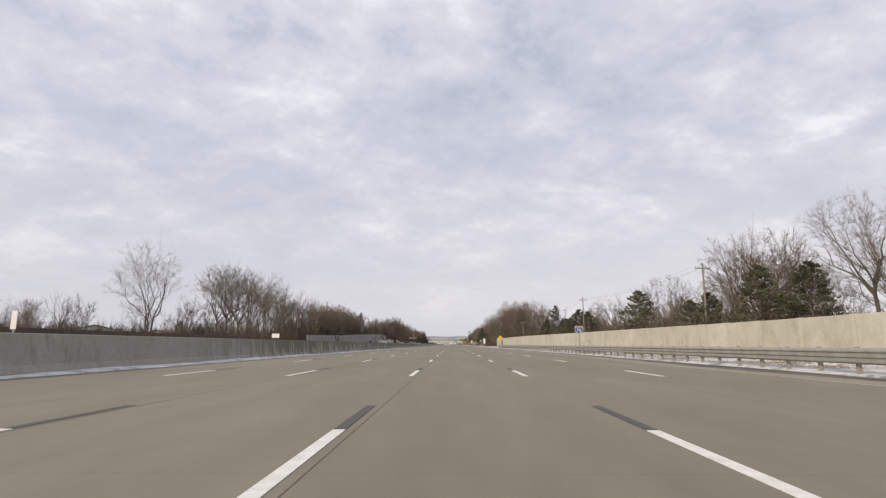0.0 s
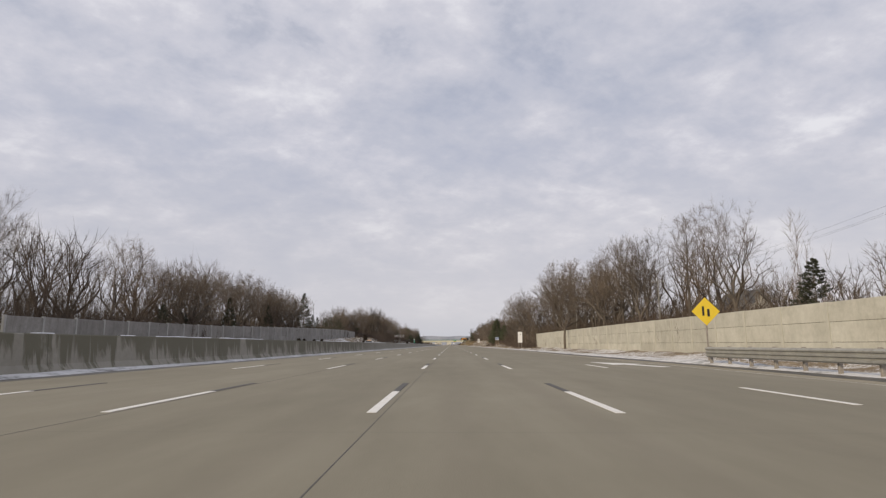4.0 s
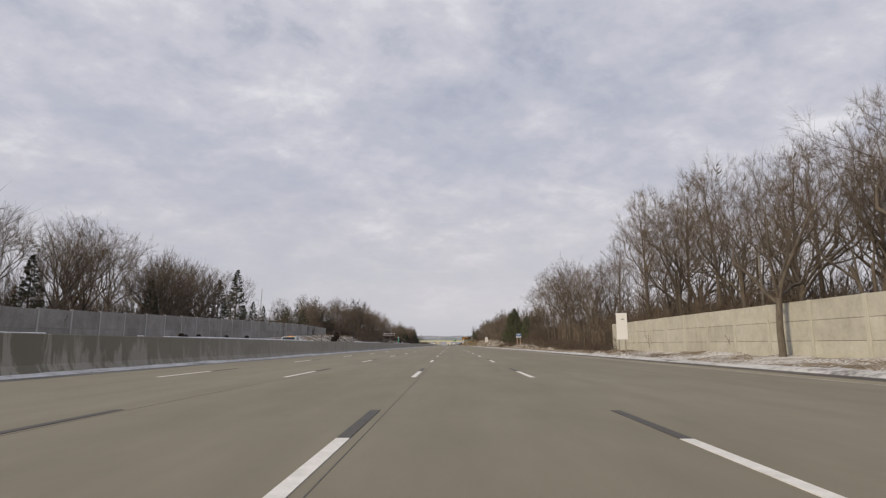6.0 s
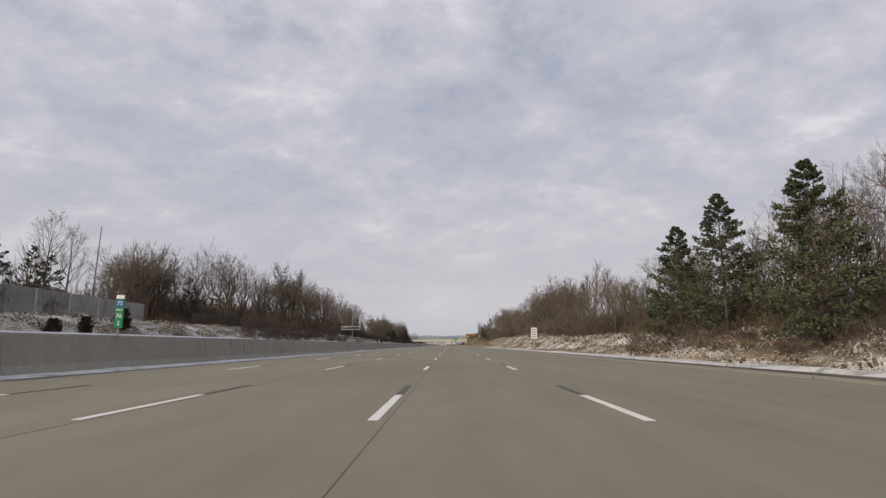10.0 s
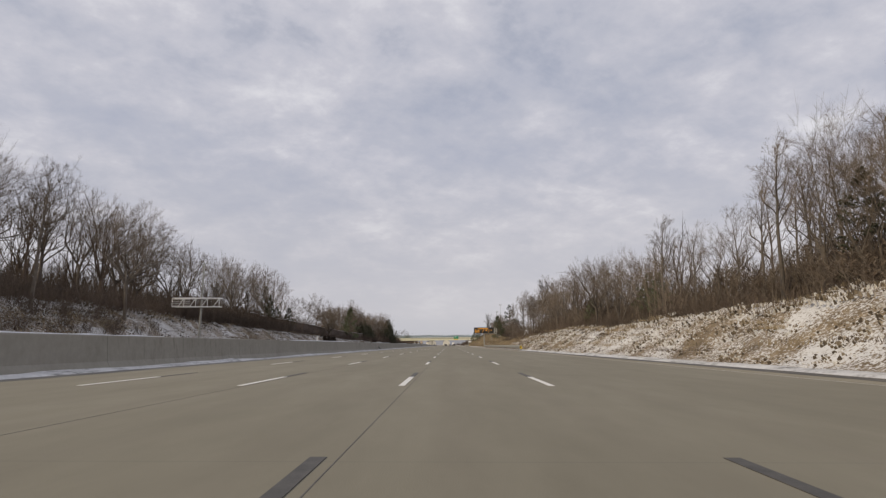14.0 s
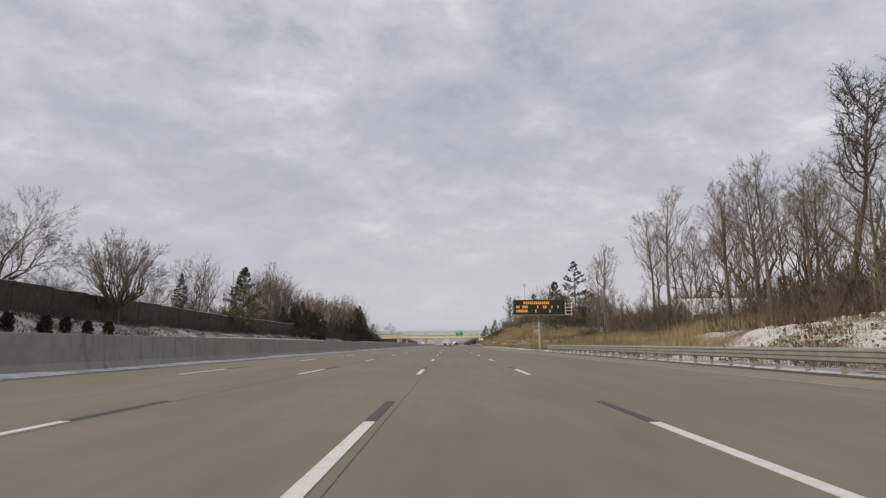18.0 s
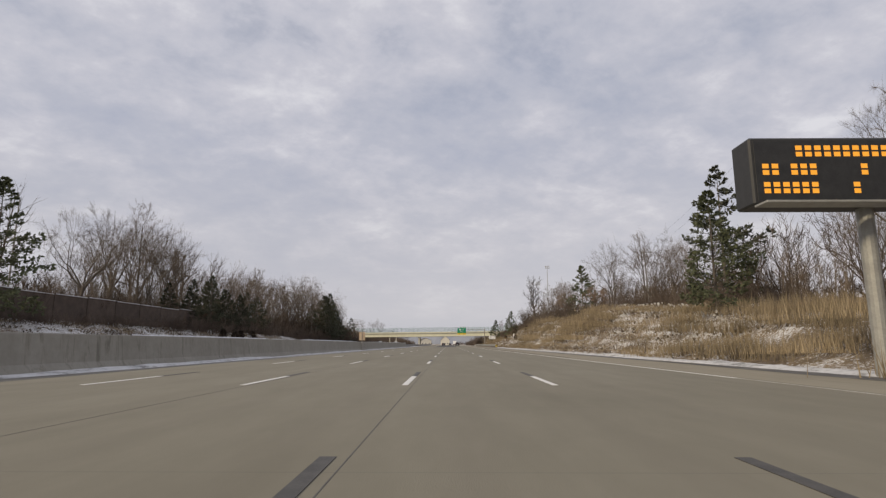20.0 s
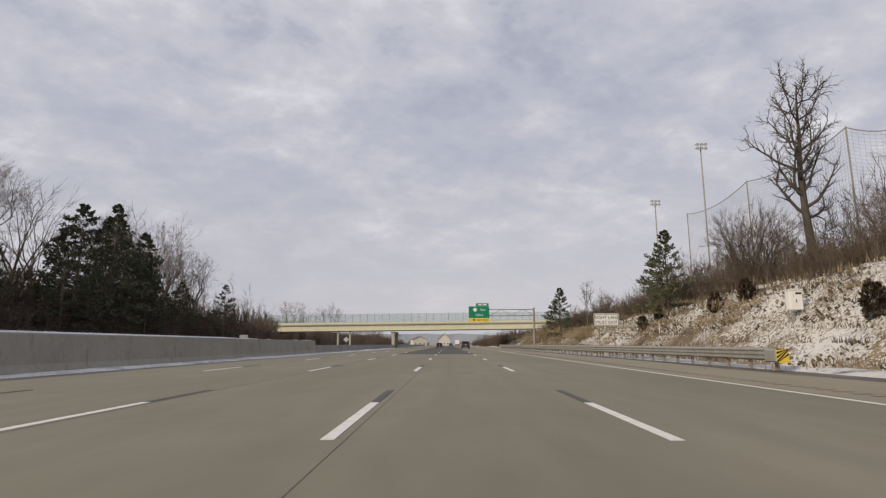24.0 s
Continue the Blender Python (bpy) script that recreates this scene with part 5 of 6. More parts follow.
hedge(188, 270, 24.2, 1.7, 521)
hedge(188, 270, 26.6, 2.2, 522)
hedge(62, 188, 24.8, 1.4, 523)
hedge(276, 315, 19.2, 0.9, 525)
hedge(796, 927.5, 23.6, 1.3, 501, 5)
hedge(796, 927.5, 26.0, 1.6, 551, 5.5)
fill(800, 925, 29, 0.5, 552, 9)
hedge(700, 800, 25.0, 0.7, 502)
hedge(577.5, 681.2, 25.6, 1.7, 541)
hedge(495, 577.5, 26.0, 1.4, 542)
fill(585, 640, 31, 1.0, 543, 10)
hedge(272.5, 390, 19.8, 0.7, 503)
hedge(390, 685, 22.8, 0.8, 504)
hedge(320, 392.5, 22.4, 1.6, 531)
hedge(320, 392.5, 25.5, 2.2, 532)
hedge(815, 925, -42.5, 1.2, 506)
hedge(355, 382.5, 17.6, 0.5, 507)
fill(440, 600, -57, 1.2, 401)
fill(440, 600, -66, 1.5, 402)
fill(732.5, 918.8, -54, 1.0, 403)
fill(732.5, 918.8, -63, 1.3, 404)
fill(206.2, 327.5, -62, 1.3, 405)
fill(327.5, 437.5, -64, 0.8, 419)
fill(140, 212.5, -66, 0.9, 406)
fill(25, 140, -90, 0.7, 407)
fill(600, 732.5, -58, 0.6, 408)
fill(187.5, 265, 36, 1.3, 409)
fill(260, 318.8, 31, 1.2, 410)
fill(318.8, 387.5, 29, 0.7, 411)
fill(387.5, 500, 28, 0.8, 412)
fill(500, 687.5, 29, 0.95, 413)
fill(265, 312.5, 28, 0.8, 451, 8.8)
fill(387.5, 500, 25.5, 0.5, 452, 10)
fill(500, 687.5, 36, 1.2, 414)
fill(693.8, 918.8, 33, 0.55, 415)
fill(25, 187.5, 50, 0.6, 416)
fill(975, 1437.5, -56, 0.9, 417, 20)
fill(975, 1437.5, 40, 0.6, 418, 20)
saplings(50, 140, -84, 0.7, 50)
saplings(140, 206.2, -66, 0.9, 51)
saplings(206.2, 327.5, -66, 1.7, 52)
saplings(206.2, 327.5, -59, 1.25, 77)
undergrowth(206.2, 431.2, -54, 2.0, 78)
undergrowth(440, 593.8, -54, 1.7, 79)
undergrowth(443.8, 530, -40.5, 0.75, 80, 7.5, 1.6)
undergrowth(443.8, 545, -44.5, 1.15, 82, 6, 1.6)
tree("oak", -50, 497, 0, 0, top=25)
tree("oak", -50.5, 505.5, 0, 0, top=24)
undergrowth(550, 593.8, -47, 1.0, 81)
saplings(327.5, 437.5, -74, 0.9, 53)
saplings(440, 593.8, -60, 1.1, 54)
saplings(440, 593.8, -70, 1.3, 55)
saplings(593.8, 632, -62, 0.8, 56)
saplings(632, 737.5, -62, 0.55, 156)
saplings(918.8, 1000, -62, 1.0, 71)
saplings(327.5, 437.5, -60, 0.8, 72)
saplings(732.5, 918.8, -58, 1.25, 57)
saplings(737.5, 918.8, -51, 1.35, 73, 10)
saplings(593.8, 632, -55, 0.95, 74, 9)
saplings(632, 745, -55, 0.5, 174, 9)
saplings(25, 187.5, 48, 0.6, 58)
saplings(75, 187.5, 33, 0.62, 158, 8.8)
saplings(75, 187.5, 39, 0.75, 258, 10)
fill(75, 187.5, 43, 0.75, 259, 11.2)
saplings(45, 140, -70, 0.5, 260, 11.2)
undergrowth(30, 140, -64, 1.5, 261, 10)
fill(37.5, 140, -80, 0.7, 262)
saplings(187.5, 312.5, 34, 1.15, 59)
saplings(187.5, 258.8, 29.5, 0.75, 159, 10)
saplings(256.2, 318.8, 26, 0.8, 69)
saplings(325, 387.5, 32, 0.65, 60)
saplings(381.2, 500, 30, 0.75, 61)
saplings(381.2, 500, 25, 0.6, 75)
saplings(140, 212.5, -60, 1.2, 76)
saplings(500, 685, 33, 1.0, 62)
saplings(500, 685, 27, 0.7, 63)
saplings(690, 756.2, 32, 0.75, 64)
saplings(975, 1375, -62, 0.9, 65, 16.2)
saplings(975, 1375, 46, 0.6, 66, 16.2)
for x in range(-150, 190, 24):
    saplings(1450, 1456.2, x, 0.75, 90 + x, 12.5, 4)
    undergrowth(1447.5, 1452.5, x, 1.2, 300 + x, 12.5, 4)
saplings(1462.5, 2250, -120, 1.1, 67, 50, 30)
saplings(1462.5, 2250, 110, 0.9, 68, 50, 30)


# ---- clumped snow and dead turf on the banks ----
def clump_material():
    m = bpy.data.materials.new("snowy_turf_clumps")
    m.use_nodes = True
    nt = m.node_tree
    bs = nt.nodes["Principled BSDF"]
    geo = nt.nodes.new("ShaderNodeNewGeometry")
    near = noise_of(nt, geo.outputs["Position"], 0.35, 4, 0.6)
    pick = math2(nt, "ADD", math2(nt, "MULTIPLY", geo.outputs["Random Per Island"], 0.55), math2(nt, "MULTIPLY", near, 0.45))
    col = ramp(nt, pick, [(0.30, (0.075, 0.058, 0.040)), (0.44, (0.17, 0.132, 0.085)), (0.53, (0.34, 0.29, 0.22)), (0.62, (0.60, 0.59, 0.575))])
    grain = noise_of(nt, geo.outputs["Position"], 14.0, 4, 0.6)
    nt.links.new(mixc(nt, 1.0, col, ramp(nt, grain, [(0.3, 0.7), (0.7, 1.15)]), "MULTIPLY"), bs.inputs["Base Color"])
    bs.inputs["Roughness"].default_value = 0.9
    return m


M["clump"] = clump_material()


def clump_mesh(seed, count):
    """Low ragged lumps of snow-dusted turf over a few square metres."""
    rng = random.Random(seed)
    V, F = [], []
    for i in range(count):
        cx, cy, r = rng.uniform(-1.7, 1.7), rng.uniform(-2.2, 2.2), rng.uniform(0.035, 0.12)
        h, n, b = r * rng.uniform(0.4, 1.0), 5, len(V)
        for k in range(n):
            a, rr = 6.283 * k / n, r * rng.uniform(0.7, 1.3)
            V.append((cx + rr * math.cos(a), cy + rr * math.sin(a), -0.16))
        for k in range(n):
            a, rr = 6.283 * k / n + 0.3, r * rng.uniform(0.35, 0.8)
            V.append((cx + rr * math.cos(a), cy + rr * math.sin(a), h * rng.uniform(0.5, 0.95)))
        V.append((cx + rng.uniform(-0.05, 0.05), cy, h))
        for k in range(n):
            j = (k + 1) % n
            F.extend(((b + k, b + j, b + n + j, b + n + k), (b + n + k, b + n + j, b + 2 * n)))
    return mesh_of("turf_clumps", V, F, M["clump"])


CLUMPS = [clump_mesh(s, 150) for s in (1, 2, 3)]


def clumps(y0, y1, x0, x1, step, seed):
    rng = random.Random(seed)
    y = y0
    while y < y1:
        x = x0
        while x < x1:
            xx, yy = x + rng.uniform(-0.4, 0.4), y + rng.uniform(-0.5, 0.5)
            slope = math.degrees(math.atan2(land(xx + 1.2, yy) - land(xx - 1.2, yy), 2.4))
            rise = math.degrees(math.atan2(land(xx, yy + 1.2) - land(xx, yy - 1.2), 2.4))
            ob = new("turf_clumps", CLUMPS[rng.randrange(3)])
            ob.matrix_basis = pose(xx, yy, land(xx, yy) + 0.02) @ pose(0, 0, 0, rise, -slope, 0) @ pose(0, 0, 0, 0, 0, rng.choice((0, 180)) + rng.uniform(-15, 15))
            tagged(ob, "ragged clumps of dead turf dusted with snow on the bank", "turf", kind="stuff")
            x += 2.6
        y += step


clumps(292.5, 625, 16.2, 23.0, 3.9, 1)
clumps(695, 927.5, 16.2, 23.5, 3.6, 2)
clumps(375, 780, -46, -37.5, 5.5, 3)


# ---- tan grass on the banks ----
def grass_mesh(seed, n, h, mat):
    rng = random.Random(seed)
    V, F = [], []
    for i in range(n):
        a = Vector((rng.gauss(0, 0.75), rng.gauss(0, 1.6), -0.08))
        blade(V, F, a, a + Vector((rng.uniform(-0.3, 0.3), rng.uniform(-0.3, 0.3), 1)) * h * rng.uniform(0.4, 1.1), 0.035, rng)
    return mesh_of("grass_tuft", V, F, mat)


TALL = [grass_mesh(s, 420, 1.1, M["straw"]) for s in (1, 2)]
SHORT = [grass_mesh(s, 170, 0.38, M["straw"]) for s in (3, 4)] + [grass_mesh(5, 150, 0.42, M["brush"])]


def grass(forms, y0, y1, x0, x1, count, seed, label):
    rng = random.Random(seed)
    for i in range(count):
        x, y = rng.uniform(x0, x1), rng.uniform(y0, y1)
        ob = new("grass_patch", forms[rng.randrange(len(forms))])
        ob.matrix_basis = pose(x, y, land(x, y), 0, 0, rng.uniform(0, 360)) @ Matrix.Scale(rng.uniform(0.7, 1.3), 4)
        tagged(ob, label, "grass", kind="stuff")


grass(TALL, 632.5, 707.5, 16, 23, 100, 1, "tall dry tan grass standing on the roadside bank")
grass(TALL, 725, 752, 17.2, 22.2, 40, 12, "tall dry tan grass standing on the roadside bank")
grass(TALL, 745, 792.5, 15.8, 22.5, 45, 2, "tall dry tan grass standing on the roadside bank")
grass(TALL, 862.5, 927.5, 15, 21, 45, 3, "tall dry tan grass standing on the roadside bank")
grass(SHORT, 295, 625, 15.5, 22.5, 262, 4, "short dead grass tufts poking through patchy snow")
grass(SHORT, 695, 862.5, 15.5, 23, 325, 5, "short dead grass tufts poking through patchy snow")
grass(SHORT, 697, 745, 15.6, 22, 130, 15, "short dead grass tufts poking through patchy snow")
grass(SHORT, 375, 780, -46, -36.5, 330, 6, "short dead grass tufts on the far snowy bank")
grass(SHORT, 256.2, 300, 15, 20, 25, 7, "short dead grass tufts beside the woods")

# ---- signs, poles and other roadside things ----
M["green"] = material("green_sign_sheet", [(0.3, (0.0, 0.20, 0.105)), (0.7, (0.005, 0.24, 0.13))], 2, 3, 0.4, bump=0.0)
M["blue"] = material("blue_sign_sheet", [(0.3, (0.01, 0.09, 0.30)), (0.7, (0.015, 0.11, 0.35))], 2, 3, 0.4, bump=0.0)
M["white"] = material("white_sign_sheet", [(0.3, (0.80, 0.79, 0.77)), (0.7, (0.86, 0.855, 0.84))], 2, 4, 0.5, bump=0.0)
M["tan"] = material("tan_plywood", [(0.3, (0.40, 0.30, 0.21)), (0.7, (0.55, 0.43, 0.31))], 2, 5, 0.8, bump=0.1)
M["grey"] = material("grey_cabinet_paint", [(0.3, (0.40, 0.41, 0.42)), (0.7, (0.52, 0.53, 0.54))], 2, 4, 0.55, bump=0.03)
M["red"] = material("red_lens", [(0.3, (0.30, 0.01, 0.01)), (0.7, (0.40, 0.02, 0.02))], 2, 3, 0.25, bump=0.0)
M["rubber"] = material("tyre_rubber", [(0.3, (0.015, 0.015, 0.015)), (0.7, (0.03, 0.03, 0.03))], 6, 4, 0.85, bump=0.1)
M["glass"] = material("dark_car_glass", [(0.3, (0.012, 0.014, 0.017)), (0.7, (0.02, 0.022, 0.026))], 2, 2, 0.08, bump=0.0)
M["trim"] = material("dark_plastic_trim", [(0.3, (0.02, 0.02, 0.02)), (0.7, (0.035, 0.035, 0.035))], 4, 3, 0.6, bump=0.05)
M["chrome"] = material("dull_alloy", [(0.3, (0.35, 0.35, 0.36)), (0.7, (0.5, 0.5, 0.51))], 4, 3, 0.3, 0.8, bump=0.0)
M["netting"] = material("grey_netting", [(0.3, (0.20, 0.205, 0.21)), (0.7, (0.30, 0.305, 0.31))], 2, 3, 0.8, bump=0.0)
M["roof"] = material("grey_roof_shingle", [(0.3, (0.10, 0.095, 0.09)), (0.7, (0.20, 0.19, 0.18))], 3, 5, 0.9, bump=0.3)
M["siding"] = material("pale_house_siding", [(0.3, (0.56, 0.53, 0.46)), (0.7, (0.68, 0.65, 0.58))], 1, 4, 0.8, bump=0.1)
M["orange"] = material("amber_plastic", [(0.3, (0.70, 0.28, 0.02)), (0.7, (0.80, 0.36, 0.03))], 3, 3, 0.4, bump=0.0)


def lit(name, color, strength):
    m = bpy.data.materials.new(name)
    m.use_nodes = True
    b = m.node_tree.nodes["Principled BSDF"]
    b.inputs["Base Color"].default_value = (*color, 1)
    b.inputs["Emission Color"].default_value = (*color, 1)
    b.inputs["Emission Strength"].default_value = strength
    return m


M["led"] = lit("amber_led", (1.0, 0.44, 0.04), 0.32)


def words(text, size, mat, parent, x, y, z, name="lettering"):
    """Lettering that faces the oncoming traffic, centred on x."""
    cu = bpy.data.curves.new(name, "FONT")
    cu.body, cu.size, cu.align_x, cu.extrude = text, size, "CENTER", 0.003
    tmp = bpy.data.objects.new(name, cu)
    scene.collection.objects.link(tmp)
    me = bpy.data.meshes.new_from_object(tmp.evaluated_get(bpy.context.evaluated_depsgraph_get()))
    bpy.data.objects.remove(tmp)
    bpy.data.curves.remove(cu)
    me.materials.clear()
    me.materials.append(mat)
    return put(name, me, parent, pose(x, y, z, 90, 0, 0))


def bar(parent, x0, x1, z0, z1, y, mat, name="text_bar"):
    return part(name, box((x0, y - 0.008, z0), (x1, y, z1)), mat, parent)


def bars(parent, x, z, w, h, y, mat, n, fill=0.55):
    """A line of n plain bars, for writing that cannot be read."""
    for i in range(n):
        c = x - w / 2 + (i + 0.5) * w / n
        bar(parent, c - w / n * fill * 0.5 - 0.01, c + w / n * fill * 0.5, z, z + h, y, mat)


def sign(x, y, z0, z1, w, mat, label, posts=2, edge=None, post_mat=None, turn=0.0, thick=0.04):
    """A flat road sign on posts; its panel faces down the road."""
    g = land(x, y)
    s = thing("road_sign", x, y, g, label, "road sign", turn=turn)
    lo, hi = z0 - g, z1 - g
    for px in ((-w * 0.3, w * 0.3) if posts == 2 else (0.0,)):
        part("post", box((px - thick, 0.03, -0.2), (px + thick, 0.06 + thick, hi - 0.08), 0.008), post_mat or M["wood"], s)
    part("panel", box((-w / 2, 0.0, lo), (w / 2, 0.025, hi), 0.006), mat, s)
    if edge is not None:
        t = 0.03 if w < 1.5 else 0.045
        for a, b, c, d in ((-w / 2 + t, w / 2 - t, hi - 2 * t, hi - t), (-w / 2 + t, w / 2 - t, lo + t, lo + 2 * t), (-w / 2 + t, -w / 2 + 2 * t, lo + 2 * t, hi - 2 * t), (w / 2 - 2 * t, w / 2 - t, lo + 2 * t, hi - 2 * t)):
            bar(s, a, b, c, d, 0.0, edge, "border")
    return s, lo, hi


# "right lane must exit"
s, lo, hi = sign(13.5, 836, 2.55, 3.62, 2.15, M["white"], "white road sign with black words on two posts", edge=M["black"])
words("RIGHT LANE", 0.37, M["black"], s, 0, -0.004, lo + 0.60)
words("MUST EXIT", 0.37, M["black"], s, 0, -0.004, lo + 0.18)
# tall white sign at the wall's end
s, lo, hi = sign(13.7, 242.9, 1.41, 3.53, 0.88, M["white"], "tall plain white road sign on two thin posts", post_mat=M["post"])
bars(s, 0.08, hi - 0.52, 0.3, 0.05, 0.0, M["black"], 1, 0.8)
# white sign with black lines
s, lo, hi = sign(14.6, 430, 2.05, 4.0, 1.05, M["white"], "white upright road sign with lines of black writing", edge=None)
for k in range(4):
    bars(s, 0, hi - 0.45 - 0.42 * k, 0.7, 0.2, 0.0, M["black"], 3 + k % 2)
# blue sign in the wood's edge
s, lo, hi = sign(17.0, 339.4, 2.75, 3.75, 1.25, M["blue"], "blue road sign with white writing on two timber posts", edge=M["white"], post_mat=M["tan"], thick=0.065)
bars(s, 0, hi - 0.27, 0.95, 0.11, 0.0, M["white"], 2, 0.85)
bars(s, 0, hi - 0.5, 0.4, 0.12, 0.0, M["white"], 1)
part("panel", box((-0.56, -0.01, lo + 0.08), (0.56, -0.002, lo + 0.36), 0.003), M["white"], s, "white strip with blue lettering")
bars(s, 0, lo + 0.17, 0.9, 0.12, -0.011, M["blue"], 3, 0.8)
# yellow diamond before the wall's end
s = thing("warning_sign", 13.7, 160.8, land(13.7, 160.8), "yellow diamond warning sign with a black symbol", "road sign")
part("post", box((-0.04, 0.03, -0.2), (0.04, 0.1, 3.3), 0.008), M["post"], s)
bm = box((-0.54, 0, -0.54), (0.54, 0.02, 0.54), 0.01)
bm.transform(pose(0, 0, 2.8, 0, 45, 0))
part("panel", bm, M["yellow"], s)
bar(s, -0.20, -0.09, 2.57, 3.07, 0.0, M["black"], "symbol")
bar(s, 0.07, 0.20, 2.53, 2.93, 0.0, M["black"], "symbol")
# route shield above the wall
s = thing("route_sign", 15.4, 68.3, -0.25, "blue interstate route shield with white numerals beside a wall", "road sign")
part("post", tube((0, 0.06, -0.2), (0, 0.06, 3.5), 0.04), M["post"], s)


def shield(k, y, mat, name, cut=None):
    bm = bmesh.new()
    rim = [(-0.8, 1.0), (-0.3, 0.93), (0.3, 0.93), (0.8, 1.0), (1.0, 0.66), (0.96, 0.45), (0.6, 0.12), (0, -0.05), (-0.6, 0.12), (-0.96, 0.45), (-1.0, 0.66)]
    if cut:
        rim = [(-0.8, 1.0), (-0.3, 0.93), (0.3, 0.93), (0.8, 1.0), (0.98, 0.70), (-0.98, 0.70)]
    vs = [bm.verts.new((0.5 * a * k, y, 2.55 + 0.475 + (0.95 * b - 0.475) * k)) for a, b in rim]
    f = bm.faces.new(vs)
    ext = bmesh.ops.extrude_face_region(bm, geom=[f])
    bmesh.ops.translate(bm, verts=[v for v in ext["geom"] if isinstance(v, bmesh.types.BMVert)], vec=(0, 0.018, 0))
    part(name, bm, mat, s)


shield(1.0, 0.0, M["white"], "panel")
shield(0.92, -0.006, M["blue"], "blue_field")
M["faded_red"] = material("faded_red_sheet", [(0.3, (0.36, 0.14, 0.13)), (0.7, (0.46, 0.22, 0.20))], 3, 4, 0.5, bump=0.0)
shield(0.92, -0.012, M["faded_red"], "red_band", True)
words("75", 0.56, M["white"], s, 0, -0.014, 2.72)
# tan board backed on the barrier, and the green distance marker
s = thing("plain_sign", ROAD_L - 0.05, 750.0, 0.0, "plain tan back of a sign on a post beside the barrier", "road sign")
part("post", box((-0.05, -0.10, -0.1), (0.05, -0.002, 2.95), 0.01), M["post"], s)
part("panel", box((-0.48, 0.0, 1.6), (0.48, 0.03, 2.95), 0.006), M["tan"], s)
s = thing("distance_marker", BX + 0.2, 354.6, 1.3, "narrow green and white distance marker on the barrier", "road sign")
part("post", box((-0.03, 0.02, 0.0), (0.03, 0.08, 1.7), 0.006), M["post"], s)
part("panel", box((-0.19, 0.0, 0.42), (0.19, 0.02, 1.88), 0.006), M["green"], s)
bar(s, -0.18, 0.18, 1.70, 1.86, 0.0, M["white"], "banner")
bar(s, -0.15, 0.15, 1.34, 1.66, 0.0, M["blue"], "route_badge")
words("75", 0.27, M["white"], s, 0, -0.012, 1.41)
words("MILE", 0.13, M["white"], s, 0, -0.004, 1.17)
words("76", 0.28, M["white"], s, 0, -0.004, 0.86)
words("2", 0.28, M["white"], s, 0, -0.004, 0.54)
# a crumpled panel lying against the barrier, and a small board behind it
s = thing("debris", ROAD_L + 0.25, 575.0, 0.02, "crumpled dark panel lying in the snow against the barrier", "debris", turn=8)
bm = bmesh.new()
rows = [[bm.verts.new((-0.35 + 0.14 * k + 0.06 * math.sin(2.1 * k + q), -0.55 + 0.27 * q, max(0.0, 0.72 - 0.17 * k + 0.10 * math.sin(1.7 * q + k) - 0.12 * abs(q - 1.5)))) for q in range(5)] for k in range(5)]
for k in range(4):
    for q in range(4):
        bm.faces.new((rows[k][q], rows[k + 1][q], rows[k + 1][q + 1], rows[k][q + 1]))
bmesh.ops.solidify(bm, geom=bm.faces[:], thickness=0.025)
part("panel", bm, M["trim"], s)
part("strut", tube((-0.2, -0.5, 0.62), (0.45, 0.5, 0.04), 0.03, n=6), M["steel"], s, "bent metal strut")
s = thing("plain_sign", -24.0, 853.0, -0.06, "small pale board on a short post behind the barrier", "road sign")
part("post", box((-0.04, 0.03, 0), (0.04, 0.09, 2.1), 0.006), M["post"], s)
part("panel", box((-0.48, 0.0, 1.5), (0.48, 0.03, 2.15), 0.006), M["grey"], s)
# small marker posts and a cabinet beyond the opposite road
for x, y, z0, z1, w in ((-38, 47.8, 2.3, 3.9, 0.5), (-36.5, 615.5, 1.7, 3.35, 0.5)):
    s = thing("marker_post", x, y, land(x, y), "pale grey square marker post beyond the opposite carriageway", "post")
    part("post", box((-0.08, 0.0, -0.2), (0.08, 0.12, z0 - land(x, y) + 0.1), 0.01), M["post"], s)
    part("panel", box((-w / 2, -0.06, z0 - land(x, y)), (w / 2, 0.0, z1 - land(x, y)), 0.01), M["white"], s)
s, lo, hi = sign(-43.0, 135.6, 2.6, 3.6, 1.8, M["white"], "small pale sign board behind the opposite carriageway")
s = thing("utility_cabinet", -38.5, 427.5, land(-38.5, 427.5), "grey metal utility cabinet on the far verge", "cabinet")
part("body", box((-0.9, -0.4, -0.3), (0.9, 0.4, 1.45), 0.04), M["grey"], s)
part("lid", box((-0.97, -0.47, 1.45), (0.97, 0.47, 1.53), 0.02), M["steel"], s)
for x in (-0.44, 0.44):
    part("door", box((x - 0.41, -0.43, -0.1), (x + 0.41, -0.401, 1.38), 0.008), M["grey"], s)
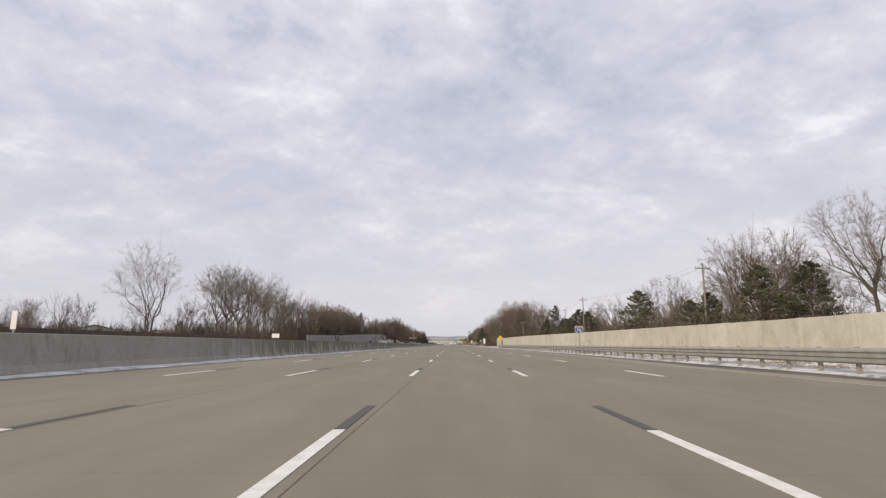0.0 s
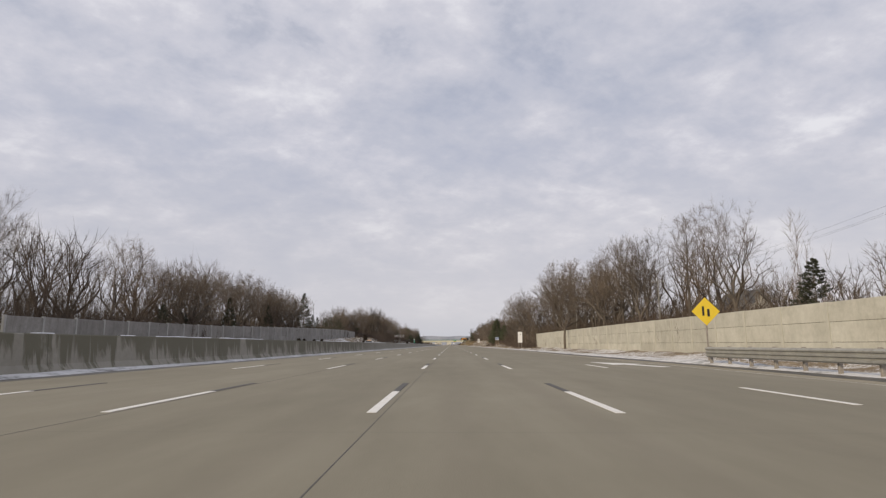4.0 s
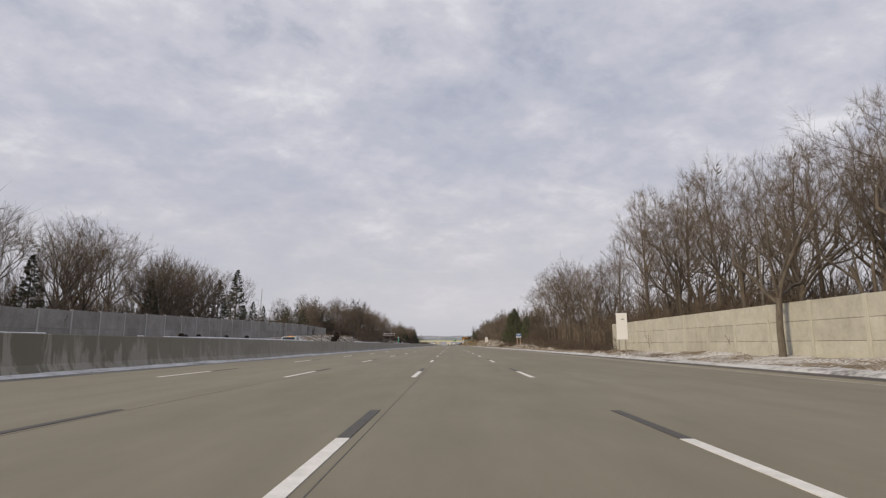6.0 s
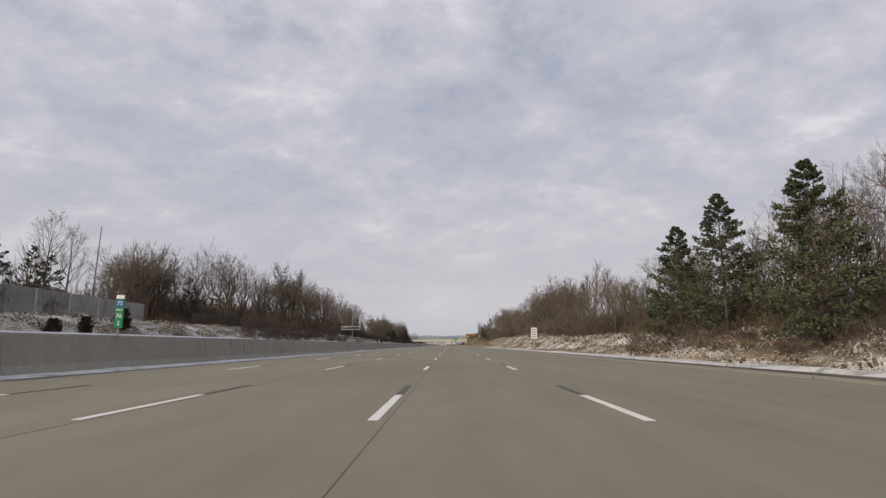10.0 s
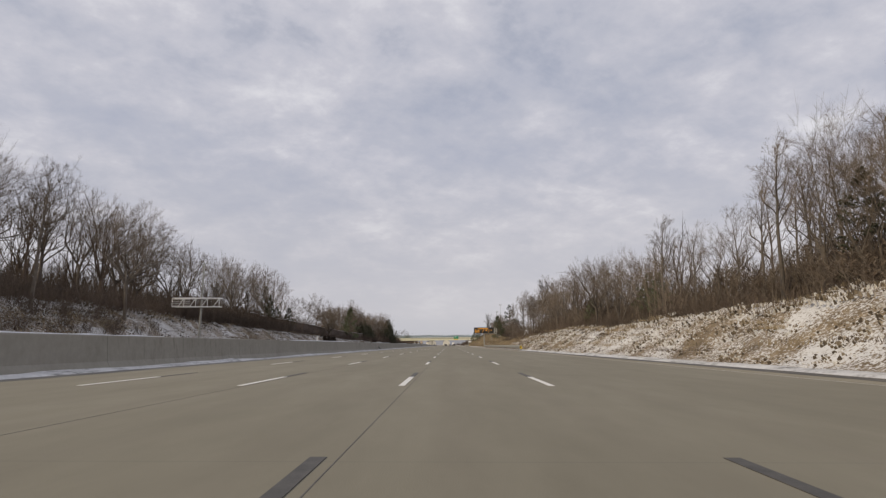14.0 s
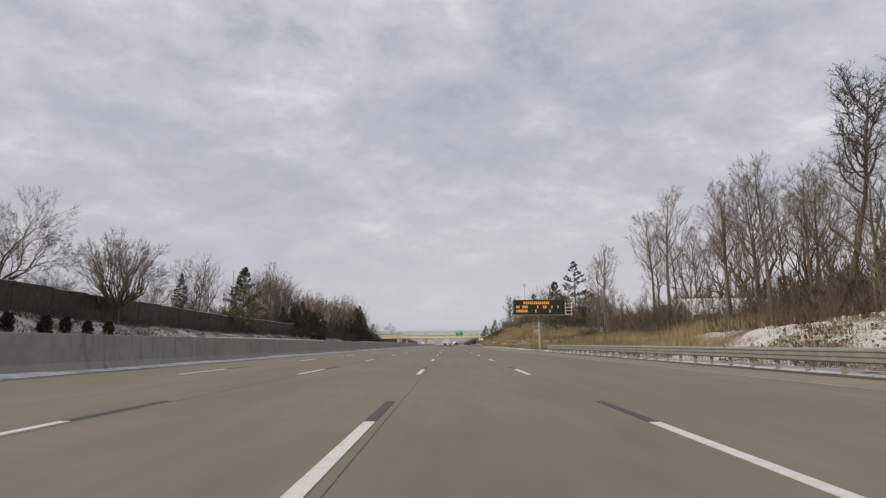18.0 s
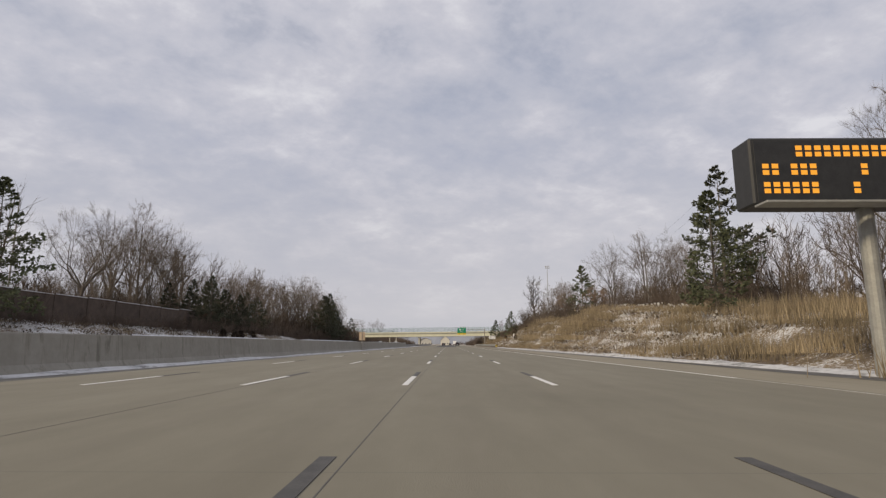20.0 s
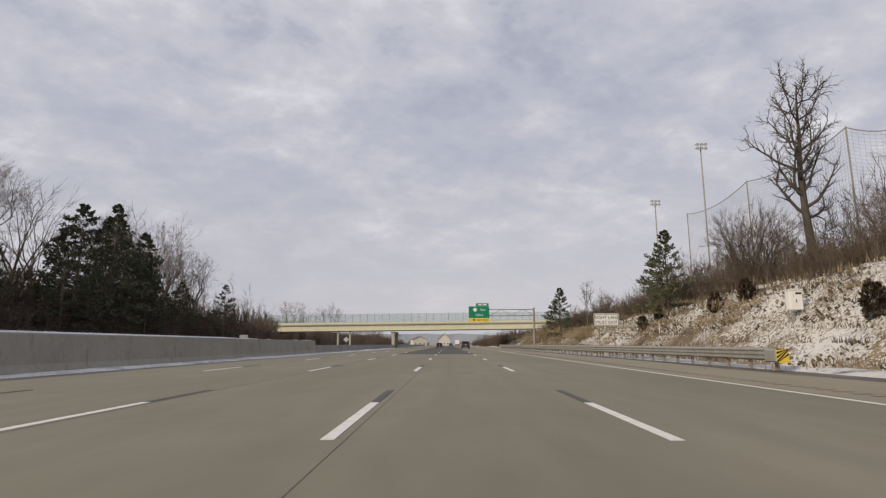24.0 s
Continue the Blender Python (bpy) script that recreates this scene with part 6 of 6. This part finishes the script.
# white cabinet on the right-hand bank
cx, cy = 18.4, 817.7
s = thing("roadside_cabinet", cx, cy, land(cx, cy), "white metal roadside cabinet on legs on a snowy bank", "cabinet", turn=-8)
part("body", box((-0.33, -0.25, 0.45), (0.33, 0.25, 1.5), 0.03), M["white"], s)
part("roof", box((-0.37, -0.30, 1.5), (0.37, 0.30, 1.55), 0.015), M["white"], s)
part("vent", box((-0.02, -0.262, 1.27), (0.28, -0.251, 1.38), 0.004), M["trim"], s)
part("handle", box((-0.02, -0.275, 0.85), (0.02, -0.251, 1.0), 0.004), M["trim"], s)
for a in (-0.26, 0.26):
    for b in (-0.2, 0.2):
        part("leg", box((a - 0.04, b - 0.04, -0.5), (a + 0.04, b + 0.04, 0.45), 0.006), M["steel"], s)
# orange-topped marker
s = thing("marker_stake", 17.6, 835.0, land(17.6, 835), "white stake with an orange top on the bank", "stake")
part("stake", tube((0, 0, -0.2), (0, 0, 1.1), 0.03), M["white"], s)
part("cap", tube((0, 0, 1.1), (0, 0, 1.4), 0.05), M["orange"], s)

# overhead exit sign on a cantilever
SY = 880.0
g = thing("overhead_sign", 15.2, SY, 0, "green overhead exit sign with a yellow strip on a steel cantilever", "road sign")
OX = -15.2
part("pole", tube((-1.2, 0.5, -0.2), (-1.2, 0.5, 7.0), 0.20, 0.16, 12), M["post"], g)
for z in (6.7, 5.7):
    part("arm", tube((-1.2, 0.5, z), (-11.8, 0.5, z), 0.08, 0.06), M["steel"], g)
for i in range(6):
    part("brace", tube((-1.2 - i * 1.8, 0.5, 5.7 + (i % 2)), (-3.0 - i * 1.8, 0.5, 6.7 - (i % 2)), 0.04, n=6), M["steel"], g)
part("panel", box((3.2 + OX, 0.2, 5.28), (6.6 + OX, 0.26, 7.2), 0.02), M["green"], g)
part("exit_only_strip", box((3.2 + OX, 0.2, 4.68), (6.6 + OX, 0.26, 5.26), 0.02), M["yellow"], g)
part("exit_tab", box((4.4 + OX, 0.2, 7.22), (6.5 + OX, 0.26, 7.72), 0.02), M["green"], g)
bars(g, 5.45 + OX, 7.36, 1.6, 0.22, 0.2, M["white"], 2, 0.8)
bm = box((-0.28, 0, -0.28), (0.28, 0.012, 0.28), 0.004)
bm.transform(pose(4.25 + OX, 0.186, 6.65, 0, 45, 0))
part("route_badge", bm, M["white"], g)
words("East", 0.52, M["white"], g, 5.55 + OX, 0.195, 6.48)
words("Utica", 0.58, M["white"], g, 4.95 + OX, 0.195, 5.62)
bm = bmesh.new()
vs = [bm.verts.new((4.05 + OX + a, 0.192, 4.97 + b)) for a, b in ((-0.24, 0.05), (-0.08, 0.05), (-0.08, 0.2), (0.08, 0.2), (0.08, 0.05), (0.24, 0.05), (0, -0.2))]
bm.faces.new(vs)
part("arrow", bm, M["black"], g)
words("EXIT ONLY", 0.36, M["black"], g, 5.5 + OX, 0.195, 4.83)

# lit message board
bx, by = 13.1, 675.0
bz0 = land(bx, by)
g = thing("message_board", bx, by, bz0, "black electronic message board with amber text on a steel post", "road sign")
LO, HI = 5.3 - bz0, 7.5 - bz0
part("post", tube((0.1, 0.6, -0.4), (0.1, 0.6, LO + 0.1), 0.24, n=14), M["steel"], g)
part("casing", box((-3.75, 0.0, LO), (3.75, 1.1, HI), 0.06), M["trim"], g)
part("face", box((-3.62, -0.02, LO + 0.12), (3.62, -0.002, HI - 0.12), 0.004), M["black"], g)
random.seed(12)
for row, x0, x1, keep in ((0, -2.3, 1.4, 0.9), (1, -3.4, -1.7, 0.9), (1, -0.6, 3.2, 0.35), (2, -3.4, -1.9, 0.95), (2, -0.6, 3.2, 0.3)):
    x, z = x0, HI - 0.66 - row * 0.6
    while x < x1:
        if random.random() < keep:
            for k in range(2):
                bar(g, x, x + 0.20, z + 0.02 + 0.21 * k, z + 0.17 + 0.21 * k, -0.021, M["led"], "lit_bar")
        x += 0.30
for x in (3.95, 4.85):
    part("cage_post", tube((x, 0.1, LO), (x, 0.1, HI - 0.3), 0.035, n=6), M["white"], g)
for k in range(4):
    part("cage_rail", tube((3.85, 0.1, LO + 0.1 + 0.5 * k), (4.95, 0.1, LO + 0.1 + 0.5 * k), 0.035, n=6), M["white"], g)
part("walkway", box((-3.75, -0.7, LO - 0.1), (4.9, 0.0, LO - 0.03), 0.01), M["steel"], g)

# cantilever sign frame seen from behind, on the far bank
gx, gy = -38.0, 545.6
gz = land(gx, gy)
g = thing("sign_gantry", gx, gy, gz, "galvanised cantilever sign frame seen from behind on a tall mast", "sign frame")
part("mast", tube((0, 0, -0.4), (0, 0, 13.6 - gz), 0.19, 0.10, 12), M["steel"], g)
for z in (6.7, 8.0):
    for y in (-0.45, 0.45):
        part("chord", tube((-4.3, y, z - gz), (3.0, y, z - gz), 0.07, n=6), M["white"], g)
for i in range(9):
    x = -4.3 + i * 0.9
    part("brace", tube((x, -0.45, 6.7 - gz), (x + (0.9 if i % 2 else 0), -0.45, 8.0 - gz), 0.045, n=5), M["white"], g)
    part("tie", tube((x, -0.45, 8.0 - gz), (x, 0.45, 8.0 - gz), 0.04, n=5), M["white"], g)
for k in range(4):
    part("hand_rail", tube((-4.3, -0.8, 6.9 + 0.3 * k - gz), (-1.4, -0.8, 6.9 + 0.3 * k - gz), 0.03, n=5), M["white"], g)


# ---- poles and wires ----
def utility_pole(x, y, top, arm=True, lean=0.0):
    g = land(x, y)
    p = thing("utility_pole", x, y, g, "weathered timber utility pole with a crossarm", "utility pole", "utility poles")
    part("pole", tube((0, 0, -0.4), (lean, 0, top - g), 0.12, 0.075, 10), M["polewood"], p)
    if arm:
        part("crossarm", box((-0.75, -0.05, top - g - 0.58), (0.75, 0.05, top - g - 0.47), 0.01), M["polewood"], p)
        for a in (-0.68, -0.35, 0.35, 0.68):
            part("insulator", tube((a, 0, top - g - 0.46), (a, 0, top - g - 0.28), 0.05, 0.03, 6), M["grey"], p)
    return p


POLES_R = [(27.5, 7.5, 10.6), (24.9, 55, 9.0), (24.9, 106.2, 9.9), (24.9, 151.2, 9.5), (24.9, 197.5, 9.0), (25.0, 242.5, 9.0)]
for x, y, top in POLES_R:
    utility_pole(x, y, top)
utility_pole(45.5, 226.2, 15.2)
utility_pole(-60.5, 372.5, 18.5, False, 0.4)
utility_pole(-51, 721.2, 18, False)
utility_pole(27.5, 735, 14.2, True, -0.3)
utility_pole(29, 756, 13.4)
utility_pole(-60.5, 422.5, 21, False, 0.5)


def wire(points, sag, label="thin dark overhead wire between utility poles"):
    verts, faces = [], []
    seg = 10
    for (a, b) in zip(points, points[1:]):
        a, b = Vector(a), Vector(b)
        for i in range(seg):
            u, w = i / seg, (i + 1) / seg
            p = a.lerp(b, u) - Vector((0, 0, sag * 4 * u * (1 - u)))
            q = a.lerp(b, w) - Vector((0, 0, sag * 4 * w * (1 - w)))
            frustum(verts, faces, p, q, 0.006, 0.006, 3)
    tagged(new("overhead_wire", mesh_of("overhead_wire", verts, faces, M["black"])), label, "wire")


for dx in (-0.68, 0.35, 0.68):
    wire([(x + dx, y, top - 0.28) for x, y, top in POLES_R], 0.7)
for dx in (-1.1, 1.1):
    wire([(24.5 + dx * 0.6, 700, 16.4), (27.2 + dx * 0.6, 735, 13.9), (29 + dx * 0.6, 756, 13.1), (35 + dx * 0.6, 875, 12.5)], 0.5)
wire([(-75, 947, 13.5), (40, 955, 9.6)], 1.5, "thin wire strung across behind the bridge")


def light_tower(x, y, top):
    g = land(x, y)
    p = thing("light_tower", x, y, g, "tall slim floodlight mast with a cluster of lamps", "light mast", "floodlight masts")
    part("mast", tube((0, 0, -0.4), (0, 0, top - g), 0.15, 0.08, 10), M["steel"], p)
    for i in range(3):
        for k in range(2):
            a, z = (i - 1) * 0.6, top - g - 0.3 + 0.6 * k
            part("lamp", tube((a, -0.05, z), (a, -0.45, z - 0.12), 0.14, 0.24, 10), M["grey"], p)
    for k in range(2):
        part("crossbar", box((-0.85, -0.08, top - g - 0.36 + 0.6 * k), (0.85, 0.0, top - g - 0.26 + 0.6 * k), 0.01), M["steel"], p)


light_tower(37, 866.2, 29.7)
light_tower(36, 882.5, 25.4)

# ball net on tall poles above the bank
NET = [(36.0, 870.0), (36.0, 853.0), (36.0, 836.0), (41.2, 832.8), (45.0, 830.0), (52.0, 826.0)]
NET_TOP, nz = 20.5, land(36, 836)
net = thing("ball_net", NET[2][0], NET[2][1], nz, "tall fine ball net hung between slim poles", "net")
for x, y in NET:
    part("pole", tube((x - NET[2][0], y - NET[2][1], -1.5), (x - NET[2][0], y - NET[2][1], NET_TOP - nz), 0.10, 0.07, 8), M["post"], net)
for (xa, ya), (xb, yb) in zip(NET, NET[1:]):
    a, b = Vector((xa - NET[2][0], ya - NET[2][1], 0)), Vector((xb - NET[2][0], yb - NET[2][1], 0))
    V, F, n = [], [], max(3, round((b - a).length / 0.4))
    tall, low = NET_TOP - nz - 0.1, 1.0

    def hung(u, v):
        return a.lerp(b, u) + Vector((0, 0, low + (tall - low) * v - 0.9 * v * 4 * u * (1 - u)))

    for k in range(n + 1):
        frustum(V, F, hung(k / n, 0.0), hung(k / n, 1.0), 0.009, 0.009, 3)
    for k in range(41):
        for q in range(8):
            frustum(V, F, hung(q / 8, k / 40), hung((q + 1) / 8, k / 40), 0.009, 0.009, 3)
    put("net_panel", mesh_of("net_panel", V, F, M["netting"]), net)
    V, F = [], []
    for q in range(8):
        frustum(V, F, hung(q / 8, 1.0), hung((q + 1) / 8, 1.0), 0.05, 0.05, 5)
    put("top_cable", mesh_of("top_cable", V, F, M["post"]), net)

# small diamond sign backs and a board past the bridge
for x, y, z in ((-25.5, 926.2, 2.2), (-16.0, 952.5, 2.4)):
    s = thing("plain_sign", x, y, -0.06, "small grey back of a diamond sign on a post", "road sign")
    part("post", box((-0.04, 0, 0), (0.04, 0.06, z), 0.006), M["post"], s)
    bm = box((-0.5, -0.03, -0.5), (0.5, -0.005, 0.5), 0.01)
    bm.transform(pose(0, 0, z, 0, 45, 0))
    part("panel", bm, M["grey"], s)


# young evergreens on the banks
for x, y, h in ((18.5, 841.6, 1.5), (19.5, 840, 1.3), (19.3, 828.4, 1.4), (19.7, 824.8, 1.5), (18.1, 811.7, 1.5), (20.2, 805.8, 1.4),
                (-39.5, 385, 2.2), (-40.2, 391, 2.0), (-41.5, 400, 2.6), (-42, 284, 1.6), (-42.3, 286, 1.4), (-42, 290, 1.6), (-41.8, 301, 1.5), (-42, 312, 1.6),
                (-40.5, 642.6, 1.7), (-40.2, 647, 1.8), (-40.8, 650.8, 1.6), (-40.4, 653.8, 1.6), (-40.5, 657.8, 1.7), (-40.5, 757.6, 1.9), (-40.2, 762.5, 1.7), (-40.6, 766.4, 1.8), (-41.5, 776, 1.6)):
    tree("juniper", x, y, h)


# ---- houses among the trees ----
def house(x, y, w, d, h, rise, turn, label, cover="roof"):
    g = land(x, y)
    p = thing("house", x, y, g - 0.1, label, "house", "houses behind the trees", turn=turn)
    bm = bmesh.new()
    pts = [(-w / 2, 0), (w / 2, 0), (w / 2, h), (0, h + rise), (-w / 2, h)]
    a = [bm.verts.new((px, -d / 2, pz)) for px, pz in pts]
    b = [bm.verts.new((px, d / 2, pz)) for px, pz in pts]
    bm.faces.new(a), bm.faces.new(b[::-1])
    for i in range(5):
        bm.faces.new((a[i], b[i], b[(i + 1) % 5], a[(i + 1) % 5]))
    part("wall", bm, M["siding"], p)
    for sgn in (-1, 1):
        bm = bmesh.new()
        o = 0.4
        e = (sgn * (w / 2 + o), h - o * rise / (w / 2))
        q = [(0, h + rise + 0.05), e, (e[0], e[1] + 0.18), (0, h + rise + 0.25)]
        u = [bm.verts.new((px, -d / 2 - o, pz)) for px, pz in q]
        v = [bm.verts.new((px, d / 2 + o, pz)) for px, pz in q]
        bm.faces.new(u), bm.faces.new(v[::-1])
        for i in range(4):
            bm.faces.new((u[i], v[i], v[(i + 1) % 4], u[(i + 1) % 4]))
        part("roof", bm, M[cover], p)
    for i in range(3):
        wx = (i - 1) * w * 0.3
        wn = part("window", box((wx - 0.55, -d / 2 - 0.05, 1.0), (wx + 0.55, -d / 2 + 0.02, 2.3), 0.02), M["white"], p)
        put("pane", mesh_of("pane", [(wx - 0.46, -d / 2 - 0.06, 1.08), (wx + 0.46, -d / 2 - 0.06, 1.08), (wx + 0.46, -d / 2 - 0.06, 2.22), (wx - 0.46, -d / 2 - 0.06, 2.22)], [(0, 1, 2, 3)], M["glass"]), wn)
    return p


house(43, 95, 9, 8, 2.7, 1.7, 70, "pale low house with snow on its roof behind the wall", "snow")
house(56, 110, 8, 9, 2.8, 1.6, -10, "pale house with a grey roof behind the wall")
house(34, 196.2, 5, 7, 3.6, 2.6, 0, "small white house with a steep gable behind trees")
house(-74, 115, 10, 9, 2.3, 1.2, 30, "low pale house seen between bare trees")
house(-80, 156.2, 11, 9, 2.3, 1.2, -15, "low pale house seen between bare trees")
house(-74, 515, 9, 9, 4.0, 2.2, 40, "pale yellow house on top of the wooded bank")
house(-66, 418.8, 9, 8, 3.6, 2.0, 10, "low white house beside a utility pole")
house(30.5, 655, 9, 8, 2.4, 1.7, 80, "low house with a snowy roof among bare trees", "snow")
house(-4, 1231.2, 9, 10, 5.0, 4.5, 0, "tall white gabled building beyond the bridge")
house(-26, 1262.5, 12, 10, 5.0, 2.5, 15, "pale low building beyond the bridge")
house(34, 1200, 16, 10, 4.5, 1.8, -5, "pale low building beyond the bridge")


# ---- vehicles ----
def wheel_parts(parent, x, y, r, w):
    bm = tube((x - w / 2, y, r), (x + w / 2, y, r), r, n=20)
    t = part("tyre", bm, M["rubber"], parent)
    sgn = 1 if x > 0 else -1
    part("rim", tube((x + sgn * (w / 2 - 0.02), y, r), (x + sgn * (w / 2 + 0.012), y, r), r * 0.62, r * 0.5, 14), M["chrome"], t)


def car(name, x, y, paint, label, length=4.62, width=1.86, height=1.68, turn=0.0, category="car"):
    """A road car from lofted cross-sections, its rear towards -y."""
    c = thing(name, x, y, 0.0, label, category, "cars on the road", turn=turn)
    L, W, H = length, width / 2, height
    # stations along the length: y, half width at the sill, at the belt, heights of sill, belt
    st = [(-0.50, 0.78, 0.86, 0.42, 0.60), (-0.485, 0.92, 0.97, 0.30, 0.64), (-0.40, 0.97, 1.0, 0.22, 0.655), (-0.1, 0.98, 1.0, 0.20, 0.63), (0.2, 0.98, 1.0, 0.20, 0.61), (0.38, 0.95, 0.96, 0.22, 0.565), (0.47, 0.85, 0.86, 0.26, 0.50), (0.50, 0.70, 0.74, 0.34, 0.42)]
    verts, faces, ring = [], [], 8
    for yy, ws, wb, zs, zb in st:
        a, b, z0, z1 = W * ws, W * wb, H * zs * 0.9, H * zb
        verts += [(-a * 0.92, yy * L, z0), (-a, yy * L, z0 + 0.10), (-b, yy * L, z1 - 0.10), (-b * 0.95, yy * L, z1), (b * 0.95, yy * L, z1), (b, yy * L, z1 - 0.10), (a, yy * L, z0 + 0.10), (a * 0.92, yy * L, z0)]
    for i in range(len(st) - 1):
        faces += [(i * ring + k, i * ring + (k + 1) % ring, (i + 1) * ring + (k + 1) % ring, (i + 1) * ring + k) for k in range(ring)]
    faces += [tuple(range(ring))[::-1], tuple((len(st) - 1) * ring + k for k in range(ring))]
    put("body", mesh_of("body", verts, faces, paint, True), c)
    cab = [(-0.478, 0.90, 0.64), (-0.40, 0.80, 0.955), (-0.28, 0.78, 1.0), (0.02, 0.78, 0.995), (0.12, 0.80, 0.95), (0.30, 0.90, 0.60)]
    verts, faces = [], []
    for yy, wf, zt in cab:
        verts += [(-W * 0.95, yy * L, H * 0.60), (-W * wf, yy * L, H * zt), (W * wf, yy * L, H * zt), (W * 0.95, yy * L, H * 0.60)]
    for i in range(len(cab) - 1):
        faces += [(i * 4 + k, i * 4 + k + 1, (i + 1) * 4 + k + 1, (i + 1) * 4 + k) for k in range(3)]
    put("cabin", mesh_of("cabin", verts, faces, M["glass"]), c, None, "dark tinted windows all round")
    bm = bmesh.new()
    add_box(bm, (-W * 0.79, -0.41 * L, H * 0.955), (W * 0.79, 0.09 * L, H * 1.0), 0.03)
    part("roof", bm, paint, c)
    for sx in (-1, 1):
        part("roof_rail", box((sx * W * 0.70 - 0.02, -0.38 * L, H * 1.0), (sx * W * 0.70 + 0.02, 0.04 * L, H * 1.025), 0.008), M["chrome"], c)
        for yy in (-0.40, -0.16, 0.06):
            part("pillar", tube((sx * W * 0.955, (yy - 0.02) * L, H * 0.60), (sx * W * 0.80, (yy + 0.01) * L, H * 0.965), 0.045, n=6), paint, c)
        part("tail_light", box((sx * W * 0.72 - 0.17, -0.502 * L, H * 0.555), (sx * W * 0.72 + 0.17, -0.482 * L, H * 0.61), 0.01), M["red"], c)
        part("mirror", box((sx * W * 1.1 - 0.1, 0.15 * L, H * 0.60), (sx * W * 1.1 + 0.1, 0.18 * L, H * 0.68), 0.03), paint, c)
        for yy in (-0.305, 0.30):
            wheel_parts(c, sx * W * 0.88, yy * L, 0.36 * H / 1.68 + 0.0, 0.23)
    part("rear_bumper", box((-W * 0.82, -0.508 * L, H * 0.235), (W * 0.82, -0.47 * L, H * 0.37), 0.04), M["trim"], c, "dark plastic bumper")
    part("skid_plate", box((-W * 0.6, -0.512 * L, H * 0.245), (W * 0.6, -0.505 * L, H * 0.275), 0.004), M["chrome"], c)
    part("plate", box((-0.17, -0.509 * L, H * 0.46), (0.17, -0.501 * L, H * 0.55), 0.004), M["white"], c)
    part("plate_bar", box((-0.12, -0.512 * L, H * 0.485), (0.12, -0.5095 * L, H * 0.525)), M["blue"], c)
    part("spoiler", box((-W * 0.72, -0.44 * L, H * 0.95), (W * 0.72, -0.40 * L, H * 0.985), 0.015), paint, c)
    return c


def paint(name, rgb, rough=0.3):
    return material(name, [(0.3, tuple(v * 0.92 for v in rgb)), (0.7, rgb)], 1.5, 3, rough, 0.25, bump=0.0)


car("suv", 3.7, 918.8, paint("charcoal_car_paint", (0.055, 0.05, 0.055)), "charcoal grey sport utility car driving away on the freeway")
car("sedan", -3.2, 968.8, paint("black_car_paint", (0.02, 0.02, 0.022)), "dark saloon car driving away under the bridge", 4.7, 1.82, 1.45)
car("sedan", 0.6, 1050, paint("slate_car_paint", (0.06, 0.065, 0.075)), "slate grey car far ahead beyond the bridge", 4.6, 1.8, 1.45)
# white box truck far ahead
t = thing("box_truck", 4.6, 1125, 0, "white box truck far ahead beyond the bridge", "truck")
part("box", box((-1.25, -3.5, 1.0), (1.25, 2.2, 3.5), 0.05), M["white"], t)
part("cab", box((-1.1, 2.3, 0.6), (1.1, 4.2, 2.6), 0.2), M["white"], t)
part("chassis", box((-0.9, -3.4, 0.55), (0.9, 4.0, 0.98), 0.04), M["trim"], t)
for sx in (-1, 1):
    for yy in (-2.2, 3.2):
        wheel_parts(t, sx * 1.0, yy, 0.45, 0.3)
# white pick-up with an amber light bar on the opposite road
u = thing("pickup_truck", -20.0, 266.9, 0, "white pick-up truck with an amber roof light on the opposite road", "truck", turn=180)
wp = paint("white_truck_paint", (0.72, 0.73, 0.72), 0.35)
part("bed", box((-0.98, -2.9, 0.55), (0.98, -0.6, 1.32), 0.06), wp, u)
part("body", box((-0.98, -0.6, 0.5), (0.98, 2.8, 1.25), 0.10), wp, u)
bm = bmesh.new()
lo = [bm.verts.new(v) for v in ((-0.92, -0.7, 1.25), (0.92, -0.7, 1.25), (0.92, 1.5, 1.25), (-0.92, 1.5, 1.25))]
hi = [bm.verts.new(v) for v in ((-0.76, -0.5, 1.92), (0.76, -0.5, 1.92), (0.76, 0.75, 1.92), (-0.76, 0.75, 1.92))]
bm.faces.new(hi)
for i in range(4):
    bm.faces.new((lo[i], lo[(i + 1) % 4], hi[(i + 1) % 4], hi[i]))
part("cab", bm, M["glass"], u, "dark cab windows")
part("roof", box((-0.78, -0.52, 1.90), (0.78, 0.78, 1.98), 0.03), wp, u)
for sx in (-1, 1):
    for a, b in (((-0.7), (-0.5)), ((0.35), (0.3)), ((1.45), (0.75))):
        part("pillar", tube((sx * 0.93, a, 1.24), (sx * 0.77, b, 1.92), 0.05, n=6), wp, u)
    for yy in (-1.9, 1.9):
        wheel_parts(u, sx * 0.9, yy, 0.4, 0.26)
part("light_bar", box((-0.45, -0.05, 1.98), (0.45, 0.12, 2.07), 0.02), M["orange"], u, "amber light bar")
part("equipment_box", box((-0.7, -1.3, 1.32), (0.7, -0.8, 1.78), 0.05), M["grey"], u, "grey equipment box in the bed")
